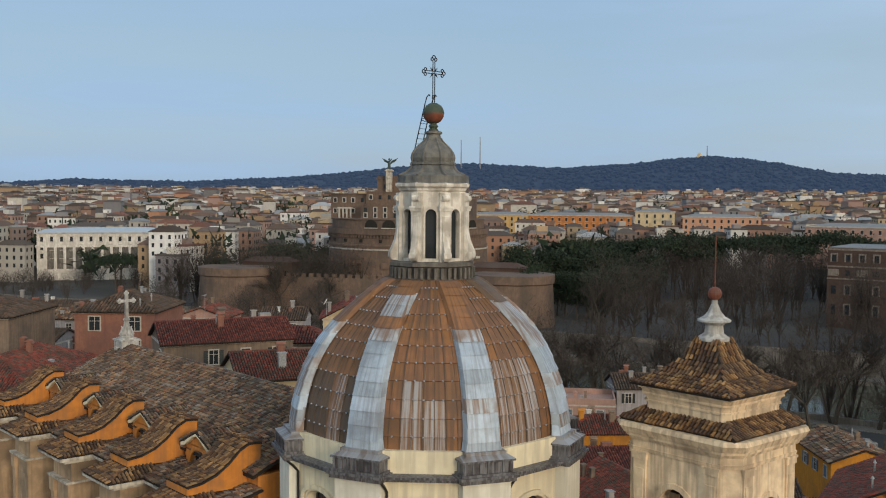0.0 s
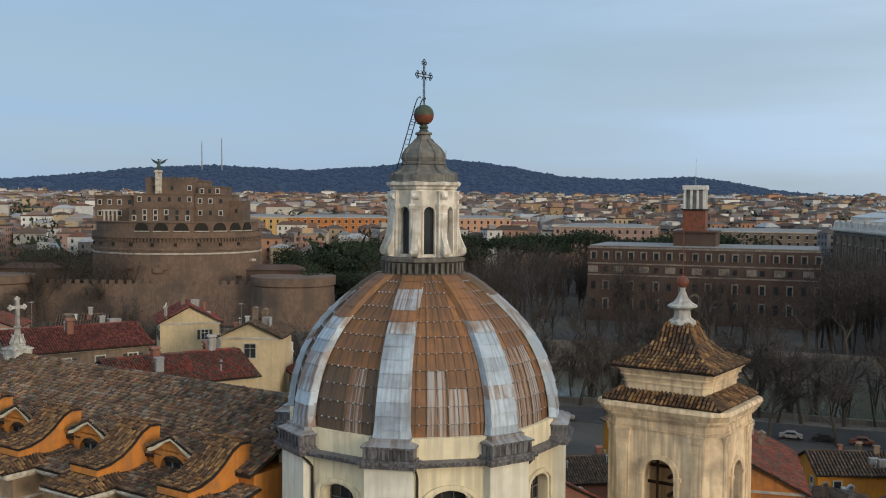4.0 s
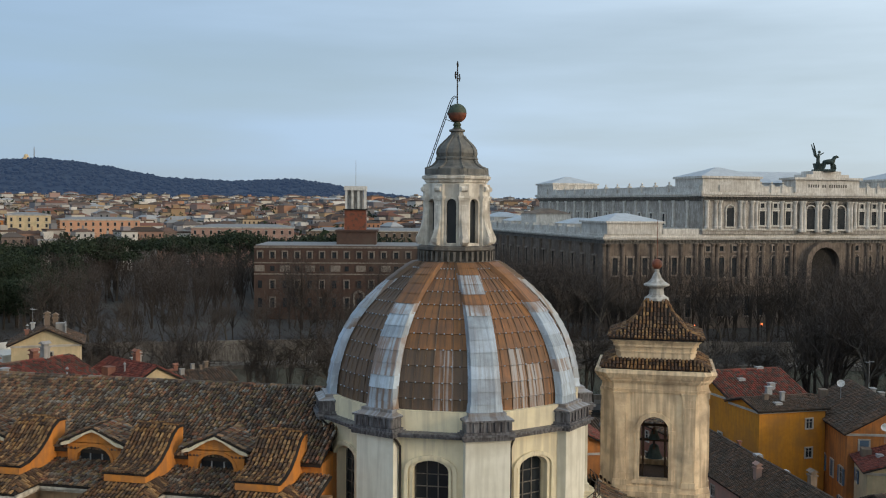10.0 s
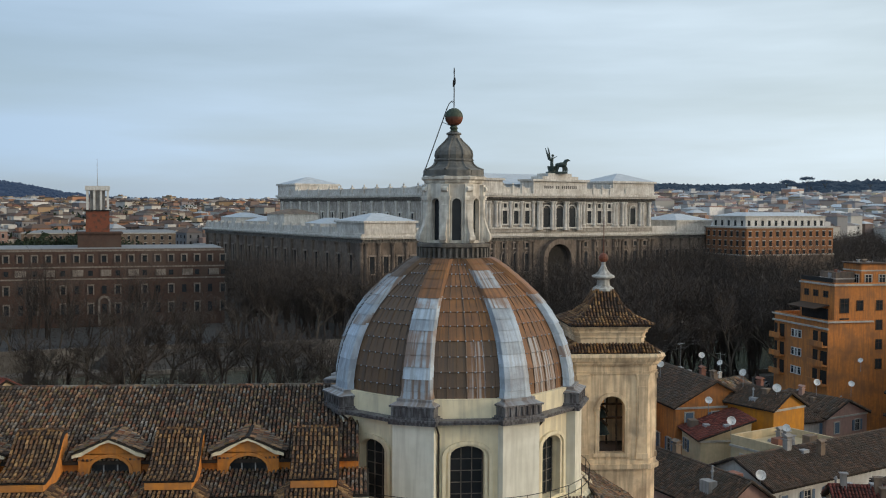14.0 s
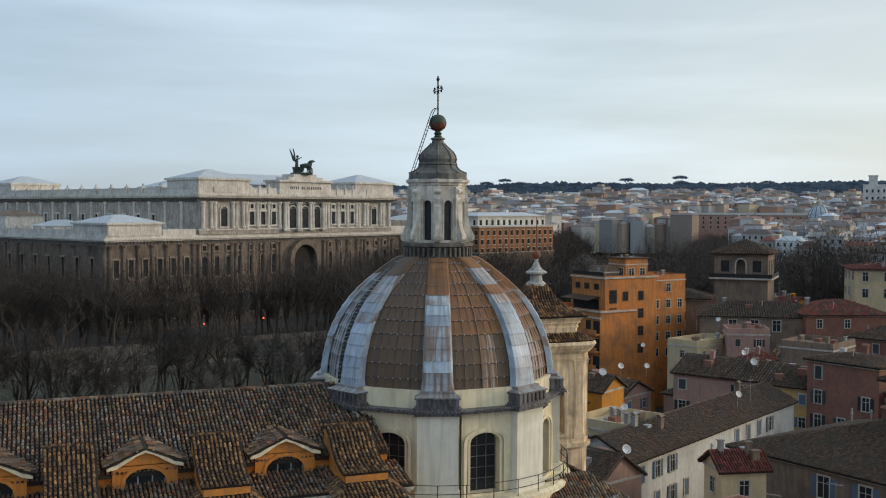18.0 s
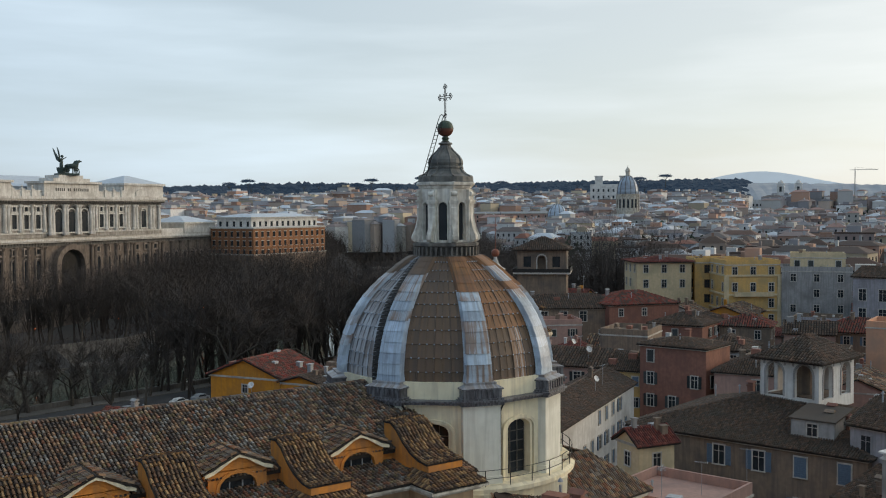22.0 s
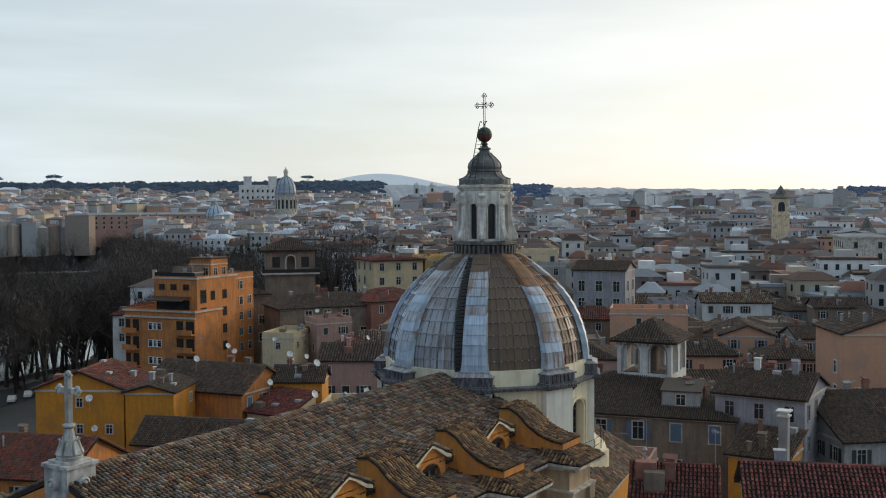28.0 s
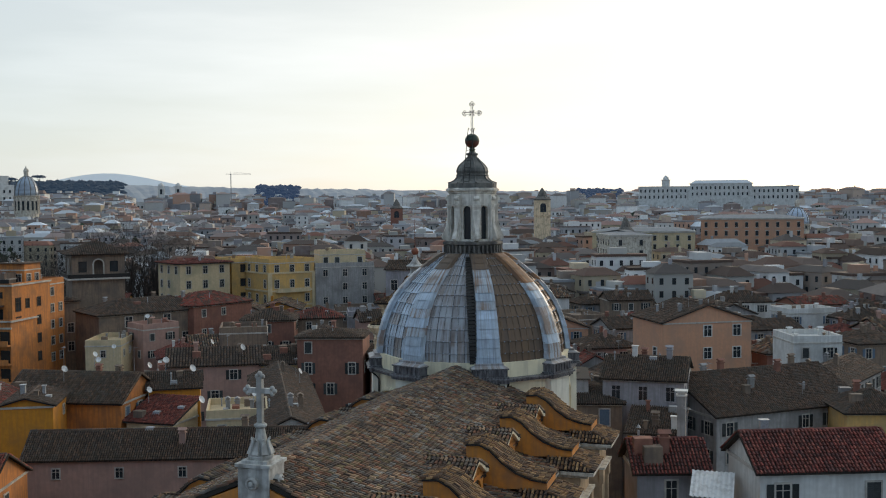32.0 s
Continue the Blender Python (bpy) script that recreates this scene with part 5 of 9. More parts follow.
for a in range(8):
    link("leaf", leaf_mesh, cr, turned(45 * a))
    link("leaf", leaf_mesh, cr, turned(45 * a + 22.5) @ Matrix.Translation((0, 0.12, 0.45)) @ Matrix.Diagonal((0.75, 0.75, 0.9, 1)))
p = Build()
p.box(-0.12, 0.12, -0.13, 0.13, 3.3, 5.45).box(-0.11, 0.11, -0.55, -0.13, 4.72, 4.96).box(-0.11, 0.11, 0.13, 0.55, 4.72, 4.96)
for y, z in ((0, 5.5), (-0.62, 4.84), (0.62, 4.84)):
    for a in range(3):
        dy, dz = ((0, 0.12), (-0.13, 0), (0.13, 0))[a] if y == 0 else ((0.12 * (1 if y > 0 else -1), 0), (0, 0.13), (0, -0.13))[a]
        p.ball((0, y + dy, z + dz), 0.12, 7)
part("cross", p, "marble", cr)

# ---- bell tower ----
TX, TY = 12.35, 9.3
tower = thing("bell_tower", "pale stone bell tower with concave tiled roof and finial", "tower", pose(TX, TY, 0))
hx, hy, ch = 3.45, 3.2, 0.8


def octa(sx, sy, c, z):
    return [(-sx + c, -sy, z), (sx - c, -sy, z), (sx, -sy + c, z), (sx, sy - c, z), (sx - c, sy, z), (-sx + c, sy, z), (-sx, sy - c, z), (-sx, -sy + c, z)]


part("shaft", Build().prism(octa(hx, hy, ch, -0.5), octa(hx, hy, ch, 23.4)), "travertine", tower)
s = Build()
s.prism(octa(hx + 0.25, hy + 0.25, ch, 23.4), octa(hx + 0.25, hy + 0.25, ch, 23.75)).prism(octa(hx + 0.1, hy + 0.1, ch, 23.75), octa(hx + 0.1, hy + 0.1, ch, 24.1))
part("base_course", s, "travertine", tower)
for rot, half, depth in ((0, hx, hy), (180, hx, hy), (90, hy, hx), (270, hy, hx)):
    b = Build()
    b.at = turned(rot)
    fw = half - ch
    ow = 0.95 if half == hx else 0.78
    b.arch_panel(fw, ow, 24.1, 30.9, 24.55, 27.85, -depth, -depth + 0.7)
    wall_ = part("belfry_wall", b, "travertine", tower)
    t = Build()
    t.at = turned(rot)
    t.arch_trim(ow, 24.55, 27.85, -depth - 0.1, -depth, 0.3)
    t.box(-ow - 0.45, ow + 0.45, -depth - 0.14, -depth, 24.3, 24.55)
    t.box(-ow - 0.42, -ow + 0.02, -depth - 0.16, -depth, 27.7, 27.9).box(ow - 0.02, ow + 0.42, -depth - 0.16, -depth, 27.7, 27.9)
    part("arch_moulding", t, "travertine", wall_)
    for s in (-1, 1):
        x = s * (fw - 0.42)
        q = Build()
        q.at = turned(rot)
        q.box(x - 0.4, x + 0.4, -depth - 0.1, -depth, 24.5, 30.0)
        q.box(x - 0.28, x + 0.28, -depth - 0.15, -depth - 0.1, 25.0, 29.5)
        q.box(x - 0.46, x + 0.46, -depth - 0.16, -depth, 30.0, 30.3)
        q.box(x - 0.52, x + 0.52, -depth - 0.2, -depth, 30.3, 30.42)
        q.box(x - 0.46, x + 0.46, -depth - 0.16, -depth, 24.1, 24.5)
        part("pilaster", q, "travertine", wall_)
for sx in (-1, 1):
    for sy in (-1, 1):
        b = Build()
        q = [(sx * (hx - ch), sy * hy), (sx * hx, sy * (hy - ch)), (sx * (hx - 0.7), sy * (hy - ch)), (sx * (hx - ch), sy * (hy - 0.7))]
        b.prism([(x, y, 24.1) for x, y in q], [(x, y, 30.9) for x, y in q])
        part("corner_pier", b, "travertine", tower)
for z0, z1, g0, g1 in ((30.42, 30.62, 0.08, 0.12), (30.62, 31.02, 0.06, 0.06), (31.02, 31.2, 0.16, 0.24), (31.2, 31.36, 0.3, 0.3), (31.36, 31.7, 0.4, 0.56), (31.7, 31.92, 0.58, 0.5)):
    part("cornice_course", Build().prism(octa(hx + g0, hy + g0, ch, z0), octa(hx + g1, hy + g1, ch, z1)), "travertine", tower)
part("belfry_floor", Build().box(-hx + 0.7, hx - 0.7, -hy + 0.7, hy - 0.7, 23.9, 24.15), "wood", tower)
ax, ay = 2.62, 2.6


def collar(x0, y0, z0, x1, y1, z1):
    return [[(-x0, -y0, z0), (x0, -y0, z0), (x1, -y1, z1), (-x1, -y1, z1)], [(x0, y0, z0), (-x0, y0, z0), (-x1, y1, z1), (x1, y1, z1)], [(x0, -y0, z0), (x0, y0, z0), (x1, y1, z1), (x1, -y1, z1)], [(-x0, y0, z0), (-x0, -y0, z0), (-x1, -y1, z1), (-x1, y1, z1)]]


skirt = collar(hx + 0.12, hy + 0.12, 31.98, ax - 0.05, ay - 0.05, 32.6)
sk = part("skirt_roof", slab(skirt, 0.12), "roof_bed", tower)
tagged(link("roof_tiles", tile_mesh("roof_tiles", skirt, "tiles_warm", 0.24, 0.32, 11), sk), kind="stuff")
for nm, z0, z1, g0, g1 in (("attic_wall", 32.0, 33.0, 0.0, 0.0), ("moulding", 33.0, 33.1, 0.08, 0.08), ("frieze", 33.1, 33.4, 0.02, 0.1), ("moulding", 33.4, 33.5, 0.2, 0.2), ("attic_cornice", 33.5, 33.75, 0.16, 0.3), ("eaves_slab", 33.75, 33.93, 0.36, 0.38)):
    part(nm, Build().prism(octa(ax + g0, ay + g0, 0.35, z0), octa(ax + g1, ay + g1, 0.35, z1)), "travertine", tower)
lv = [(ax + 0.5, ay + 0.5, 33.96), (ax * 0.72, ay * 0.72, 34.55), (ax * 0.44, ay * 0.44, 35.3), (0.6, 0.58, 36.4)]
cone = []
for low_, high_ in zip(lv, lv[1:]):
    cone += collar(*low_, *high_)
cp = part("cap_roof", slab(cone, 0.1), "roof_bed", tower)
tagged(link("roof_tiles", tile_mesh("roof_tiles", cone, "tiles_warm", 0.24, 0.32, 12), cp), kind="stuff")
part("finial", Build().lathe([(0.85, 36.3), (0.82, 36.48), (0.52, 36.7), (0.47, 37.1), (0.56, 37.2), (0.88, 37.32), (0.88, 37.42), (0.56, 37.6), (0.34, 37.85), (0.22, 38.15), (0.16, 38.25), (0.16, 38.5)], 12), "marble", tower, "grey weathered stone finial")
fb = Build()
fb.ball((0, 0, 38.8), 0.37, 9)
fb.tube([(0, 0, 39.1), (0, 0, 41.9)], 0.03, n=4)
part("finial_ball", fb, "copper_red", tower, "rusted copper ball with a thin rod")
for zz, rr in ((25.3, 0.62), (26.6, 0.42)):
    bell = part("bell", Build().lathe([(rr, zz), (rr * 0.9, zz + 0.1), (rr * 0.62, zz + rr * 0.8), (rr * 0.5, zz + rr * 1.3), (rr * 0.2, zz + rr * 1.55)], 14), "bronze", tower, "green bronze bell hung in the belfry")
bm_ = Build()
for z in (26.45, 27.5):
    bm_.box(-2.8, 2.8, -0.09, 0.09, z, z + 0.16).box(-0.08, 0.08, -1.7, 1.7, z - 0.2, z - 0.04)
for x in (-0.75, 0.75):
    bm_.box(x - 0.06, x + 0.06, -1.6, -1.48, 24.15, 28.3).box(x - 0.06, x + 0.06, 1.48, 1.6, 24.15, 28.3)
part("bell_frame", bm_, "wood", tower)

# ---- the houses near the church ----
def belvedere(x, y, rot):
    """Square look-out tower with an arched loggia under a pyramid roof."""
    t = thing("belvedere", "brown belvedere tower with arches and a pyramid roof", "tower", pose(x, y, 0, 0, 0, rot))
    TAKEN.append((x, y, 9))
    part("wall", Build().box(-6, 6, -6, 6, 15, 26.6), "brown", t)
    part("balcony", Build().box(-7, 7, -7, 7, 26.6, 27.0), "trim", t)
    part("floor", Build().box(-5.6, 5.6, -5.6, 5.6, 27.0, 27.2), "brown", t)
    part("core", Build().box(-4.4, 4.4, -4.4, 4.4, 27.2, 32.8), "brown", t)
    for face in range(4):
        m = turned(90 * face)
        b = Build().arch_panel(1.9, 1.05, 27.0, 32.9, 27.0, 30.2, -6, -5.5)
        part("arch_wall", b, "brown", t, m=m)
        part("arch_surround", Build().arch_trim(1.05, 27.0, 30.2, -6.12, -6, 0.3), "trim", t, m=m)
        for s in (-1, 1):
            part("side_wall", Build().box(s * 1.9, s * 2.6, -6, -5.5, 27, 32.9), "brown", t, m=m)
            part("side_wall", Build().box(s * 4.5, s * 5.99, -6, -5.5, 27, 32.9), "brown", t, m=m)
            part("side_wall", Build().box(s * 2.6, s * 4.5, -6, -5.5, 30.9, 32.9), "brown", t, m=m)
            part("parapet_wall", Build().box(s * 2.6, s * 4.5, -5.9, -5.5, 27, 28.3), "brown", t, m=m)
            part("side_pane", Build().box(s * 2.6, s * 4.5, -5.7, -5.6, 28.3, 30.9), "glass", t, m=m)
        part("parapet", Build().box(-7, 7, -7, -6.8, 27.0, 27.9), "iron", t, m=m)
    polys = roof_polys(12, 12, 33.0, 2.6, "hip", 1.1)
    part("roof", slab(polys), "roof_bed", t)
    tagged(link("roof_tiles", tile_mesh("roof_tiles", polys, "tiles_brown", 0.5, 0.7, 5), t), kind="stuff")



house("ochre house with a dark red gabled roof and small windows", 23.2, 75.0, 10.5, 12, 27.8, 19.3, 2.3, "gable", "ochre", "tiles_striped", (0.8, 1.1), 3.6, 3, shut="", chimneys=0)
house("low ochre annex under a brown tiled roof", 26.8, 66.1, 9, 6.5, 27.8, 19.0, 0.9, "gable", "ochre", "tiles_brown", (0.8, 1.1), 3.6, 3, shut="", chimneys=0)
house("long low pinkish building under brown tiles", 24.2, 42, 36, 7, -70.3, 14.7, 2.4, "gable", "pink", "tiles_brown", (0.8, 1.1), 7, 2, shut="", chimneys=2)
house("orange house with a dark tiled roof and balconies", 37.8, 67.0, 17, 11, -82, 17.7, 3.0, "gable", "orange", "tiles_brown", (1.0, 1.9), 3.0, 4, shut="shutter_blue", chimneys=2)
house("yellow house under a sloping red roof", 37.4, 54.0, 7, 6.2, -90, 15.2, 2.1, "shed", "pale_yellow", "tiles_red", (0.9, 1.4), 2.8, 2, shut="shutter_blue", chimneys=0)
house("ochre gabled house with a stained wall", 44.7, 56.6, 7, 6, -60, 18.4, 1.7, "gable", "ochre", "tiles_brown", (0.8, 1.2), 3.0, 3, shut="", chimneys=1)
house("cream house with a roof terrace", 42.5, 45.5, 9, 8, 28, 15.6, 0, "flat", "pale_yellow", "tiles_brown", (0.9, 1.5), 3.0, 3, shut="shutter", chimneys=2)
house("long white house with tall windows and a brown roof", 51.9, 43.2, 46, 9, 28.6, 15.4, 2.1, "gable", "white", "tiles_brown", (1.0, 1.9), 3.4, 3, shut="shutter_blue", chimneys=3)
house("pinkish row house under a brown roof", 79, 70, 16, 11, -60.8, 16.2, 2.3, "gable", "pink", "tiles_brown", (1.2, 1.6), 3.0, 3, chimneys=2)
house("yellow row house under a brown roof", 84.5, 60, 7, 11, -60.8, 16.0, 2.3, "gable", "yellow", "tiles_brown", (1.0, 1.5), 2.6, 3, shut="shutter_blue", chimneys=1)
om = house("orange apartment house with terraces and tall dark windows", 87.9, 122.3, 14, 11, 9, 28.0, 0, "flat", "orange", "tiles_brown", (1.3, 1.7), 3.2, 5, 3.5, shut="", chimneys=0, faces=[], string=False)
for x in (-4.9, -1.6, 2.6):
    for z in (24.6, 20.9, 17.2, 13.5):
        window(om, x, -5.5, z, 0, (1.7, 2.5) if x < -4 else (1.2, 1.7), "wood", "")
for y in (-2.8, 0.4, 3.4):
    window(om, -7.0, y, 26.6, 270, (1.3, 1.0), "wood", "")
part("roof_edge", Build().box(-7.25, 7.25, -5.75, -5.4, 28.3, 28.65).box(-7.25, -6.9, -5.4, 5.75, 28.3, 28.65), "trim", om, "pale roof edge moulding")
part("roof_rail", Build().box(-7.1, -6.95, -5, 5.2, 28.9, 29.7), "iron", om)
part("terrace_glazing", Build().box(-7.12, -7.0, -3.6, 4.8, 21.4, 23.9), "glass", om)
part("awning", Build().prism([(-10.2, -3.9, 23.9), (-7.0, -3.9, 24.5), (-7.0, 5.2, 24.5), (-10.2, 5.2, 23.9)], [(-10.2, -3.9, 24.05), (-7.0, -3.9, 24.65), (-7.0, 5.2, 24.65), (-10.2, 5.2, 24.05)]), "wood", om, "dark brown terrace awning")
ol = house("orange terrace wing with corner loggias and balconies", 83.4, 124.6, 9, 18, 9, 21.1, 0, "flat", "orange", "tiles_brown", (1.3, 1.5), 2.8, 4, 3.5, shut="", chimneys=0, faces=[], string=False)
part("terrace_edge", Build().box(-4.9, -4.5, -9.4, 9.4, 21.5, 21.8).box(-4.5, 4.9, -9.4, -9.0, 21.5, 21.8).box(-4.85, -4.5, -9.3, 9.3, 20.2, 20.5), "trim", ol, "pale terrace edge moulding")
for z in (18.4, 14.8, 11.2):
    w_ = window(ol, -4.5, 1.2, z, 270, (3.2, 1.3), "white", "")
    for x in (-0.5, 0.5):
        part("mullion", Build().box(x - 0.2, x + 0.2, -0.12, 0.03, -0.65, 0.65), "white", w_)
    for y0, y1 in ((-8.8, -4.4), (5.4, 8.8)):
        # no recess here: a dark slab on the wall paints in its shade
        lg_ = part("loggia", Build().box(-4.6, -4.45, y0, y1, z - 1.2, z + 1.3), "dark", ol, "flat dark panel painting in a corner loggia's shade")
        part("loggia_pier", Build().box(-4.85, -4.5, (y0 + y1) / 2 - 0.25, (y0 + y1) / 2 + 0.25, z - 1.2, z + 1.3), "orange", lg_)
        part("balcony", Build().box(-5.7, -4.5, y0 - 0.2, y1 + 0.2, z - 1.5, z - 1.25).box(-5.7, -5.55, y0 - 0.2, y1 + 0.2, z - 1.25, z - 0.4), "orange", lg_)
rm = house("orange rooftop room with a dark flat roof", 90.5, 121.0, 6, 5.5, 9, 31.4, 0, "flat", "orange", "tiles_brown", (1.3, 1.5), 2.2, 1, shut="", chimneys=1, base=28.0)
part("roof_edge", Build().box(-3.4, 3.4, -3.1, 3.1, 32.3, 32.5), "wood", rm)
house("low rooftop room with a brown canopy", 85.0, 121.5, 4, 5, 9, 29.8, 0, "flat", "brown", "tiles_brown", (1.3, 1.2), 2.2, 1, shut="", chimneys=0, base=28.0)
house("orange apartment block with small balconies", 100.4, 126.8, 10, 10, 9, 27.6, 0, "flat", "orange", "tiles_brown", (1.2, 1.7), 2.8, 5, 3.5, shut="", chimneys=1)

house("brown palace wing with arched windows", 116, 109, 26, 14, -33.5, 20.8, 2.5, "hip", "brown", "tiles_brown", (1.5, 2.2), 3.6, 3, 4.2, shut="", chimneys=2)
house("brown palace block behind the belvedere tower", 112, 136, 16, 16, -33.5, 22.6, 2.2, "hip", "brown", "tiles_brown", (1.3, 2.0), 3.2, 3, 4.2, shut="", chimneys=1)
belvedere(128.5, 131.0, -46)
house("brick-red house with a stepped roof", 127.5, 100.5, 17, 13, -20, 21.6, 2.4, "hip", "redwall", "tiles_striped", (1.0, 1.6), 4.6, 3, 4.4, shut="", chimneys=1)
house("brick-red lower wing under brown tiles", 141, 90, 10, 9, -20, 17.5, 1.4, "hip", "redwall", "tiles_brown", (1.0, 1.6), 3.0, 3, chimneys=0)
house("tall yellow apartment house with regular windows", 165.2, 126, 14.5, 14, -33.8, 28.6, 0.9, "hip", "pale_yellow", "tiles_red", (1.2, 2.0), 3.6, 5, 3.9, over=0.9, shut="")
house("olive-yellow apartment house with balconies", 178.5, 117.5, 13, 13, -40, 28.4, 0, "flat", "yellow", "tiles_brown", (1.2, 1.9), 4.2, 5, 3.9, shut="", trim_m="wood")
yl = house("yellow apartment house with pale window surrounds", 173.6, 104.2, 13.8, 14, -35.5, 28.6, 0, "flat", "yellow", "tiles_brown", (1.2, 2.1), 3.6, 5, 4.0, shut="")
for z in (25.4, 20.6, 16.6, 12.6):
    part("string_course", Build().box(-7.1, 7.1, -7.25, -7.0, z, z + 0.45).box(-7.15, -6.9, -7.0, 7.1, z, z + 0.45), "pale_yellow", yl)
part("balcony", Build().box(-5, 5, -8.2, -7.0, 20.4, 20.6).box(-5, 5, -8.2, -8.05, 20.6, 21.5), "pale_yellow", yl, "long stone balcony")
for x in (-7, -6.4, 6.4, 7):
    part("corner_strip", Build().box(x - 0.3, x + 0.3, -7.2, -7.0, 4, 25.4), "pale_yellow", yl)
house("grey apartment house with roof terraces", 185, 91, 16.5, 13, -55, 27.0, 0, "flat", "grey", "tiles_brown", (1.2, 1.8), 4.0, 5, 3.8, shut="")
house("set-back cream upper floor over a terrace", 187, 92, 13, 9, -55, 30.2, 0, "flat", "pale_yellow", "tiles_brown", (1.2, 1.8), 3.0, 1, 3.8, base=27.0, chimneys=2)
house("long pinkish building with a roof terrace", 138, 39, 16, 10, -70, 20.6, 0, "flat", "peach", "tiles_brown", (1.0, 1.5), 3.2, 3, 3.6, chimneys=2)
house("low pale yellow house with a flat roof", 97.5, 104.5, 13, 7, 20, 16.2, 0, "flat", "pale_yellow", "tiles_red", (0.9, 1.3), 3.6, 1, shut="", chimneys=1)
house("pinkish terrace house with a flat roof", 104, 99, 8, 7, -30, 18.6, 0, "flat", "pink", "tiles_brown", (0.9, 1.4), 2.8, 2, chimneys=2)
house("big old house with a broad hipped brown tiled roof", 52.6, 8.6, 26, 21, -77.3, 18.7, 3.1, "hip", "brown", "tiles_brown", (1.2, 2.0), 4.0, 3, 4.2, shut="shutter_blue", chimneys=4)
house("pink house with a flat red-tiled terrace", 28.5, 2.5, 10, 10, -77, 16.2, 0, "flat", "pink", "tiles_red", (1.0, 1.6), 3.2, 2, shut="shutter_blue", chimneys=0)
house("small cream roof house with a red roof", 34.6, 12.0, 4.4, 3.8, -12, 18.9, 1.2, "gable", "pale_yellow", "tiles_red", (0.9, 1.4), 2.2, 1, shut="", chimneys=0)
house("lilac-grey house with two plain dark windows", 51.9, -8.8, 10, 11, -90, 21.6, 2.0, "gable", "lilac", "tiles_brown", (1.0, 1.7), 3.0, 3, shut="", chimneys=2, trim_m="lilac")
house("small ochre house under a lean-to roof", 41, -11, 6, 7, -90, 16.8, 1.5, "shed", "ochre", "tiles_brown", (0.9, 1.3), 2.6, 2, shut="shutter_blue", chimneys=1)
house("peach gabled house with blue windows", 121.7, -9.7, 14, 18, 30, 21.3, 3.0, "gable", "peach", "tiles_brown", (1.5, 2.0), 4.6, 3, 4.2, shut="", chimneys=1, trim_m="white")
house("cream house with a bright red tiled roof", -2.7, -26.2, 9.8, 6.4, -69, 24.7, 1.9, "gable", "white", "tiles_red", (1.0, 1.5), 2.6, 3, chimneys=0)
house("small grey house with a red tiled roof", -0.8, -15.6, 5.2, 5.0, -72, 23.2, 1.7, "gable", "lilac", "tiles_red", (0.8, 1.9), 2.6, 2, shut="", chimneys=1)
house("grey house with a broad roof full of chimneys", 63, -21, 24, 18, -50, 17.0, 3.8, "gable", "grey", "tiles_brown", (1.0, 1.6), 3.4, 3, chimneys=5)
house("ochre corner house with a hipped roof", 59, -36, 9, 10, -75, 17.4, 2.0, "hip", "yellow", "tiles_brown", (1.2, 1.6), 3.0, 3, shut="shutter_blue")
house("salmon house with green shutters and white trim", 86, 50, 11.5, 9, -76, 20.6, 0.9, "hip", "redwall", "tiles_brown", (1.1, 1.9), 2.9, 4, 3.6)
house("brown-pink house with a hipped roof", 93, 37, 17, 14, -65, 17.4, 2.6, "hip", "pink", "tiles_brown", (1.1, 1.7), 3.3, 3)
house("lilac building with round-headed windows", 177, 66, 13.5, 12, -80, 26.8, 1.9, "gable", "lilac", "tiles_brown", (1.6, 2.6), 4.0, 3, 4.4, shut="", first=4.2)
house("white house with a flat white roof", 97, -30, 8, 9, -70, 21.0, 0, "flat", "white", "tiles_brown", (1.0, 1.6), 3.0, 3, chimneys=2)
house("grey town house along a narrow street", 84, -33, 22, 9, -20, 17.0, 2.0, "gable", "grey", "tiles_brown", (1.0, 1.7), 3.0, 4, chimneys=3)
# towards the river, behind the nave
house("pale yellow gabled house under red tiles", -77, 50, 9, 8, -37, 26.6, 2.1, "gable", "pale_yellow", "tiles_red", (0.9, 1.3), 2.6, 3, chimneys=1)
house("cream roof house with a tall chimney", -57.7, 44.4, 6.5, 7.4, -60, 26.6, 1.7, "gable", "pale_yellow", "tiles_brown", (1.4, 1.7), 4.5, 3, shut="", chimneys=2)
house("low house with a red roof", -48.5, 47.5, 10, 7, -30, 22.0, 1.9, "gable", "pale_yellow", "tiles_red", (0.9, 1.4), 3.0, 3, chimneys=2)
house("terrace house with white balconies", -66, 52, 12, 9, -37, 23.5, 0, "flat", "white", "tiles_red", (1.0, 1.6), 3.0, 3, chimneys=2)
house("long house with a faded red roof", -65.5, 22.5, 15, 9, 73, 27.0, 1.9, "gable", "brown", "tiles_red", (1.0, 1.6), 3.4, 2, chimneys=2)
house("house with a patched red-brown roof and skylights", -47, 21.5, 14, 10, 70, 25.6, 2.0, "gable", "pale_yellow", "tiles_striped", (1.0, 1.6), 3.4, 2, chimneys=3)
house("dark red palace with arched windows", -87, 6, 27, 16, -43, 20.8, 3.4, "hip", "redwall", "tiles_striped", (1.3, 2.4), 3.4, 4, 4.6, shut="", chimneys=2)
house("salmon house with a dark hipped roof", -106, 29, 14, 12, -43, 26.6, 2.4, "hip", "redwall", "tiles_brown", (1.6, 2.0), 4.0, 3, shut="", chimneys=1)
house("brown house with a hipped roof", -118, 12, 16, 13, -43, 26.0, 2.2, "hip", "brown", "tiles_brown", (1.2, 1.8), 3.4, 3, chimneys=1)

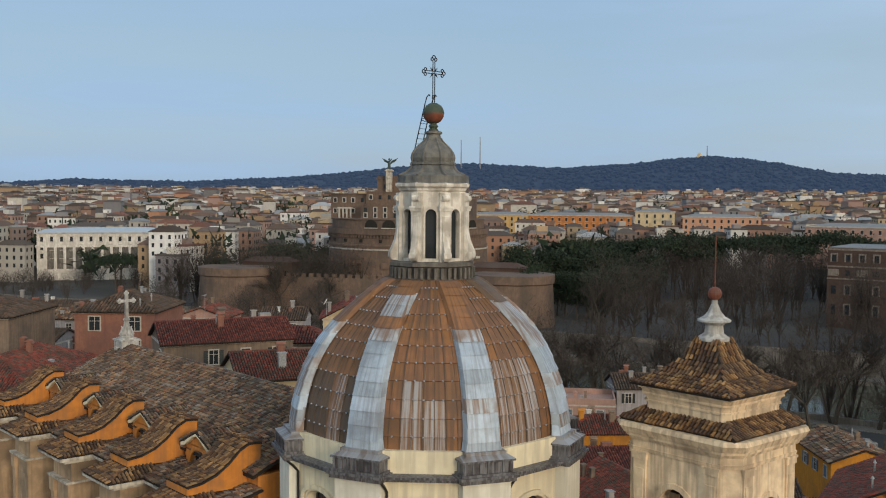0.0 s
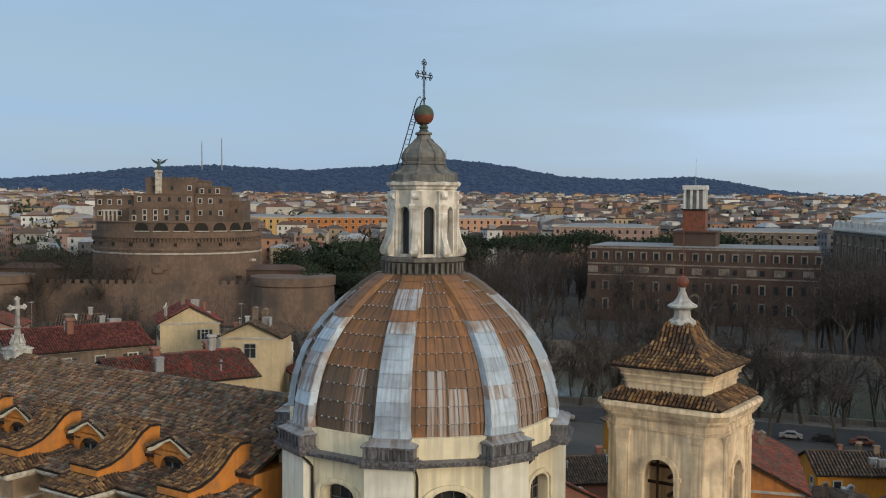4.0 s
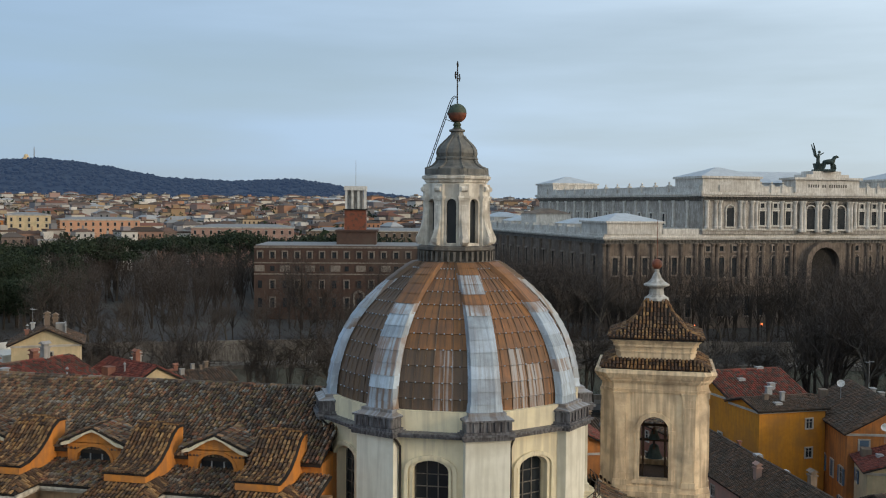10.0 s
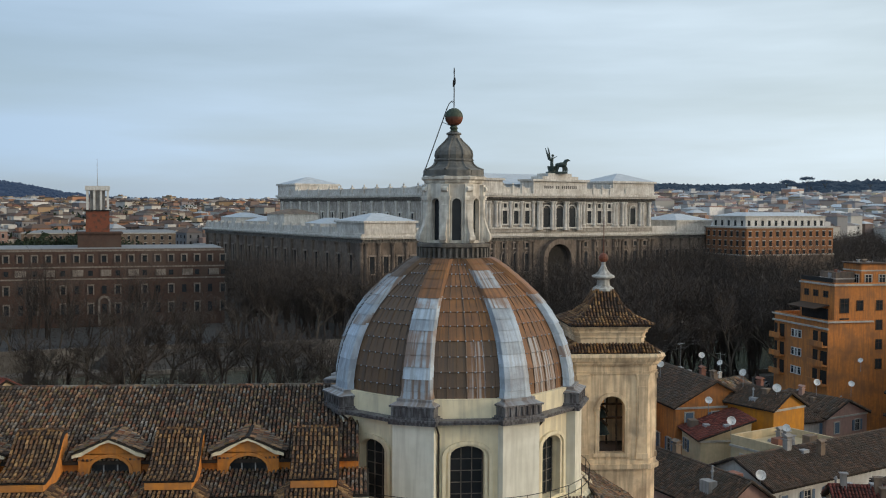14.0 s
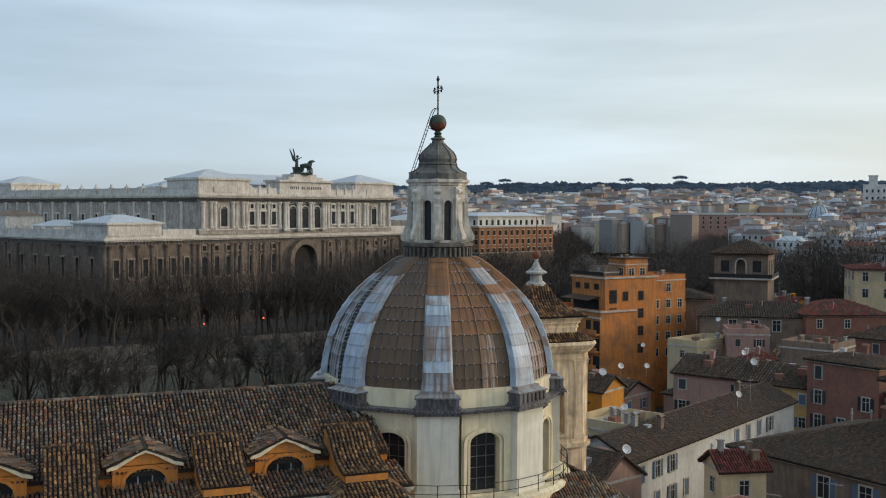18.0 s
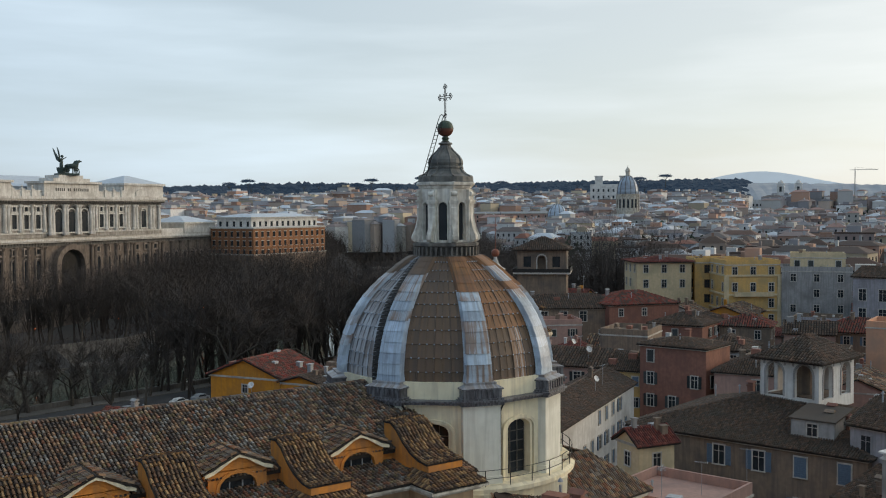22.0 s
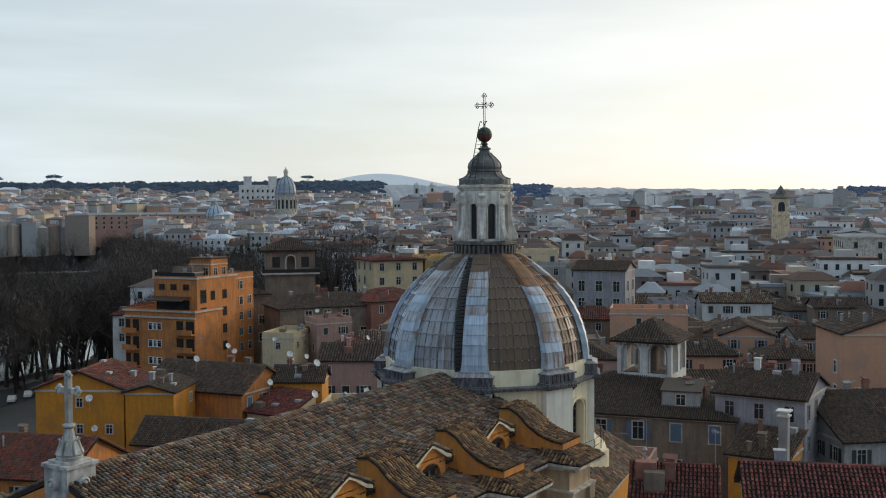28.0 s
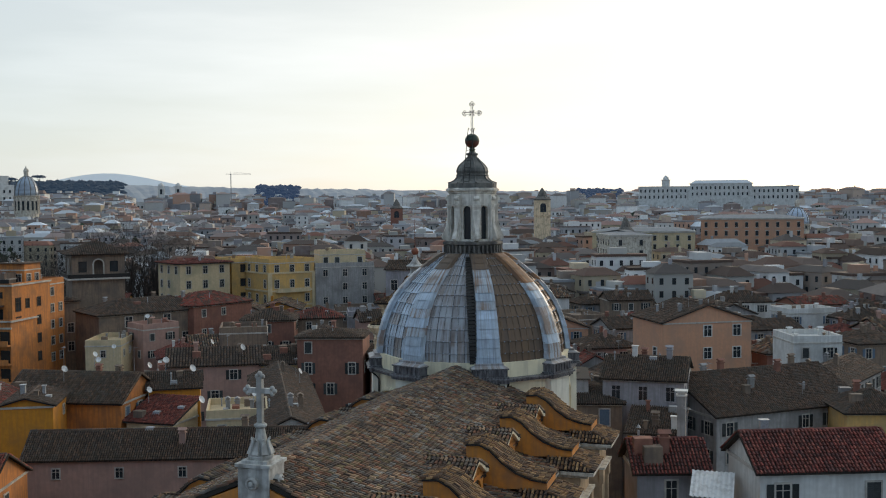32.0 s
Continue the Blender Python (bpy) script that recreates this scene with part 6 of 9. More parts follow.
house("orange-walled house with a patched red roof", 0, 58, 17, 12, -70, 15.5, 3.0, "gable", "orange", "tiles_striped", (1.0, 1.6), 3.2, 3, chimneys=2)
house("brick-red house with a tiled roof", -21, 46, 17, 10, -22, 12.5, 2.6, "gable", "redwall", "tiles_striped", (1.0, 1.6), 3.2, 3, chimneys=3)

# white loggia with round arches on the big roof
lg = thing("roof_loggia", "white plaster roof loggia with round arches and tiled roof", "loggia", pose(56.0, 7.4, 0, 0, 0, 6))
TAKEN.append((56, 7.4, 6))
LX, LY = 4.05, 3.45
for rot, half, depth in ((0, LX, LY), (180, LX, LY), (90, LY, LX), (270, LY, LX)):
    for s in (-1, 1):
        b = Build()
        b.arch_panel(half / 2 - 0.005, 1.02, 20.6, 26.4, 21.9, 24.5, -depth, -depth + 0.4)
        wall_ = part("arcade_wall", b, "white", lg, m=turned(rot) @ Matrix.Translation((s * half / 2, 0, 0)))
        part("arch_band", Build().arch_trim(1.02, 21.9, 24.5, -depth - 0.07, -depth, 0.22), "grey", wall_, "grey painted band round the arch")
        part("spandrel", Build().box(-1.35, -1.1, -depth - 0.05, -depth, 25.3, 25.9).box(1.1, 1.35, -depth - 0.05, -depth, 25.3, 25.9), "grey", wall_)
    part("eaves_moulding", Build().box(-half - 0.1, half + 0.1, -depth - 0.12, -depth, 26.1, 26.35), "trim", lg, m=turned(rot))
part("floor", Build().box(-LX + 0.4, LX - 0.4, -LY + 0.4, LY - 0.4, 20.6, 21.8), "brown", lg)
# core added in brown so the arches look shaded inside
part("inner_wall", Build().box(-0.9, 0.9, -0.8, 0.8, 21.8, 26.1), "brown", lg)
part("ceiling_panel", Build().box(-LX + 0.4, LX - 0.4, -LY + 0.4, LY - 0.4, 26.0, 26.2), "wood", lg)
lp = roof_polys(8.1, 6.9, 26.4, 2.0, "hip", 0.8)
part("roof", slab(lp), "roof_bed", lg)
tagged(link("roof_tiles", tile_mesh("roof_tiles", lp, "tiles_brown", 0.36, 0.45, 3), lg), kind="stuff")
# grey dormer block on the same roof
dg = thing("roof_dormer", "grey plaster dormer block on the brown roof", "dormer", pose(48.0, 0.6, 0, 0, 0, -77.3))
part("wall", Build().box(-2.2, 2.2, -2, 3, 18.5, 21.3), "grey", dg)
dp = [[(x, y + 0.5, z) for x, y, z in q] for q in roof_polys(4.4, 5.0, 21.3, 0.6, "shed", 0.2)]
part("roof", slab(dp), "tiles_brown", dg)
window(dg, 0, -2, 20.2, 0, (1.0, 1.2), "trim", "")

# ---- roof clutter: satellite dishes, aerials ----
def dish_at(x, y, z, face, r=0.45, post=1.0):
    d = thing("satellite_dish", "round white satellite dish on a roof pole", "satellite dish", pose(x, y, z - post, 0, 0, face), "satellite dishes")
    part("pole", Build().tube([(0, 0, -0.8), (0, 0, post)], 0.03, n=5), "silver", d)
    b = Build()
    b.at = Matrix.Translation((0, -0.15, post)) @ Matrix.Rotation(radians(62), 4, "X")
    b.lathe([(0.02, -0.1), (r * 0.5, -0.08), (r * 0.85, -0.02), (r, 0.05), (r * 0.97, 0.06), (r * 0.8, 0.0), (r * 0.45, -0.06), (0.02, -0.08)], 14, cap=False)
    part("reflector", b, "dish", d, smooth=True)
    part("arm", Build().tube([(0, -0.2, post - r * 0.8), (0, -0.7, post - 0.1), (0, -0.66, post + 0.05)], 0.02, n=4), "silver", d)
    return d


for x, y, z in ((34.3, 67.2, 21.6), (39.6, 66.2, 22.9), (42.9, 68.0, 21.6), (37.0, 47.9, 17.9), (37.1, 55.9, 18.8), (32.3, 27.4, 17.0), (41.3, 42.4, 18.2), (41.5, 56.0, 22.2), (-72.6, 42.5, 29.2), (45, 54, 20.6), (18.6, 70.6, 18.2), (18.9, 70.0, 14.2), (57, 69, 18.6), (60, 44.5, 18.2), (93, 93, 22), (78, 64, 18.8), (83, 73, 18.8), (51.6, -3.5, 23.4), (63, 71, 18), (72, 86, 19)):
    dish_at(x, y, z, hrng.uniform(-60, 10), hrng.uniform(0.4, 0.55))


def aerial_at(x, y, z, h=2.6):
    a = thing("roof_aerial", "thin metal television aerial on a roof", "aerial", pose(x, y, z, 0, 0, hrng.uniform(0, 180)), "aerials")
    part("mast", Build().tube([(0, 0, -0.8), (0, 0, h)], 0.025, n=4), "silver", a)
    b = Build().tube([(-0.6, 0, h - 0.2), (0.7, 0, h - 0.1)], 0.02, n=4)
    for i in range(6):
        x0 = -0.5 + 0.2 * i
        b.tube([(x0, -0.35 + 0.03 * i, h - 0.18), (x0, 0.35 - 0.03 * i, h - 0.18)], 0.014, n=3)
    part("rods", b, "silver", a)


for x, y, z in ((43, -13, 18.5), (36, 0.5, 17.2), (62, -16, 19), (52, -5, 23), (64, 47, 17), (40, 60, 21.5), (38, 70, 21.5), (80, 68, 18), (96, 40, 19), (60, -28, 17), (70, -22, 18), (4, -17, 24), (117, 105, 25), (-58, 42, 28), (-84, 30, 27.5), (-107, 31, 29), (30, 1, 16.8), (111, -10, 25)):
    aerial_at(x, y, z)
# tall lone chimney
ch_ = thing("tall_chimney", "tall grey plaster chimney with a tiled cap", "chimney", pose(35.2, -14.3, 0))
part("stack", Build().box(-0.45, 0.45, -0.45, 0.45, 12, 21.7), "grey", ch_)
part("cap", Build().box(-0.6, 0.6, -0.6, 0.6, 21.7, 21.85).box(-0.4, 0.4, -0.4, 0.4, 21.85, 22.2).box(-0.7, 0.7, -0.7, 0.7, 22.2, 22.35), "white", ch_)
# corrugated awning beside the red-roofed house
aw = Build()
for i in range(18):
    y = -21 + 0.17 * i
    aw.prism([(-6.9, y, 22.2), (-6.9, y + 0.17, 22.2 + (0.05 if i % 2 else -0.05)), (-3.4, y + 0.17, 23.2 + (0.05 if i % 2 else -0.05)), (-3.4, y, 23.2)], [(-6.9, y, 22.25), (-6.9, y + 0.17, 22.25 + (0.05 if i % 2 else -0.05)), (-3.4, y + 0.17, 23.25 + (0.05 if i % 2 else -0.05)), (-3.4, y, 23.25)])
awn = thing("awning", "pale corrugated sheet awning on posts", "awning")
part("sheet", aw, "dish", awn)
for x, y in ((-6.7, -20.8), (-6.7, -18.2), (-3.5, -18.2)):
    part("post", Build().tube([(x, y, -0.5), (x, y, 22.3 if x < -5 else 23.1)], 0.05, n=5), "silver", awn)

# ---- the other houses of the quarter ----
crng = random.Random(21)
TAKEN.append((74, 100, 12))
TAKEN.append((73, 118, 15))
WALLS = [("ochre", "ochre"), ("pink", "pinkish"), ("pink", "pinkish"), ("lilac", "lilac-grey"), ("grey", "grey"), ("grey", "grey"), ("brown", "brown"), ("brown", "brown"), ("redwall", "brick-red"), ("white", "off-white"), ("peach", "peach"), ("lilac", "lilac-grey")]


def free(x, y, r):
    if math.hypot(x, y) < 26 or (-46 < x < 0 and abs(y + 0.8) < 15 + r) or over_bank(x, y) > -24 - r:
        return False
    return all(math.hypot(x - a, y - b) > r + c * 0.92 for a, b, c in TAKEN)


def quarter(count, az0, az1, r0, r1, lo, hi):
    made = tries = 0
    while made < count and tries < 6000:
        tries += 1
        az, r = crng.uniform(az0, az1), math.sqrt(crng.uniform(r0 * r0, r1 * r1))
        x, y = r * math.cos(radians(az)), r * math.sin(radians(az))
        w, d = crng.uniform(9, 17), crng.uniform(8, 12)
        if not free(x, y, max(w, d) * 0.5):
            continue
        wall, word = crng.choice(WALLS if r > 150 else [q for q in WALLS if q[0] != "white"])
        kind = crng.choice(["gable", "gable", "hip", "hip", "flat"] if r > 120 else ["gable", "gable", "hip"])
        tile = crng.choice(["tiles_brown", "tiles_brown", "tiles_brown", "tiles_striped", "tiles", "tiles_red"])
        roofing = "a flat roof terrace" if kind == "flat" else ROOF_WORD[tile]
        rot = crng.choice([-62, 28]) + crng.uniform(-8, 8) if x > 0 else crng.choice([-40, 50]) + crng.uniform(-8, 8)
        tall = r > 120
        house(f"{word} town house with {roofing}", x, y, w, d, rot, crng.uniform(lo, hi), crng.uniform(1.6, 2.4), kind, wall, tile, (1.1, 1.7) if tall else (1.0, 1.6), crng.uniform(3.0, 3.8), 2, crng.uniform(3.3, 3.9), crng.choice(["shutter", "shutter_blue", ""]), chimneys=crng.choice([1, 1, 2, 3]), group="town houses")
        made += 1


quarter(50, -24, 62, 46, 120, 10, 13.5)
quarter(90, -20, 58, 120, 215, 14, 19.5)
quarter(8, 62, 112, 46, 115, 5.5, 8)
quarter(8, 112, 150, 60, 150, 8, 11)
quarter(20, 150, 178, 95, 200, 14, 20)

# small vents, stacks, skylights and tanks scattered over the roofs
kr = random.Random(77)
clut = Build()
for x, y, rot, w, d, eave, rise, roof in ROOFS:
    for _ in range(kr.choice([2, 3, 4, 5, 6])):
        cx, cy = kr.uniform(-w * 0.42, w * 0.42), kr.uniform(-d * 0.4, d * 0.4)
        if roof == "gable":
            zr = eave + rise * (1 - abs(cy) / (d / 2))
        elif roof == "hip":
            zr = eave + rise * max(0.0, min(1 - abs(cy) / (d / 2), (w / 2 - abs(cx)) / (d / 2)))
        elif roof == "shed":
            zr = eave + rise * (cy + d / 2) / d
        else:
            zr = eave
        clut.at = pose(x, y, 0, 0, 0, rot) @ Matrix.Translation((cx, cy, zr))
        pick, mt_ = kr.random(), kr.choice([0, 1, 1, 2, 2, 3, 4])
        if pick < 0.45:
            a, h = kr.uniform(0.18, 0.4), kr.uniform(0.6, 1.5)
            clut.box(-a, a, -a * 0.8, a * 0.8, -0.5, h, mt_).box(-a - 0.1, a + 0.1, -a * 0.8 - 0.1, a * 0.8 + 0.1, h, h + 0.1, mt_)
        elif pick < 0.7:
            clut.tube([(0, 0, -0.4), (0, 0, kr.uniform(0.7, 1.6))], 0.09, n=6, m=4).lathe([(0.2, 1.0), (0.03, 1.25)], 6, m=4)
        elif pick < 0.85:
            clut.box(-0.5, 0.5, -0.4, 0.4, -0.2, 0.32, 4, top=0.05)
        else:
            clut.box(-0.7, 0.7, -0.5, 0.5, -0.6, kr.uniform(0.6, 1.1), kr.choice([1, 2, 3]))
tagged(new("roof_clutter", clut.mesh("roof_clutter", ["white", "grey", "brown", "redwall", "silver"])), "small chimneys, vents and tanks scattered over roofs", "roof fittings", kind="stuff")

# ---- court palace across the river ----
pal = thing("court_palace", "huge white stone court palace with columns and bronze chariot", "palace", pose(71.1, 332.2, 0, 0, 0, 28))


def facade_row(parent, x0, x1, y, n, z0, z1, w, arch=False, trim_m="white_stone", face=0, shift=(0, 0)):
    """A row of windows with pilasters on a wall that looks along -y."""
    for i in range(n):
        x = x0 + (x1 - x0) * (i + 0.5) / n
        m = turned(face) @ Matrix.Translation((x, y, 0))
        b = Build()
        if arch:
            b.arch_trim(w / 2, z0, z1 - w / 2, -0.5, 0.05, 0.35)
        else:
            b.box(-w / 2 - 0.4, -w / 2, -0.5, 0.05, z0, z1).box(w / 2, w / 2 + 0.4, -0.5, 0.05, z0, z1)
            b.box(-w / 2 - 0.7, w / 2 + 0.7, -0.7, 0.05, z1, z1 + 0.6)
        b.box(-w / 2 - 0.6, w / 2 + 0.6, -0.6, 0.05, z0 - 0.5, z0)
        wo = part("window", b, trim_m, parent, m=m)
        part("pane", Build().box(-w / 2, w / 2, -0.12, 0.05, z0, z1 - (w * 0.3 if arch else 0)), "glass", wo)


def pilasters(parent, xs, y, z0, z1, w=1.0, depth=0.8, face=0, mat_="white_stone"):
    for x in xs:
        b = Build()
        b.at = turned(face) @ Matrix.Translation((x, y, 0))
        b.lathe([(w * 0.62, z0), (w * 0.62, z0 + 0.7), (w * 0.5, z0 + 0.9), (w * 0.43, z1 - 1.2), (w * 0.5, z1 - 1.0), (w * 0.7, z1 - 0.3), (w * 0.7, z1)], 8, cy=-depth * 0.3)
        part("column", b, mat_, parent)


PW, PD, UD = 87.0, 160.0, 156.0
part("lower_block", Build().box(-PW, PW, 0, PD, -1, 31.2), "palace_base", pal)
# this wall's colour holds the shade behind the paler columns
part("upper_block", Build().box(-50, 50, -1.2, UD, 33.2, 46.6), "palace_wall", pal)
part("plinth", Build().box(-PW - 0.6, PW + 0.6, -0.6, 0, -1, 3.2).box(-PW - 0.6, -PW, 0, PD, -1, 3.2), "palace_base", pal)
for z0, z1, g in ((31.2, 31.7, 0.6), (31.7, 32.4, 1.3), (32.4, 33.2, 0.4)):
    part("lower_cornice", Build().box(-PW - g, PW + g, -g, PD + g, z0, z1), "white_stone", pal)
part("string_course", Build().box(-PW - 0.5, PW + 0.5, -0.5, 0, 14.2, 15.0).box(-PW - 0.5, -PW, 0, PD, 14.2, 15.0), "palace_base", pal)
part("upper_cornice", Build().box(-51.3, 51.3, -2.6, UD + 1, 46.6, 47.2).box(-51.9, 51.9, -3.2, UD + 1.4, 47.2, 48.2), "white_stone", pal)
part("sill_course", Build().box(-50.4, 50.4, -1.6, -1.2, 34.6, 35.2).box(-50.4, -50, 0, UD, 34.6, 35.2), "white_stone", pal)
# brackets under the great cornices, in dark stone to carry the cornice shade
bk = Build()
for i in range(86):
    x = -50.5 + i * 1.19
    bk.box(x, x + 0.5, -2.6, -1.2, 45.9, 46.6)
for i in range(130):
    y = i * 1.2
    bk.box(-51.3, -50, y, y + 0.5, 45.9, 46.6)
for i in range(130):
    x = -PW + i * 1.34
    bk.box(x, x + 0.6, -0.6, 0, 30.5, 31.2)
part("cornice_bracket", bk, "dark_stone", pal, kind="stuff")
# thin dark strips paint in the shade that the cornices throw
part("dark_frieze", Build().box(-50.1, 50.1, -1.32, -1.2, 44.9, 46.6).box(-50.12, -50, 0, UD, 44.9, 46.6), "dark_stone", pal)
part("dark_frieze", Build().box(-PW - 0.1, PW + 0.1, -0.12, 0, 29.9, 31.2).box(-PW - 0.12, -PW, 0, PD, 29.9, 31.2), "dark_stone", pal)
# parapets with posts and small figures
for args in ((-51, -13.6, -1.5, -0.9), (13.6, 51, -1.5, -0.9), (-51, -50.4, 0, UD), (50.4, 51, 0, UD)):
    part("parapet", Build().box(*args, 48.2, 50.0).box(args[0] - 0.15, args[1] + 0.15, args[2] - 0.15, args[3] + 0.15, 50.0, 50.4), "white_stone", pal)
for x in (-27, -22.5, -18, 18, 22.5, 27):
    part("parapet_post", Build().box(x - 0.7, x + 0.7, -2.0, -0.6, 48.2, 50.9).lathe([(0.5, 50.9), (0.25, 51.3), (0.5, 51.7), (0.1, 52.2)], 8, cx=x, cy=-1.3), "white_stone", pal)
for i in range(12):
    y = 22 + 11 * i
    part("parapet_post", Build().box(-51.5, -50, y - 0.7, y + 0.7, 48.2, 50.9).lathe([(0.5, 50.9), (0.25, 51.3), (0.5, 51.7), (0.1, 52.2)], 8, cx=-50.8, cy=y), "white_stone", pal)
for s in (-1, 1):
    for y in (-0.5, UD):
        y0, y1 = (y - 1.5, y + 18) if y < 10 else (y - 20, y + 1)
        pv = part("pavilion", Build().box(s * 39.3 - 11.5, s * 39.3 + 11.5, y0, y1, 48.2, 53.0).box(s * 39.3 - 12.2, s * 39.3 + 12.2, y0 - 0.7, y1 + 0.7, 53.0, 53.8), "white_stone", pal)
        gb = [(s * 39.3 - 5, 48.6), (s * 39.3 + 5, 48.6), (s * 39.3 + 5, 50.6), (s * 39.3, 52.4), (s * 39.3 - 5, 50.6)]
        if y < 10:
            part("pediment_panel", Build().prism([(x, y0 - 0.4, z) for x, z in gb], [(x, y0, z) for x, z in gb]), "white_stone", pv)
        yc = (y0 + y1) / 2
        part("pavilion_roof", Build().prism([(s * 39.3 - 12, yc - 10, 53.8), (s * 39.3 + 12, yc - 10, 53.8), (s * 39.3 + 12, yc + 10, 53.8), (s * 39.3 - 12, yc + 10, 53.8)], [(s * 39.3 - 1, yc - 0.5, 57.2), (s * 39.3 + 1, yc - 0.5, 57.2), (s * 39.3 + 1, yc + 0.5, 57.2), (s * 39.3 - 1, yc + 0.5, 57.2)]), "slate", pv)
    part("wing_pavilion", Build().box(s * 76 - 10.5, s * 76 + 10.5, -0.8, 21, 33.2, 37.0).box(s * 76 - 11.2, s * 76 + 11.2, -1.5, 21.7, 37.0, 37.7), "white_stone", pal)
    part("wing_roof", Build().prism([(s * 76 - 11, -1.4, 37.7), (s * 76 + 11, -1.4, 37.7), (s * 76 + 11, 21.5, 37.7), (s * 76 - 11, 21.5, 37.7)], [(s * 76 - 2, 9, 40.4), (s * 76 + 2, 9, 40.4), (s * 76 + 2, 11, 40.4), (s * 76 - 2, 11, 40.4)]), "slate", pal)
    part("wing_parapet", Build().box(s * 86.5 - 0.5, s * 86.5 + 0.5, 21, PD, 33.2, 35.2), "white_stone", pal)
    part("wing_parapet", Build().box(*sorted((s * 51, s * 65)), -0.6, 0.2, 33.2, 35.2), "white_stone", pal)
    for i in range(16):
        part("parapet_post", Build().box(s * 86.5 - 0.8, s * 86.5 + 0.8, 24 + 8.8 * i, 25.4 + 8.8 * i, 33.2, 36.0), "white_stone", pal)
    for yy, half, hh in ((55, 7, 36.0), (92, 9, 39.5), (120, 7, 36.0), (148, 10, 37.5)):
        part("wing_roof", Build().box(s * 72 - 8, s * 72 + 8, yy - half, yy + half, 33.2, hh), "white_stone", pal)
        part("wing_roof", Build().prism([(s * 72 - 8.5, yy - half - 0.5, hh), (s * 72 + 8.5, yy - half - 0.5, hh), (s * 72 + 8.5, yy + half + 0.5, hh), (s * 72 - 8.5, yy + half + 0.5, hh)], [(s * 72 - 1, yy - 3, hh + 2.2), (s * 72 + 1, yy - 3, hh + 2.2), (s * 72 + 1, yy + 3, hh + 2.2), (s * 72 - 1, yy + 3, hh + 2.2)]), "slate" if yy != 92 else "brown", pal)
    lo_, hi_ = (13, 29) if s > 0 else (-29, -13)
    facade_row(pal, lo_, hi_, -1.2, 3, 36.5, 41.5, 2.2)
    facade_row(pal, lo_, hi_, -1.2, 3, 42.7, 44.3, 1.6)
    pilasters(pal, [s * v for v in (12.8, 18.3, 23.6, 28.8, 30.4)], -1.2, 35.2, 45.2, 1.5)
    facade_row(pal, s * 39.3 - 2.5, s * 39.3 + 2.5, -1.2, 1, 36.0, 43.5, 3.0, arch=True)
    pilasters(pal, [s * v for v in (33.6, 35.2, 43.4, 45.0, 48.6)], -1.2, 35.2, 45.2, 1.5)
    facade_row(pal, s * 12 if s > 0 else -50, s * 50 if s > 0 else -12, 0, 7, 18, 25.5, 2.4, arch=True, trim_m="palace_trim")
    facade_row(pal, s * 12 if s > 0 else -50, s * 50 if s > 0 else -12, 0, 7, 27.2, 29.0, 1.7, trim_m="palace_trim")
    facade_row(pal, s * 52 if s > 0 else -86, s * 86 if s > 0 else -52, 0, 6, 19, 25, 2.0, trim_m="palace_trim")
    pilasters(pal, [s * v for v in (11.6, 13.4, 19.6, 25, 30.5, 33, 35, 43.5, 45.4, 49.6, 52, 57.6, 63.3, 69, 74.6, 80.3, 85.5)], 0, 15, 30, 1.7, mat_="palace_base")
    facade_row(pal, s * 12 if s > 0 else -50, s * 50 if s > 0 else -12, 0, 7, 4, 11, 2.4, trim_m="palace_trim")
    facade_row(pal, s * 52 if s > 0 else -86, s * 86 if s > 0 else -52, 0, 6, 4, 11, 2.2, trim_m="palace_trim")
# long flank towards the castle
facade_row(pal, -UD + 4, -22, -50, 13, 36.0, 40.2, 1.9, face=-90)
pilasters(pal, [-UD + 4 + 10.2 * i for i in range(15)], -50, 35.2, 45.2, 1.3, face=-90)
facade_row(pal, -PD + 4, -3, -PW, 16, 18.5, 25.5, 2.2, face=-90, trim_m="palace_trim")
pilasters(pal, [-PD + 3 + 9.8 * i for i in range(17)], -PW, 15, 30, 1.5, face=-90, mat_="palace_base")
# middle: three arches over the portal, attic and bronze group
part("portico_back", Build().box(-10.4, 10.4, -1.35, -1.2, 34.4, 44.6), "dark_stone", pal)
facade_row(pal, -9.6, 9.6, -1.6, 3, 35.0, 43.6, 3.6, arch=True)
pilasters(pal, (-10.6, -9.4, -3.9, -2.6, 2.6, 3.9, 9.4, 10.6), -1.9, 34, 45.2, 1.4)
g_ = Build()
g_.at = Matrix.Translation((0, -0.2, 0))
g_.arch_trim(6.0, 8, 22.5, -2.2, 0.1, 2.0)
portal = part("portal", g_, "palace_base", pal)
# dark panel paints in the shade within the portal arch
part("portal_shade", Build().arch_trim(0.01, 8, 22.5, -0.5, 0.0, 5.8), "dark", portal)
part("attic", Build().box(-13.5, 13.5, -2.5, 6, 48.2, 53.0).box(-14.4, 14.4, -3.4, 6.5, 53.0, 53.8).box(-9, 9, -2.4, 5, 53.8, 55.0).box(-6, 6, -2, 5, 55.0, 56.2), "white_stone", pal)
tx = Build()
for i in range(17):
    if i != 5 and i != 8:
        tx.box(-8.2 + i * 0.98, -7.6 + i * 0.98, -2.56, -2.5, 50.2, 51.3)
part("inscription", tx, "dark_stone", pal)
part("hall_roof", Build().box(-20, 20, 10, 60, 48.2, 52.0).prism([(-21, 9, 52.0), (21, 9, 52.0), (21, 61, 52.0), (-21, 61, 52.0)], [(-18, 34, 57.0), (18, 34, 57.0), (18, 34.1, 57.0), (-18, 34.1, 57.0)]), "slate", pal)
qd = Build()
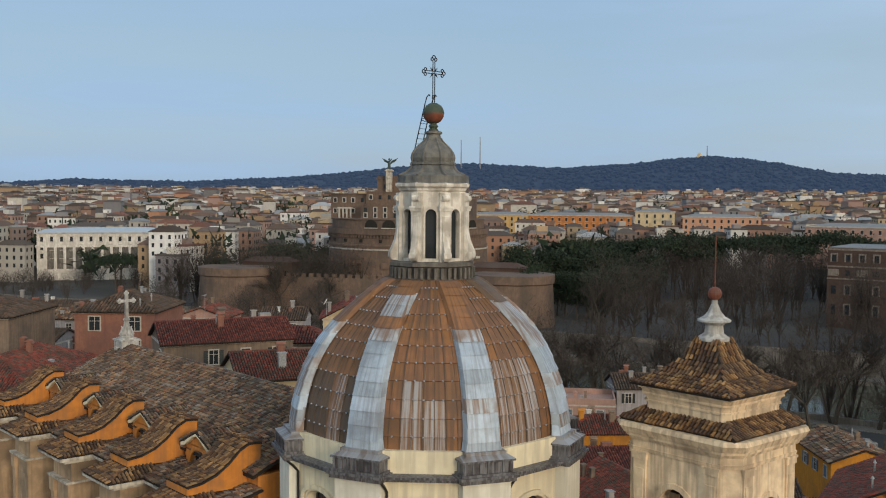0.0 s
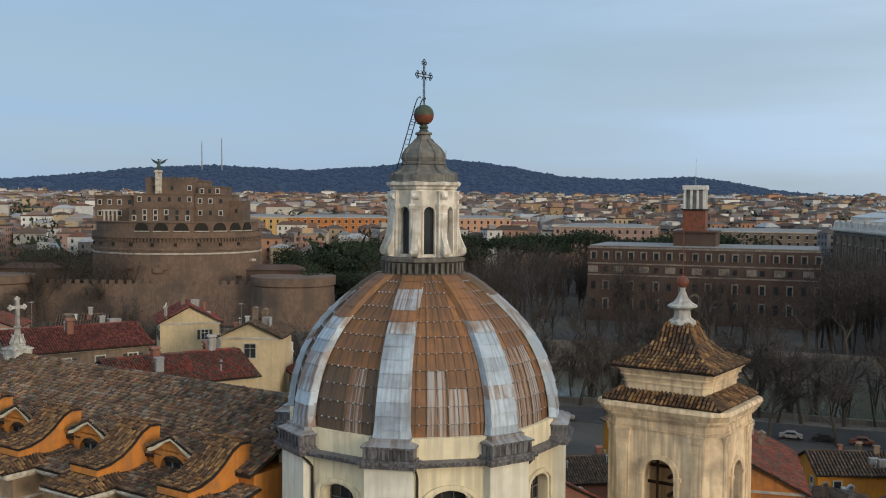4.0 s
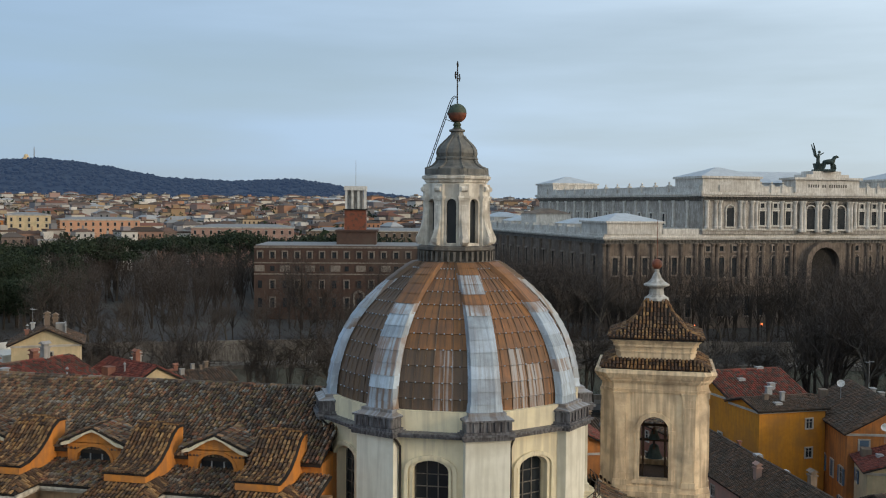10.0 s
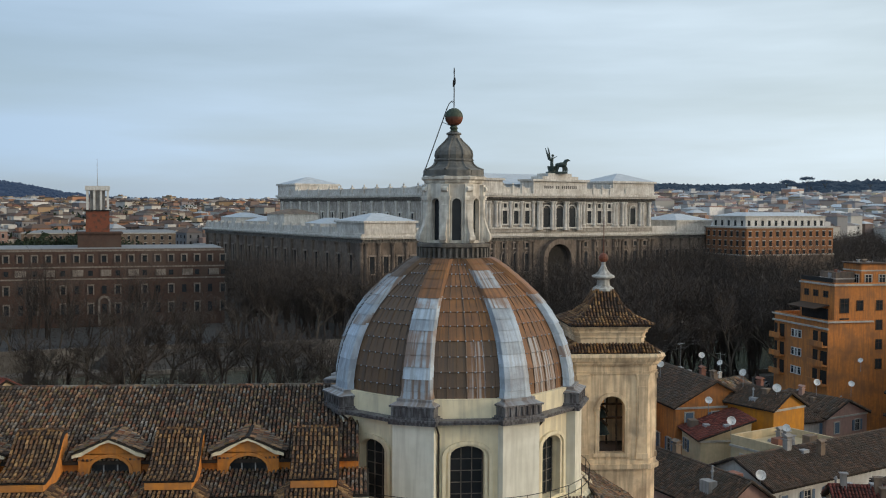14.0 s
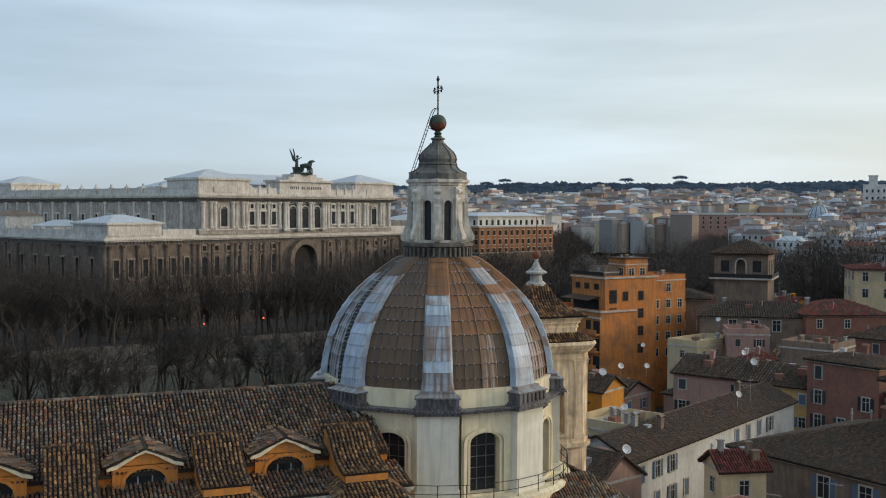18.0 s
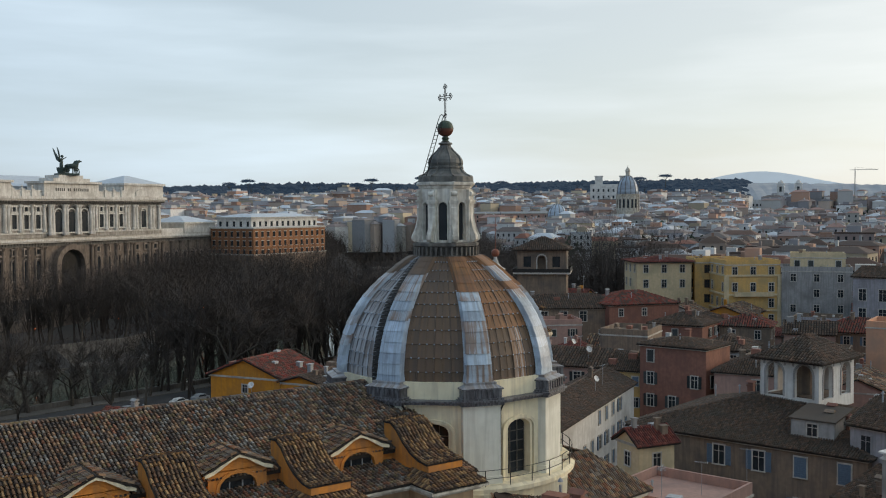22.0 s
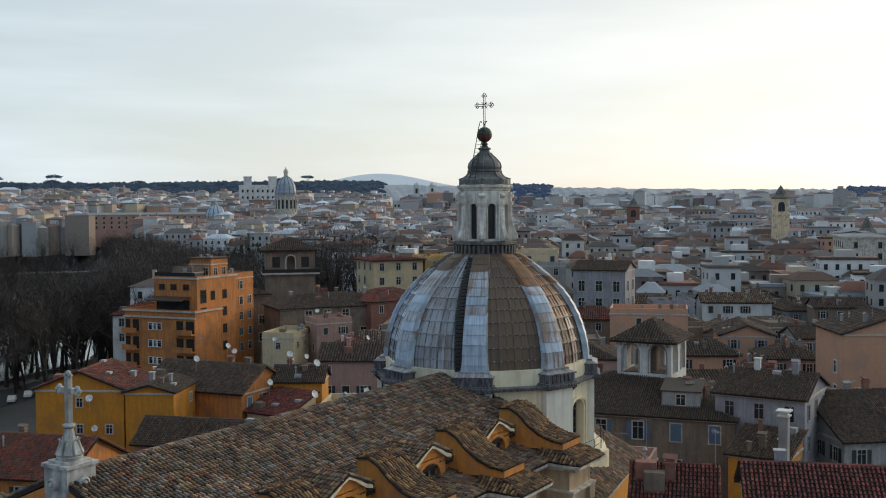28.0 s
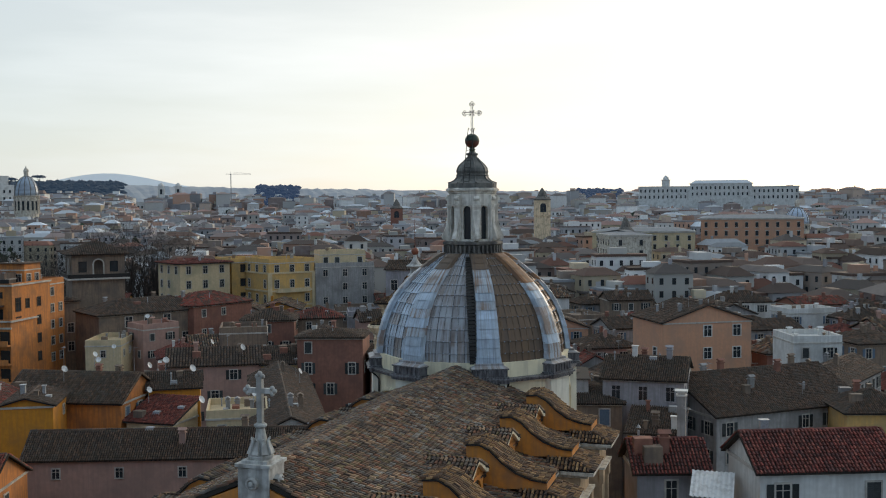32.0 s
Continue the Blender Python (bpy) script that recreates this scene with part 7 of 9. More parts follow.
# bronze chariot with four horses and a winged driver
qd.box(-2.6, 2.6, -3.2, 3.4, 56.2, 56.9)
for i in range(4):
    x = -2.1 + 1.4 * i
    qd.ball((x, -1.4, 59.3), 1.0, 7, squash=(0.55, 1.7, 0.8))
    qd.tube([(x, -2.6, 59.7), (x, -3.3, 61.0)], 0.5, 0.3, 6)
    qd.tube([(x, -3.2, 61.0), (x, -4.1, 60.6)], 0.32, 0.18, 6)
    for dy, fy in ((-2.5, -3.4), (-2.2, -2.4), (-0.2, 0.2), (0.0, 0.5)):
        qd.tube([(x, dy, 59.0), (x, (dy + fy) / 2 - 0.2, 58.0), (x, fy, 56.9)], 0.22, 0.12, 5)
qd.lathe([(1.2, 57), (1.5, 58.2), (1.6, 58.8)], 8, cy=1.8)
qd.tube([(0, 1.8, 57.4), (0, 1.8, 60.2), (0, 1.6, 61.8)], 0.7, 0.4, 7)
qd.ball((0, 1.5, 62.4), 0.5, 6)
qd.tube([(0, 1.5, 61.4), (0.3, 0.0, 62.2)], 0.25, 0.12, 5)
for s in (-1, 1):
    qd.prism([(s * 0.3, 2.0, 60.5), (s * 0.5, 2.4, 62.0), (s * 2.4, 3.6, 65.2), (s * 2.9, 3.2, 64.0), (s * 1.5, 2.6, 61.2)], [(s * 0.3, 2.3, 60.5), (s * 0.5, 2.7, 62.0), (s * 2.4, 3.8, 65.2), (s * 2.9, 3.4, 64.0), (s * 1.5, 2.9, 61.2)])
qg = thing("chariot_group", "green bronze chariot statue with horses on the palace", "statue", pose(71.1, 332.2, 0, 0, 0, 28))
# the group stands turned a little to its right
part("bronze", qd, "bronze", qg, m=Matrix.Translation((0, 0, -8.5)) @ Matrix.Rotation(radians(62), 4, "Z") @ Matrix.Diagonal((1.15, 1.15, 1.15, 1)))

# ---- round castle ----
CX, CY = -275.4, 220.8
cas = thing("round_castle", "round brick fortress with a palace and terraces on top", "castle", pose(CX, CY, 0))
dr = part("drum", Build().lathe([(33, -1), (32, 16), (31.6, 24.5), (31.9, 24.6), (31.9, 25.3), (31.5, 25.4), (31.4, 28.6), (32.2, 29.2), (32.2, 31.2), (31.2, 31.2), (31.2, 30.4)], 56), "castle", cas, smooth=False)
mc = Build()
for i in range(150):
    mc.at = turned(2.4 * i)
    mc.box(31.3, 32.1, -0.3, 0.3, 27.9, 29.0)
part("corbels", mc, "castle", dr, kind="stuff")
part("stone_band", Build().lathe([(31.85, 23.2), (31.95, 23.3), (31.95, 23.7), (31.8, 23.8)], 56, cap=False), "trim", dr)
up = part("upper_ring", Build().lathe([(30.4, 31.2), (30.4, 34.6), (30.9, 34.7), (30.9, 35.0)], 48), "castle", cas)
# palace on top, seen as stepped blocks
view = 34.0
BLOCKS = ((-28.5, -13.5, -12, 12, 34.5, 44.2, "palace_block", 4, (42.0, 37.8)), (-13.5, 10.5, -19, 14, 34.5, 40.0, "palace_block", 6, (38.4, 36.2)), (-12.6, 10, -15, 14, 40, 45.0, "palace_block", 6, (43.2,)), (-9.8, 10.2, -10, 12, 45, 50.2, "keep", 3, (47.5,)), (10.2, 21.8, -15, 8, 34.5, 44.8, "palace_block", 3, (42.6, 38.2)), (10.6, 19.5, -12, 6, 44.8, 47.8, "palace_block", 3, (46.4,)), (21.8, 27, -9, 5, 34.5, 42.4, "palace_block", 1, (39.0,)))
rw = random.Random(4)
for x0, x1, y0, y1, z0, z1, nm, n, rows_ in BLOCKS:
    blk = part(nm, Build().box(x0, x1, y0, y1, z0, z1), "castle", cas, m=turned(view))
    part("coping", Build().box(x0 - 0.3, x1 + 0.3, y0 - 0.3, y1 + 0.3, z1, z1 + 0.45), "castle", blk)
    for i in range(n):
        x = x0 + (x1 - x0) * (i + 0.5) / n
        for z in rows_:
            w_ = part("window", Build().box(x - 0.55, x + 0.55, y0 - 0.12, y0 + 0.1, z - 0.8, z + 0.8), "glass", blk)
            if rw.random() < 0.6:
                part("frame", Build().relief([x - 0.85, x - 0.55, x + 0.55, x + 0.85], [z - 1.0, z - 0.8, z + 0.8, z + 1.1], [[(y0 - 0.2, 0)] * 3, [(y0 - 0.2, 0), None, (y0 - 0.2, 0)], [(y0 - 0.2, 0)] * 3], y0 - 0.02), "trim", w_)
for i in range(12):
    part("merlon", Build().box(-9.8 + i * 1.7, -8.7 + i * 1.7, -10, -9.2, 50.6, 51.7), "castle", cas, m=turned(view))
for i in range(10):
    part("merlon", Build().box(-13.5 + i * 2.4, -12.1 + i * 2.4, -19, -18.4, 40.4, 41.2), "castle", cas, m=turned(view))
# gallery of the ring: dark panels paint in shade of its wide low arches
for i in range(7):
    a = view + 6 + 13.5 * (i - 1.2)
    ga = part("gallery_arch", Build().arch_trim(0.02, 31.9, 32.3, -30.75, -30.2, 2.5, rise=0.02), "dark", cas, m=turned(a))
    part("sill", Build().box(-2.8, 2.8, -30.95, -30.3, 31.5, 31.8), "trim", ga)
lo = Build()
lo.at = Matrix.Translation((-22.5, -12.4, 0))
for i in range(4):
    lo.box(-2.6 + 1.6 * i, -2.0 + 1.6 * i, -0.4, 0.1, 35.0, 38.6)
lo.box(-3.2, 3.2, -0.5, 0.1, 38.6, 39.2).box(-3.2, 3.2, -0.5, 0.1, 34.4, 35.0)
part("loggia", lo, "trim", cas, m=turned(view))
# patched masonry and string courses on the drum
rp = random.Random(12)
for i in range(26):
    a, z, w_ = view + rp.uniform(-75, 75), rp.uniform(2, 20), rp.uniform(1.5, 4.5)
    part("masonry_patch", Build().box(-w_ / 2, w_ / 2, -32.75, -31.6, z, z + rp.uniform(0.8, 2.2)), rp.choice(["castle", "stone", "brick"]), dr, m=turned(a))
for i in range(9):
    a = view - 62 + 15 * i
    part("small_window", Build().box(-0.5, 0.5, -32.0, -31.0, 26.2, 27.4), "dark", dr, m=turned(a))
an = thing("castle_angel", "bronze winged statue on a stone pedestal", "statue", pose(CX, CY, 0, 0, 0, view))
ab = Build().box(-5.4, -3.4, -12.6, -10.6, 44, 54.2).box(-5.8, -3.0, -13.0, -10.2, 53.4, 53.9)
part("pedestal", ab, "stone", an)
ag = Build()
ag.at = Matrix.Translation((5.7, -3.4, 0))
ag.tube([(-10.1, -8.1, 54.2), (-10.1, -8.1, 56.6), (-10.1, -8.2, 57.6)], 0.7, 0.35, 7)
ag.ball((-10.1, -8.2, 58.1), 0.42, 6)
ag.tube([(-9.8, -8.2, 57.2), (-8.9, -8.6, 58.3)], 0.22, 0.1, 5)
for s in (-1, 1):
    ag.prism([(-10.1 + s * 0.3, -7.7, 56.2), (-10.1 + s * 0.6, -7.7, 57.4), (-10.1 + s * 3.2, -7.2, 58.6), (-10.1 + s * 2.2, -7.4, 57.2)], [(-10.1 + s * 0.3, -7.5, 56.2), (-10.1 + s * 0.6, -7.5, 57.4), (-10.1 + s * 3.2, -7.0, 58.6), (-10.1 + s * 2.2, -7.2, 57.2)])
part("figure", ag, "bronze", an)
# outer walls and corner bastions
ow = thing("castle_walls", "low brick outer walls with round corner bastions", "fortification", pose(CX, CY, 0, 0, 0, view))
for x in (-52, 52):
    part("bastion", Build().lathe([(15, -1), (14, 14), (14.6, 14.4), (14.6, 17.2), (13.6, 17.2)], 28, cx=x, cy=-46), "castle", ow)
part("curtain_wall", Build().box(-40, 40, -45.5, -43.5, -1, 13.8), "castle", ow)
for i in range(26):
    x = -39 + 3.0 * i
    part("merlon", Build().box(x, x + 1.7, -45.5, -44.9, 13.8, 15.2), "castle", ow)
for x in (-44, 44):
    part("guard_house", Build().box(x - 10, x + 10, -38, -30, -1, 18.5).prism([(x - 10.6, -38.6, 18.5), (x + 10.6, -38.6, 18.5), (x + 10.6, -29.4, 18.5), (x - 10.6, -29.4, 18.5)], [(x - 7, -34, 20.3), (x + 7, -34, 20.3), (x + 7, -33.9, 20.3), (x - 7, -33.9, 20.3)]), "brick", ow)
    for i in range(6):
        part("guard_window", Build().box(x - 8.8 + 3.2 * i, x - 7.6 + 3.2 * i, -38.12, -37.9, 13.2, 15.2), "glass", ow)

# ---- brick institute with its tower ----
ins = thing("brick_institute", "brown brick institute with pale bands and square tower", "building", pose(-97, 303, 0, 0, 0, 14))
part("body", Build().box(-39, 42, 0, 34, -1, 27.2), "brick", ins)
part("pale_band", Build().box(-39.15, 42.15, -0.15, 34.1, 26.4, 27.0), "drab_stone", ins)
part("pale_band", Build().box(-39.15, 42.15, -0.15, 34.1, 20.6, 21.1), "drab_stone", ins)
part("pale_band", Build().box(-39.15, 42.15, -0.15, 34.1, 16.4, 16.9), "drab_stone", ins)
part("flat_roof", Build().box(-38.5, 41.5, 0.5, 33.5, 27.2, 27.5), "far_roof", ins)
part("portal", Build().arch_trim(1.4, 0, 8.5, -0.5, 0, 0.8), "drab_stone", ins)
for i in range(9):
    x = -37 + 9.4 * i
    part("attic_panel", Build().box(x - 1.8, x + 1.8, -0.35, 0, 17.6, 19.9), "drab_stone", ins)
for z, h in ((23.8, 2.2), (18.7, 1.8), (12.8, 2.8), (6, 3.4)):
    for i in range(18):
        x = -36.8 + 4.6 * i
        wo = part("window", Build().box(x - 0.75, x + 0.75, -0.28, -0.05, z - h / 2, z + h / 2), "glass", ins)
        if z < 15 and i % 2 == 1 or z > 20:
            part("window_surround", Build().box(x - 1.2, x - 0.75, -0.4, -0.05, z - h / 2 - 0.3, z + h / 2 + 0.3).box(x + 0.75, x + 1.2, -0.4, -0.05, z - h / 2 - 0.3, z + h / 2 + 0.3).box(x - 1.2, x + 1.2, -0.45, -0.05, z + h / 2, z + h / 2 + 0.5), "drab_stone", wo)
part("attic", Build().box(-9, 6, 8, 24, 27.2, 32.4).box(-9.6, 6.6, 7.4, 24.6, 32.4, 33.0), "brick", ins)
tw = part("tower", Build().box(-6.2, 2.0, 11, 19.2, 33.0, 40.6), "copper_red", ins, "red brick tower with a pale open top")
part("balcony", Build().box(-6.8, 2.6, 10.4, 19.8, 40.6, 41.1), "iron", tw)
for x, y in ((-6, 11.2), (-3.6, 11.2), (-1.3, 11.2), (1.1, 11.2), (-6, 18.3), (1.1, 18.3), (-6, 14.6), (1.1, 14.6)):
    part("tower_pier", Build().box(x, x + 0.8, y, y + 0.8, 41.1, 48.2), "white", tw)
part("tower_top", Build().box(-6.4, 2.2, 10.8, 19.4, 48.2, 49.8), "white", tw)
part("tower_core", Build().box(-4.8, 0.6, 12.4, 17.8, 41.1, 48.2), "grey", tw)
part("flagpole", Build().tube([(-2.1, 15.1, 49.8), (-2.1, 15.1, 60)], 0.12, 0.05, 5), "silver", tw)

# ---- big blocks of the far bank, set one by one ----
def block(label, x, y, w, d, rot, z, wall, roof="far_roof", storeys=5, gap=4.2, z0=0.0, rise=1.5, name="building"):
    t = thing(name, label, "building", pose(x, y, z0, 0, 0, rot), "large buildings")
    TAKEN.append((x, y, max(w, d) * 0.6))
    part("wall", Build().box(-w / 2, w / 2, -d / 2, d / 2, -2, z), wall, t)
    part("cornice", Build().box(-w / 2 - 0.5, w / 2 + 0.5, -d / 2 - 0.5, d / 2 + 0.5, z, z + 0.7), "trim", t)
    part("roof", Build().prism([(-w / 2, -d / 2, z + 0.7), (w / 2, -d / 2, z + 0.7), (w / 2, d / 2, z + 0.7), (-w / 2, d / 2, z + 0.7)], [(-w / 2 + d / 3, -d / 6, z + 0.7 + rise), (w / 2 - d / 3, -d / 6, z + 0.7 + rise), (w / 2 - d / 3, d / 6, z + 0.7 + rise), (-w / 2 + d / 3, d / 6, z + 0.7 + rise)]), roof, t)
    key = ("block", round(gap, 1))
    if key not in WINDOWS:
        WINDOWS[key] = Build().box(-0.65, 0.65, -0.12, 0.05, -1.1, 1.1, 1).box(-0.95, 0.95, -0.2, 0.02, 1.1, 1.4, 0).box(-0.95, 0.95, -0.25, 0.02, -1.35, -1.1, 0).mesh("window", ["trim", "glass"])
    for face, length, off in ((0, w, d / 2), (270, d, w / 2)):
        n = int(length / gap)
        for fl in range(min(storeys, 3)):
            for i in range(n):
                s = (i - (n - 1) / 2) * length / n
                link("window", WINDOWS[key], t, turned(face) @ Matrix.Translation((s, -off, z - 2.4 - 4.0 * fl)))
    return t


office_w = block("white stone office palace with a long dark colonnade", -452, 172, 66, 50, 66, 24.5, "white_stone", "slate", storeys=4, gap=4.2)
for face, length, off in ((0, 66, 25), (270, 50, 33)):
    # dark sheet on the wall paints in the shade behind the columns
    part("colonnade_shade", Build().box(-length / 2 + 4, length / 2 - 4, -off - 0.25, -off, 8, 18.2), "dark_stone", office_w, m=turned(face))
    for i in range(int(length / 4.2) - 1):
        x = -length / 2 + 4 + 4.2 * i
        part("column", Build().box(x - 0.6, x + 0.6, -off - 0.9, -off - 0.25, 8, 18.2), "white_stone", office_w, m=turned(face))
    part("attic_band", Build().box(-length / 2 - 0.3, length / 2 + 0.3, -off - 0.6, -off, 18.2, 19.2), "white_stone", office_w, m=turned(face))
block("white stone palace by the river", -470, 70, 50, 40, 66, 22, "white_stone", storeys=4, gap=5.4)
block("long orange apartment row of regular windows", -428, 498, 70, 24, 38, 31, "orange", storeys=4, gap=4.4)
block("yellow apartment house with brown roof", -470, 462, 40, 24, 38, 31, "yellow", storeys=4, gap=4.4)
block("cream apartment house with arches", -388, 528, 26, 24, 38, 34, "pale_yellow", storeys=4, gap=4.6)
block("orange apartment house with flat roof", -352, 552, 50, 24, 38, 31, "peach", storeys=4, gap=4.4)
block("grey-brown barracks with many windows", -235, 520, 60, 30, 20, 28, "pink", storeys=4, gap=4.6)
block("long brown block beyond the trees", -160, 560, 90, 26, 12, 26, "brown", storeys=4, gap=4.6)
office = block("orange brick office block with regular windows", 172, 366, 48, 26, 20, 34.5, "burnt", "slate", storeys=4, gap=3.6, rise=0.4)
part("ground_storey", Build().box(-24.3, 24.3, -13.3, 13.3, -2, 23.0), "brown", office)
part("string_course", Build().box(-24.5, 24.5, -13.5, 13.5, 23.0, 23.5), "trim", office)
block("pale attic storey on the office block", 172, 367, 44, 21, 20, 3.6, "white_stone", "slate", storeys=1, gap=3.6, z0=35.4)
block("low glass and travertine museum", 420, 520, 60, 30, 50, 14, "grey", "slate", storeys=1, gap=5)
block("long tan palace with a brown roof", 560, 660, 130, 24, -35, 25, "pink", storeys=3, gap=6, z0=13)
block("long white building with a pale roof", 470, 435, 40, 14, -52, 30, "white", "slate", storeys=2, gap=4)
block("cream palace with a small tower", 402, 30, 46, 24, -84, 30.5, "pale_yellow", storeys=4, gap=5)
block("orange palace with an open gallery", 428, -18, 46, 24, -88, 36, "peach", storeys=4, gap=4.4)
block("pale stone church front with cornice", 330, 30, 16, 30, -72, 31, "stone", storeys=2, gap=6)

# ---- far domes and towers ----
def dome_church(label, x, y, r, z0, zd, ztop, mat_d="lead"):
    t = thing("church_dome", label, "dome", pose(x, y, 0))
    part("nave", Build().box(-r * 2.2, r * 2.2, -r * 1.5, r * 1.5, -2, z0 - 5), "grey", t, m=turned(35))
    part("drum", Build().lathe([(r, z0 - 2), (r, zd - 0.8), (r * 1.1, zd - 0.5), (r * 1.1, zd)], 20), "stone", t)
    for i in range(16):
        m = turned(22.5 * i)
        part("window", Build().box(-r * 0.09, r * 0.09, -r - 0.15, -r + 0.1, z0 + (zd - z0) * 0.2, zd - (zd - z0) * 0.3), "glass", t, m=m)
        part("column", Build().box(r * 0.13, r * 0.24, -r - 0.5, -r + 0.1, z0, zd - 0.8), "stone", t, m=m)
    h = ztop - zd
    rows = [(r * math.cos(a), zd + h * 0.66 * math.sin(a)) for a in [math.pi / 2 * i / 8 * 0.9 for i in range(9)]]
    part("shell", Build().lathe(rows, 24), mat_d, t, smooth=True)
    for i in range(12):
        part("rib", Build().tube([(rr * math.cos(math.pi * i / 6) * 1.01, rr * math.sin(math.pi * i / 6) * 1.01, z) for rr, z in rows], r * 0.035, n=4), "cupola", t)
    part("lantern", Build().lathe([(r * 0.2, zd + h * 0.62), (r * 0.2, zd + h * 0.8), (r * 0.26, zd + h * 0.81), (r * 0.16, zd + h * 0.9), (r * 0.04, zd + h * 0.95), (r * 0.03, ztop)], 10), "stone", t)


dome_church("large grey ribbed church dome on a columned drum", 563, 509, 8.6, 40, 54, 76.5)
dome_church("small pale church dome among roofs", 520, 545, 8, 30, 36, 52)
dome_church("small grey dome among the roofs", 470, -40, 6, 30, 33, 46)
vm = thing("hill_villa", "white villa with twin turrets on the hill", "villa", pose(745, 703, 0, 0, 0, -45))
part("body", Build().box(-22, 22, -8, 8, 30, 68), "white", vm)
for s in (-1, 1):
    part("turret", Build().box(s * 13 - 4, s * 13 + 4, -5, 5, 68, 76).box(s * 13 - 4.6, s * 13 + 4.6, -5.6, 5.6, 76, 77), "white", vm)
for z in (46, 53, 60):
    for i in range(8):
        part("window", Build().box(-19.4 + 5.2 * i, -17.6 + 5.2 * i, -8.25, -7.9, z, z + 3), "glass", vm)
tm = thing("twin_tower_church", "white church with two bell towers on the hill", "church", pose(1010, 668, 0, 0, 0, -58))
part("front", Build().box(-14, 14, -6, 30, 30, 58), "white", tm)
for s in (-1, 1):
    b = Build().box(s * 10 - 4, s * 10 + 4, -6, 2, 58, 70).box(s * 10 - 4.5, s * 10 + 4.5, -6.5, 2.5, 70, 71).lathe([(3.4, 71), (2.8, 73), (0.4, 75)], 10, cx=s * 10, cy=-2)
    part("bell_tower", b, "white", tm)
    part("opening", Build().box(s * 10 - 1.4, s * 10 + 1.4, -6.2, -5.9, 61, 67), "glass", tm)
part("convent", Build().box(-62, -16, 0, 16, 30, 52), "white", tm)
for i in range(10):
    part("window", Build().box(-60 + 4.4 * i, -58 + 4.4 * i, -0.25, 0.1, 44, 47), "glass", tm)
for lab, x, y, w_, h_, m_ in (("tan church bell tower with an arched opening", 430, 84, 7.5, 50, "travertine"), ("slender white bell tower", 352, 32, 6, 36, "white"), ("brick bell tower among roofs", 560, 210, 8, 46, "redwall")):
    t = thing("distant_bell_tower", lab, "tower", pose(x, y, 0, 0, 0, -70))
    part("shaft", Build().box(-w_ / 2, w_ / 2, -w_ / 2, w_ / 2, -1, h_ - 4).box(-w_ / 2 - 0.4, w_ / 2 + 0.4, -w_ / 2 - 0.4, w_ / 2 + 0.4, h_ - 12, h_ - 11.4), m_, t)
    part("cap", Build().lathe([(w_ * 0.6, h_ - 4), (w_ * 0.62, h_ - 3.5), (w_ * 0.35, h_ - 2), (w_ * 0.25, h_), (0.1, h_ + 2.5)], 8, math.pi / 8), "dark_stone", t)
    part("opening", Build().arch_trim(0.02, h_ - 10, h_ - 7, -w_ / 2 - 0.15, -w_ / 2 + 0.1, w_ * 0.2), "glass", t)
qr = thing("hill_palace", "long pale palace on the hill with a tower", "palace", pose(1128, 26, -4.5, 0, 0, -86))
for x0, x1, z in ((-88, -30, 68), (-30, 38, 71), (38, 88, 67)):
    part("wing", Build().box(x0, x1, -9, 12, 20, z).box(x0 - 0.8, x1 + 0.8, -9.8, 12.8, z, z + 1), "white", qr)
    for i in range(int((x1 - x0) / 5)):
        for zz in (z - 6, z - 13):
            part("window", Build().box(x0 + 1.8 + 5 * i, x0 + 3.4 + 5 * i, -9.3, -8.8, zz, zz + 3.4), "glass", qr)
part("roof", Build().prism([(-30, -9, 72), (38, -9, 72), (38, 12, 72), (-30, 12, 72)], [(-24, 1, 75.5), (32, 1, 75.5), (32, 3, 75.5), (-24, 3, 75.5)]), "slate", qr)
part("tower", Build().box(-62, -53, -4, 6, 68, 76).box(-62.6, -52.4, -4.6, 6.6, 76, 76.8).lathe([(3.6, 76.8), (3.2, 79), (0.8, 81.5)], 8, cx=-57.5, cy=1), "white", qr)
cn = thing("tower_crane", "thin distant tower crane above roofs", "crane", pose(1012, 585, 0, 0, 0, -60))
part("mast", Build().box(-0.5, 0.5, -0.3, 0.3, 20, 84), "grey", cn)
part("jib", Build().box(-6, 24, -0.25, 0.25, 84, 84.5).tube([(0, 0, 84), (0, 0, 87)], 0.3, n=4).tube([(0, 0, 87), (22, 0, 84.6)], 0.1, n=3), "grey", cn)
# bridge upriver
br = thing("river_bridge", "pale stone arch bridge over the river", "bridge", pose(392, 512, 0, 0, 0, 145))
for i in range(4):
    b = Build()
    b.arch_panel(14.5, 12, -9, 1.2, -9, -7.5, -7, 7, rise=7.0, n=10)
    part("arch", b, "embank", br, m=Matrix.Translation((-43.5 + 29 * i, 0, 0)))
part("deck", Build().box(-60, 60, -7.6, 7.6, 1.2, 2.0), "embank", br)

# ---- far town ----
frng = np.random.default_rng(17)


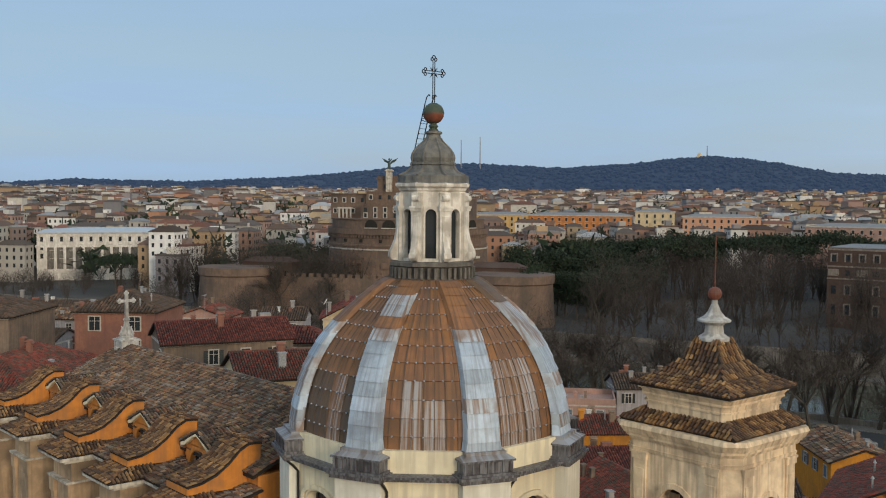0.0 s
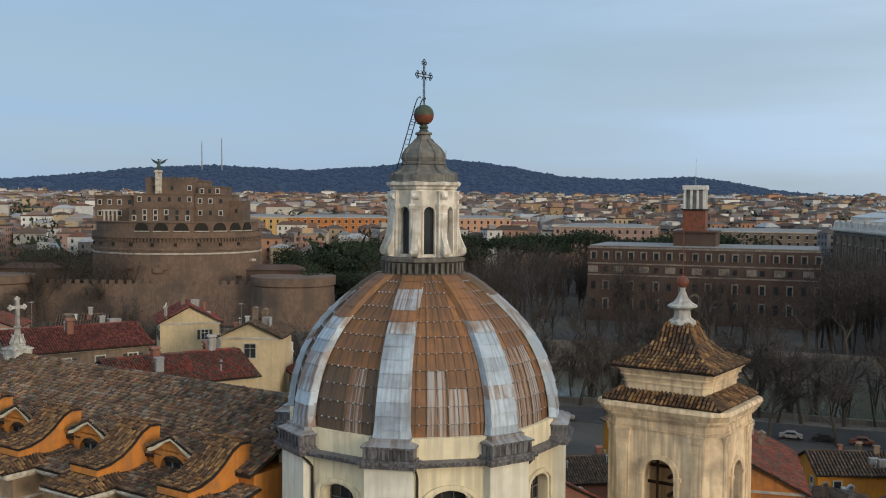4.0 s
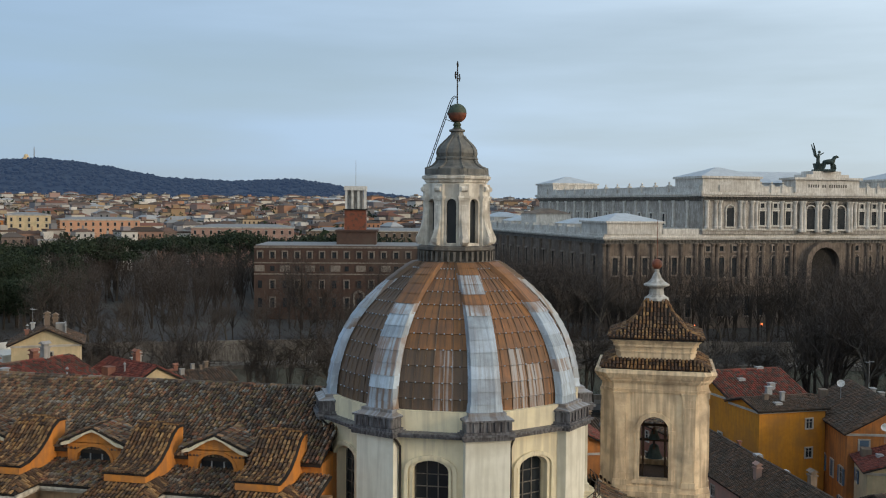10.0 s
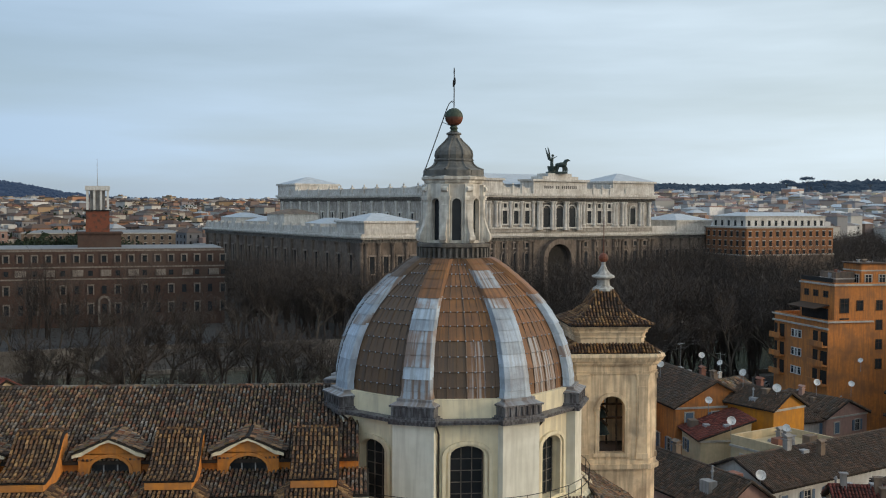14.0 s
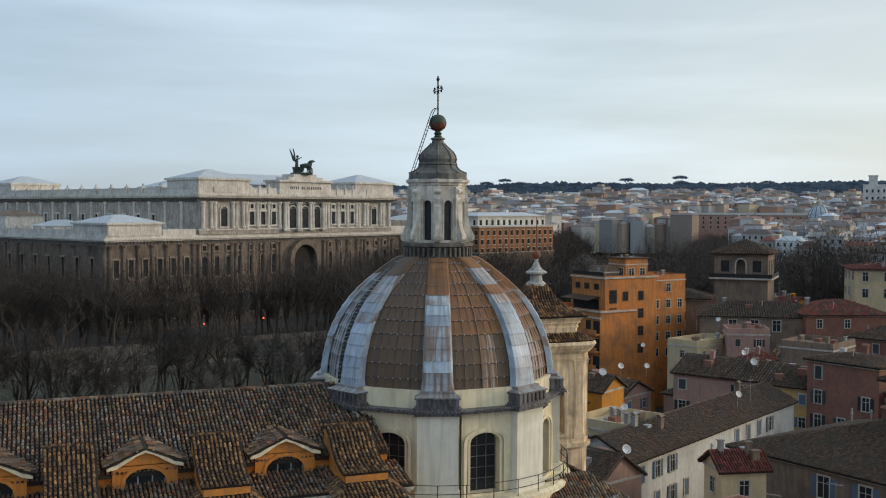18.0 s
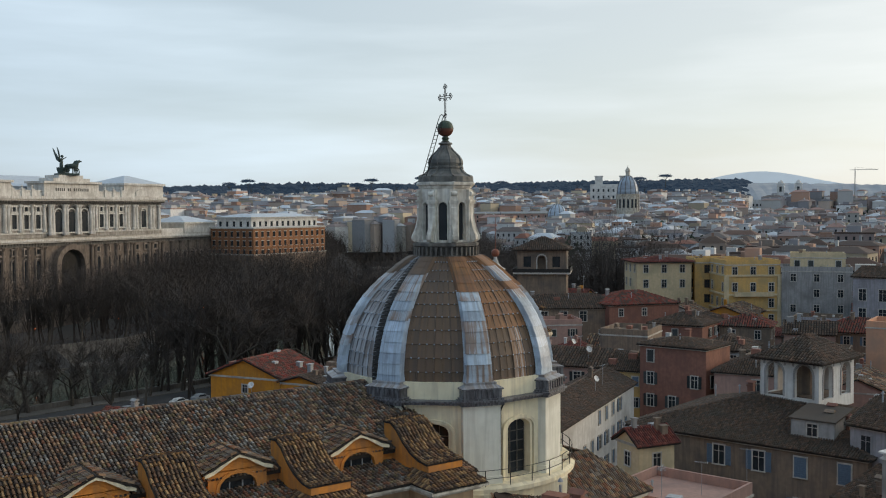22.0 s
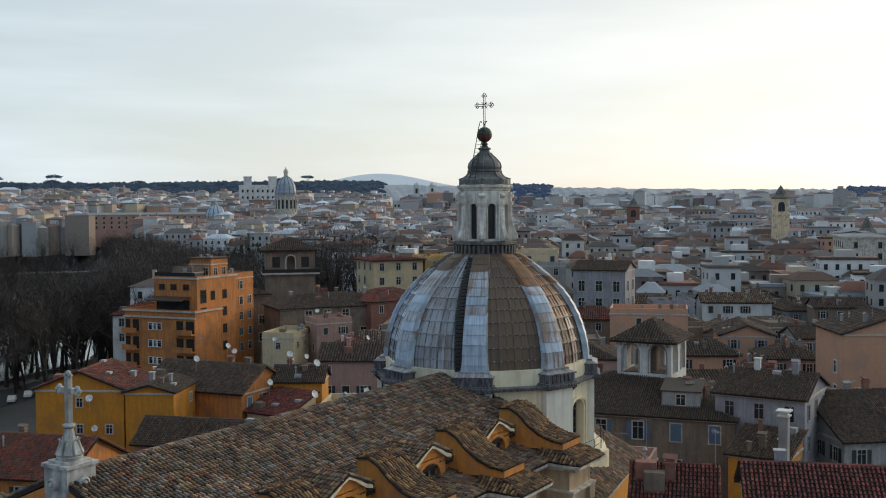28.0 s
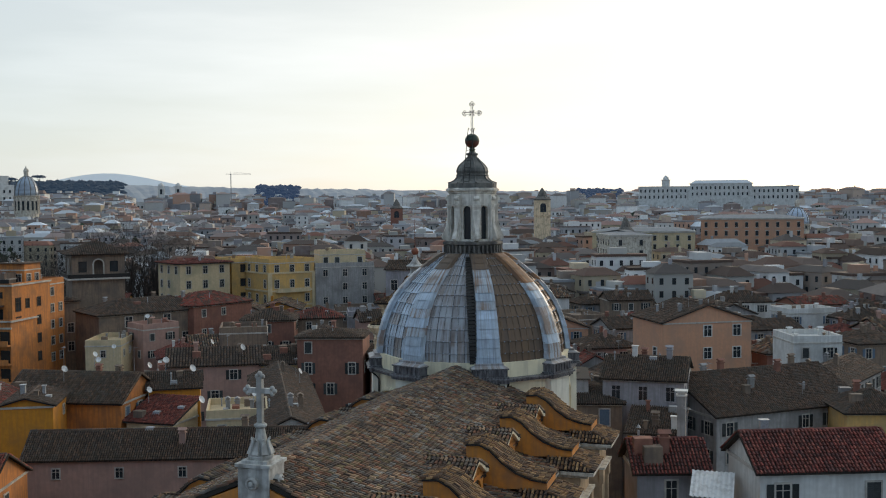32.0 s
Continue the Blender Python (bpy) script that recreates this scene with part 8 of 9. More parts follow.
def far_town(name, label, count, az0, az1, r0, r1, lo, hi, windows, keep=None, walls="far_wall", roofs="far_roof", climb=0.0, past_bend=False):
    """Houses too many and too far to set one by one."""
    V, F, Mi = [], [], []

    def boxes(x0, x1, y0, y1, z0, z1, ca, sa, cx, cy, m, top=0.0):
        n = len(V)
        for x, y, z in ((x0, y0, z0), (x1, y0, z0), (x1, y1, z0), (x0, y1, z0), (x0 + top, y0 + top, z1), (x1 - top, y0 + top, z1), (x1 - top, y1 - top, z1), (x0 + top, y1 - top, z1)):
            V.append((cx + x * ca - y * sa, cy + x * sa + y * ca, z))
        for f in ((4, 5, 6, 7), (0, 1, 5, 4), (1, 2, 6, 5), (2, 3, 7, 6), (3, 0, 4, 7)):
            F.append(tuple(n + i for i in f))
            Mi.append(m)

    made = 0
    while made < count:
        az, r = radians(frng.uniform(az0, az1)), math.sqrt(frng.uniform(r0 * r0, r1 * r1))
        x, y = r * math.cos(az), r * math.sin(az)
        b = 999 if past_bend else over_bank(x, y)
        made += 1
        if (-84 if 140 < x < 345 else -26) < b < WIDTH + 30 or (keep and not keep(x, y)):
            continue
        if any(math.hypot(x - a, y - c) < rr + 6 for a, c, rr in TAKEN if rr > 12):
            continue
        big = 1 + r / 2600
        w, d = frng.uniform(7, 17) * big, frng.uniform(6.5, 11.5) * big
        h = frng.uniform(lo, hi) + (frng.uniform(2, 6) if frng.random() < 0.15 else 0)
        g0 = land(x, y) + climb * max(0, r - 800)
        rot = (radians(-62) if x > 0 else radians(-45)) + frng.choice([0, math.pi / 2]) + frng.normal(0, 0.12)
        ca, sa = math.cos(rot), math.sin(rot)
        boxes(-w / 2, w / 2, -d / 2, d / 2, g0 - 4, g0 + h, ca, sa, x, y, 0)
        flat = frng.random() < 0.3
        if flat:
            boxes(-w / 2 - 0.3, w / 2 + 0.3, -d / 2 - 0.3, d / 2 + 0.3, g0 + h, g0 + h + 0.8, ca, sa, x, y, 1)
            boxes(-w * 0.2, w * 0.15, -d * 0.2, d * 0.25, g0 + h + 0.8, g0 + h + frng.uniform(2.5, 4), ca, sa, x, y, 0)
        else:
            boxes(-w / 2 - 0.5, w / 2 + 0.5, -d / 2 - 0.5, d / 2 + 0.5, g0 + h, g0 + h + frng.uniform(1.6, 2.8), ca, sa, x, y, 1, top=d * 0.42)
            if frng.random() < 0.6:
                qx = frng.uniform(-w * 0.3, w * 0.3)
                boxes(qx, qx + 0.9, -0.5, 0.5, g0 + h + 1, g0 + h + 4, ca, sa, x, y, 0)
        if windows:
            for face in range(4):
                nx, ny = ((0, -1), (1, 0), (0, 1), (-1, 0))[face]
                wx, wy = nx * ca - ny * sa, nx * sa + ny * ca
                if wx * (-25 - x) + wy * (-55 - y) < 0:
                    continue
                length, off = (w, d / 2) if face in (0, 2) else (d, w / 2)
                n = int(length / 3.4)
                for fl in range(3):
                    z = g0 + h - 2.2 - 3.6 * fl
                    for i in range(n):
                        s = (i - (n - 1) / 2) * length / n
                        if face in (0, 2):
                            yy = -off if face == 0 else off
                            boxes(s - 0.55, s + 0.55, yy - 0.1, yy + 0.1, z - 0.9, z + 0.9, ca, sa, x, y, 2)
                        else:
                            xx = off if face == 1 else -off
                            boxes(xx - 0.1, xx + 0.1, s - 0.55, s + 0.55, z - 0.9, z + 0.9, ca, sa, x, y, 2)
    me = bpy.data.meshes.new(name)
    me.from_pydata(V, [], F)
    for k in (walls, roofs, "glass"):
        me.materials.append(M[k])
    me.polygons.foreach_set("material_index", np.array(Mi, dtype=np.int32))
    tagged(new(name, me), label, "houses", kind="stuff")


far_town("distant_houses", "crowded town houses in ochre, pink and grey with tiled roofs", 1500, -24, 58, 205, 520, 13, 23, True, walls="hazed_wall")
far_town("distant_houses", "crowded far town roofs, plaster and tile paled for haze", 2600, -26, 62, 500, 850, 13, 24, True, walls="hazed_wall", roofs="hazed_roof")
far_town("distant_houses", "hazy pale far town roofs", 5200, -26, 62, 840, 1500, 13, 24, False, walls="hazed_wall", roofs="hazed_roof")
far_town("distant_houses", "far town roofs beyond the castle in ochre and cream", 820, 92, 176, 330, 760, 14, 22, True, keep=lambda x, y: math.hypot(x - CX, y - CY) > 95 and not (math.hypot(x + 160, y - 380) < 150) and not (math.hypot(x - 50, y - 410) < 130))
far_town("distant_houses", "far town roofs under the hills in ochre and cream", 5200, 78, 178, 700, 2200, 14, 22, False)

# ---- hills ----
WEST = [(178, 55), (170, 62), (163.1, 66), (159.4, 78), (153.5, 74), (147.9, 88), (144.4, 101), (141.8, 116), (137.6, 127), (132.2, 116), (128, 130), (126.5, 139), (124.1, 148), (122, 138), (119.9, 124), (117.6, 104), (114, 98), (110.5, 105), (108.6, 94), (106.3, 74), (104, 62), (98, 58), (90, 56), (80, 52)]
EAST = [(82, 60), (74, 76), (69.2, 74), (62.2, 79), (53.9, 77), (46.1, 79), (39.7, 80), (36.2, 80), (30.1, 76), (25.6, 74), (18.6, 70), (6.9, 66), (-7.5, 62), (-26, 55)]


def height_of(table, az):
    t = sorted(table)
    return float(np.interp(az, [a for a, _ in t], [h for _, h in t]))


def hill(name, label, table, rad, seed, trees, density, size, skin="hazed_woods"):
    rng = np.random.default_rng(seed)
    az0, az1 = min(a for a, _ in table), max(a for a, _ in table)
    b = Build()
    n, rows = 220, 8
    for k in range(rows + 1):
        s = k / rows
        for i in range(n + 1):
            az = az0 + (az1 - az0) * i / n
            top = height_of(table, az)
            base = land(rad * math.cos(radians(az)), rad * math.sin(radians(az)))
            r = rad * (0.80 + 0.22 * s)
            z = base + (top - base) * math.sin(min(1, s / 0.9) * math.pi / 2) ** 1.3 + rng.normal(0, 0.6) - 3
            b.v.append(polar(r, az, z - (6 if k == 0 else 0)))
    for k in range(rows):
        for i in range(n):
            p = k * (n + 1) + i
            b.f.append((p, p + 1, p + n + 2, p + n + 1))
            b.m.append(0)
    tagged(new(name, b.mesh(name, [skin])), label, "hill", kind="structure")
    # tree crowns on it, uneven clumps
    ico = bmesh.new()
    bmesh.ops.create_icosphere(ico, subdivisions=1, radius=1)
    bv = np.array([v.co[:] for v in ico.verts])
    bf = np.array([[v.index for v in f.verts] for f in ico.faces])
    ico.free()
    allv, allf, cnt = [], [], 0
    for _ in range(trees):
        az = rng.uniform(az0, az1)
        s = rng.uniform(0.05, 1.0) ** 0.7
        if rng.random() > density(az):
            continue
        top = height_of(table, az)
        base = land(rad * math.cos(radians(az)), rad * math.sin(radians(az)))
        r = rad * (0.80 + 0.22 * s)
        z = base + (top - base) * math.sin(min(1, s / 0.9) * math.pi / 2) ** 1.3 - 2
        c = np.array(polar(r, az, z))
        sc = size * rng.uniform(0.5, 1.3)
        vv = bv * (1 + rng.normal(0, 0.18, (len(bv), 1))) * (sc, sc, sc * rng.uniform(0.5, 0.8)) + c
        allv.append(vv)
        allf.append(bf + cnt)
        cnt += len(vv)
    me = bpy.data.meshes.new("far_trees")
    me.from_pydata(np.concatenate(allv).tolist(), [], np.concatenate(allf).tolist())
    me.materials.append(M["hazed_woods" if skin == "far_slope" else skin])
    tagged(new("far_trees", me), "woods covering the hill, blue with painted distance haze", "woods", kind="stuff")


far_town("distant_houses", "hazy far town below the pine hill", 5600, 36, 82, 560, 1180, 15, 25, False, keep=lambda x, y: math.hypot(x - 33, y - 403) > 140, walls="hazed_wall", roofs="hazed_roof", climb=0.05)
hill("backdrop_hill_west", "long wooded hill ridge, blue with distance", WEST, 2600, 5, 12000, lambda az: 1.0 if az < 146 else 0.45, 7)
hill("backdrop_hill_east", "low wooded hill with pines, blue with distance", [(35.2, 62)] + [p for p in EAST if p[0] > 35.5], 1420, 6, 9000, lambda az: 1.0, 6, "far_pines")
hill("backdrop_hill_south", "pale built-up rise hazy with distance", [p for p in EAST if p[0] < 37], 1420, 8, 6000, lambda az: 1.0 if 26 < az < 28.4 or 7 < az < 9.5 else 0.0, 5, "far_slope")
far_town("distant_houses", "houses climbing the far hill, paled for distance haze", 1300, -26, 35, 1150, 1480, 22, 38, False, walls="hazed_wall", roofs="hazed_roof")
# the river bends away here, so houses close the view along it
far_town("distant_houses", "hazy far houses beyond the bend of the river", 900, 49, 61, 800, 1200, 17, 27, False, walls="hazed_wall", roofs="hazed_roof", climb=0.05, past_bend=True)
mt = Build()
for i in range(41):
    az = 16 + i * 0.75
    z = 62 + 125 * math.exp(-((az - 36) / 4.5) ** 2) + 60 * math.exp(-((az - 27) / 5) ** 2) + 30 * math.exp(-((az - 42) / 3) ** 2)
    mt.v += [polar(4300, az, -5), polar(4300, az, z)]
    if i:
        k = 2 * i
        mt.f.append((k - 2, k, k + 1, k - 1))
        mt.m.append(0)
# distance haze painted in as a pale colour with some glow
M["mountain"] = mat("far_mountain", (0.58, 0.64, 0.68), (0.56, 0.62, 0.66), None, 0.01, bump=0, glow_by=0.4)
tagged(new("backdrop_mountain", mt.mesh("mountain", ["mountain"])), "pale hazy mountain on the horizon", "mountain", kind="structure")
for x, y, z, h in ((-1780, 1660, 110, 78), (-1810, 1625, 108, 72), (-1475, 2160, 142, 34)):
    m_ = thing("radio_mast", "lattice radio mast on the hill", "mast", pose(x, y, 0))
    b = Build()
    for sx in (-1.6, 1.6):
        b.tube([(sx, 0, z - 8), (sx * 0.3, 0, z + h)], 0.7, 0.4, 4)
    for i in range(9):
        b.box(-1.9 + 0.14 * i, 1.9 - 0.14 * i, -0.3, 0.3, z + h * i / 10, z + h * i / 10 + 1.0)
    part("lattice", b, "grey", m_)
hv = thing("hilltop_villa", "pale domed building on the hilltop", "building", pose(-1490, 2150, 0, 0, 0, -55))
part("body", Build().box(-14, 14, -8, 8, 130, 150).lathe([(6, 150), (6, 153), (4.5, 157), (1, 159)], 10), "pale_yellow", hv)

# ---- trees ----


def bare_tree(seed, height):
    """Trunk with limbs, and a crown of thin twigs."""
    rng = random.Random(seed)
    trunk, tips = Build(), []

    def grow(p, d, length, r, level):
        pts, q, dd = [p], Vector(p), Vector(d)
        for i in range(3):
            dd = (dd + Vector((rng.uniform(-1, 1), rng.uniform(-1, 1), rng.uniform(-0.2, 0.6))) * 0.16).normalized()
            q = q + dd * length / 3
            pts.append(tuple(q))
        trunk.tube(pts, r, r * 0.55, 5 if level < 2 else 3)
        if level == 3:
            tips.append((q, dd, length))
            return
        for i in range((4, 4, 3)[level]):
            side = Vector((rng.uniform(-1, 1), rng.uniform(-1, 1), rng.uniform(-0.1, 0.5))).normalized()
            nd = (dd * (0.75 if level else 0.62) + side * 0.75).normalized()
            start = Vector(pts[rng.choice([2, 3])])
            grow(tuple(start), nd, length * rng.uniform(0.6, 0.8), r * 0.5, level + 1)
            if level == 2:
                tips.append((start, nd, length * 0.7))

    grow((0, 0, -0.3), (0, 0, 1), height * 0.36, height * 0.022, 0)
    V, F = [], []
    for q, d, ln in tips:
        for _ in range(15):
            e = (d + Vector((rng.gauss(0, 0.7), rng.gauss(0, 0.7), rng.gauss(0.15, 0.5)))).normalized()
            a = q - d * ln * rng.uniform(0, 0.8)
            mid = a + e * height * rng.uniform(0.03, 0.07)
            end = mid + (e + Vector((rng.gauss(0, 0.4), rng.gauss(0, 0.4), rng.gauss(0.2, 0.3)))).normalized() * height * rng.uniform(0.03, 0.07)
            s = e.orthogonal().normalized() * 0.034
            n = len(V)
            V += [tuple(a - s), tuple(a + s), tuple(mid + s * 0.6), tuple(mid - s * 0.6), tuple(end)]
            F += [(n, n + 1, n + 2, n + 3), (n + 3, n + 2, n + 4)]
    crown = bpy.data.meshes.new("crown")
    crown.from_pydata(V, [], F)
    crown.materials.append(M["twig"])
    return trunk.mesh("trunk", ["bark"]), crown


def leafy_tree(seed, height, flat, leaf_m="needles"):
    """Dark evergreen: trunk with a few limbs, crown of many small leaf clumps."""
    rng = np.random.default_rng(seed)
    trunk = Build()
    trunk.tube([(0, 0, -0.3), (0.2, 0.1, height * 0.35), (0.1, 0.3, height * 0.62)], height * 0.025, height * 0.016, 6)
    for i in range(6):
        a = 2 * math.pi * i / 6 + 0.3
        trunk.tube([(0.1, 0.2, height * 0.55), (math.cos(a) * height * 0.14, math.sin(a) * height * 0.14, height * 0.74), (math.cos(a) * height * 0.26, math.sin(a) * height * 0.26, height * 0.84)], height * 0.011, height * 0.005, 4)
    V, F = [], []
    rad = height * (0.42 if flat else 0.27)
    for c in range(85):
        a, r = rng.uniform(0, 2 * math.pi), rad * math.sqrt(rng.uniform(0, 1))
        if flat:
            z = height * (0.82 + 0.13 * (1 - (r / rad) ** 2) * rng.uniform(0.2, 1))
        else:
            z = height * (0.35 + 0.6 * rng.uniform(0, 1))
            r *= 1.05 - 0.75 * abs(z / height - 0.55)
        cc = np.array((r * math.cos(a), r * math.sin(a), z))
        for _ in range(26):
            o = rng.normal(0, 1, 3) * (0.06, 0.06, 0.032 if flat else 0.055) * height
            u, v = rng.normal(0, 1, 3), rng.normal(0, 1, 3)
            u, v = u / np.linalg.norm(u) * height * 0.022, v / np.linalg.norm(v) * height * 0.03
            n = len(V)
            V += [tuple(cc + o - u), tuple(cc + o + u), tuple(cc + o + v)]
            F.append((n, n + 1, n + 2))
    crown = bpy.data.meshes.new("crown")
    crown.from_pydata(V, [], F)
    crown.materials.append(M[leaf_m])
    return trunk.mesh("trunk", ["bark"]), crown


BARE = [bare_tree(s, 20) for s in (1, 2, 3, 4)]
PINES = [leafy_tree(s, 20, True) for s in (5, 6)]
# crowns take the painted haze colour of the pine hill
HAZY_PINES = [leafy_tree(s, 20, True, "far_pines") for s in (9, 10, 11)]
OAKS = [leafy_tree(s, 16, False) for s in (7, 8)]
trng2 = random.Random(33)


def tree(kinds, x, y, z, h, label, category, group):
    tm_, cm = trng2.choice(kinds)
    t = thing("tree", label, category, Matrix.Translation((x, y, z)) @ turned(trng2.uniform(0, 360)) @ Matrix.Diagonal((h, h, h * trng2.uniform(0.9, 1.1), 1)), group)
    link("trunk", tm_, t)
    link("crown", cm, t)


def along(pts, off, step, jitter):
    line = bank_offset(pts, off)
    carry = 0.0
    for a, b in zip(line, line[1:]):
        a, b = Vector(a), Vector(b)
        ln = (b - a).length
        s = carry
        while s < ln:
            p = a + (b - a) * (s / ln)
            yield p.x + trng2.uniform(-jitter, jitter), p.y + trng2.uniform(-jitter, jitter)
            s += step
        carry = s - ln




def tree_mass(name, label, spots, seed, twigs=340):
    """A wood too far off to tell its trees apart: trunks, limbs and twigs in one mesh."""
    rng = np.random.default_rng(seed)
    tris = []
    for x, y, z, h in spots:
        k = 16
        a = rng.uniform(0, 2 * math.pi, k)
        out = h * rng.uniform(0.04, 0.3, k)
        foot = np.stack([np.full(k, x), np.full(k, y), z + h * rng.uniform(0.15, 0.45, k)], 1)
        foot[0, 2] = z
        tip = np.stack([x + np.cos(a) * out, y + np.sin(a) * out, z + h * rng.uniform(0.6, 0.95, k)], 1)
        th = np.full(k, 0.006) * h
        th[0] = 0.015 * h
        for turn in (0, math.pi / 2):
            s = np.stack([np.cos(a + turn), np.sin(a + turn), np.zeros(k)], 1) * th[:, None]
            tris.append(np.stack([foot - s, foot + s, tip], 1))
        m = twigs
        d = rng.normal(0, 1, (m, 3))
        d /= np.linalg.norm(d, axis=1)[:, None]
        c = np.array((x, y, z + h * 0.63)) + d * (rng.uniform(0.1, 1, (m, 1)) ** 0.5) * (h * 0.27, h * 0.27, h * 0.36)
        e = d * 0.6 + rng.normal(0, 0.6, (m, 3)) + (0, 0, 0.45)
        e /= np.linalg.norm(e, axis=1)[:, None]
        w = np.cross(e, rng.normal(0, 1, (m, 3)))
        w = w / np.linalg.norm(w, axis=1)[:, None] * 0.05
        tris.append(np.stack([c - w, c + w, c + e * h * rng.uniform(0.06, 0.15, (m, 1))], 1))
    V = np.concatenate(tris).reshape(-1, 3)
    me = bpy.data.meshes.new(name)
    me.vertices.add(len(V))
    me.vertices.foreach_set("co", V.ravel())
    me.loops.add(len(V))
    me.loops.foreach_set("vertex_index", np.arange(len(V), dtype=np.int32))
    me.polygons.add(len(V) // 3)
    me.polygons.foreach_set("loop_start", np.arange(0, len(V), 3, dtype=np.int32))
    me.update(calc_edges=True)
    me.materials.append(M["twig"])
    tagged(new(name, me), label, "trees", kind="stuff")


for i in range(14):
    tree(OAKS, trng2.uniform(-345, -300), trng2.uniform(155, 215), 0, trng2.uniform(1.1, 1.5), "dark evergreen tree beside the castle", "tree", "park evergreens")
BL, PL = "bare winter plane tree by the river", "dark evergreen tree in the castle park"
mass, mass2 = [], []
for x, y in along(NEAR_BANK, -3, 9.0, 1.5):
    if -170 < x < 290 and y > 100:
        tree(BARE, x, y, -0.4, trng2.uniform(1.35, 1.6) if x > 45 else trng2.uniform(0.9, 1.2), BL, "tree", "near bank plane trees")
for x, y in along(NEAR_BANK, -20.5, 15, 3.0):
    if -170 < x < 320 and y > 100:
        tree(BARE, x, y, -0.4, trng2.uniform(1.25, 1.45) if x > 45 else trng2.uniform(0.75, 1.0), BL, "tree", "near bank plane trees")
for x, y in along(FAR_BANK, 3, 13.0, 3.0):
    if -330 < x < 380 and y > 120 and not -262 < x < -174:
        tree(BARE, x, y, -0.4, trng2.uniform(0.95, 1.2) * (0.7 if -165 < x < -45 else 1.0), BL, "tree", "far bank plane trees")
for off, lo_h, hi_h in ((8, 22, 28), (14, 23, 29), (21, 23, 29)):
    for x, y in along(FAR_BANK, off, 5.5, 3.0):
        if -330 < x < 520 and y > 120 and not -262 < x < -174:
            front = -165 < x < -45
            if not front or off < 12:
                mass.append((x, y, -0.4, trng2.uniform(lo_h, hi_h) * (0.62 if front else 1.0)))
for off in (-13, -8, -2, 3):
    for x, y in along(NEAR_BANK, off, 7.0, 3.0):
        if -200 < x < 330 and y > 90 and (x > 45 or off in (-2, 3)):
            mass.append((x, y, -0.4 if off < 0 else -5, trng2.uniform(26, 32) if x > 45 else trng2.uniform(17, 22)))
# park between castle, institute and palace
n_ = 0
while n_ < 260:
    x, y = trng2.uniform(-320, 20), trng2.uniform(230, 430)
    if over_bank(x, y) < WIDTH + 28 or math.hypot(x - CX, y - CY) < 62 or (-142 < x < -50 and 285 < y < 350) or -95 < (x - 71) * 0.883 + (y - 332) * 0.469 < 95 and -8 < (y - 332) * 0.883 - (x - 71) * 0.469 < 168:
        continue
    n_ += 1
    if not (x < -180 and y < 312):
        mass.append((x, y, 0, trng2.uniform(20, 28)))
for i in range(170):
    x, y = trng2.uniform(165, 330), trng2.uniform(150, 400)
    if -75 < over_bank(x, y) < -4:
        mass.append((x, y, 0, trng2.uniform(23, 30)))
for i in range(46):
    lx, ly = trng2.uniform(-112, -93), trng2.uniform(-5, 150)
    mass.append((71 + lx * 0.883 - ly * 0.469, 332 + lx * 0.469 + ly * 0.883, 0, trng2.uniform(20, 26)))
for x, y in along(FAR_BANK, 14, 6, 3.0):
    if 92 < x < 215 and y < 430:
        mass.append((x, y, 0, trng2.uniform(24, 30)))
for i in range(36):
    mass.append((trng2.uniform(-345, -235), trng2.uniform(120, 172), 0, trng2.uniform(9, 14)))
for i in range(60):
    mass.append((trng2.uniform(-430, -350), trng2.uniform(90, 190), 0, trng2.uniform(8, 13)))
for i in range(16):
    mass.append((trng2.uniform(172, 205), trng2.uniform(150, 182), 2, trng2.uniform(32, 40)))
for i in range(60):
    mass.append((trng2.uniform(112, 215), trng2.uniform(312, 352), 0, trng2.uniform(24, 31)))
tree_mass("bare_trees", "dense bare brown trees along the river and park", mass, 41)
for x, y, h in [(-240, 300, 1.3), (-226, 318, 1.4), (-212, 330, 1.3), (-200, 346, 1.45), (-186, 356, 1.4), (-175, 372, 1.5), (-160, 380, 1.4), (-145, 395, 1.5), (-128, 400, 1.45), (-260, 330, 1.35), (-235, 350, 1.4), (-210, 372, 1.45), (-250, 315, 1.35), (-220, 338, 1.45), (-193, 364, 1.45), (-152, 402, 1.5), (-168, 388, 1.45), (-270, 318, 1.3), (-390, 150, 0.95), (-380, 168, 1.0), (-372, 140, 0.9), (-366, 182, 0.9)]:
    tree(PINES, x, y, 0, h, "umbrella pine with a flat dark crown", "pine", "umbrella pines")
for i in range(34):
    x, y = trng2.uniform(440, 640), trng2.uniform(620, 860)
    mass2.append((x, y, -2, trng2.uniform(18, 30)))
for off in (-14, -4, 96, 108):
    for x, y in along(NEAR_BANK, off, 7.0, 3.0):
        if 315 < x < 760:
            mass2.append((x, y, -1, trng2.uniform(17, 24)))
for i in range(520):
    az, r = radians(trng2.uniform(46, 72)), trng2.uniform(380, 760)
    x, y = r * math.cos(az), r * math.sin(az)
    if not -3 < over_bank(x, y) < WIDTH + 3 and all(math.hypot(x - a, y - c) > rr * 0.7 for a, c, rr in TAKEN if rr > 12):
        mass2.append((x, y, land(x, y) - 1, trng2.uniform(13, 21)))
tree_mass("bare_trees", "bare brown trees at the bend of the river", mass2, 43)
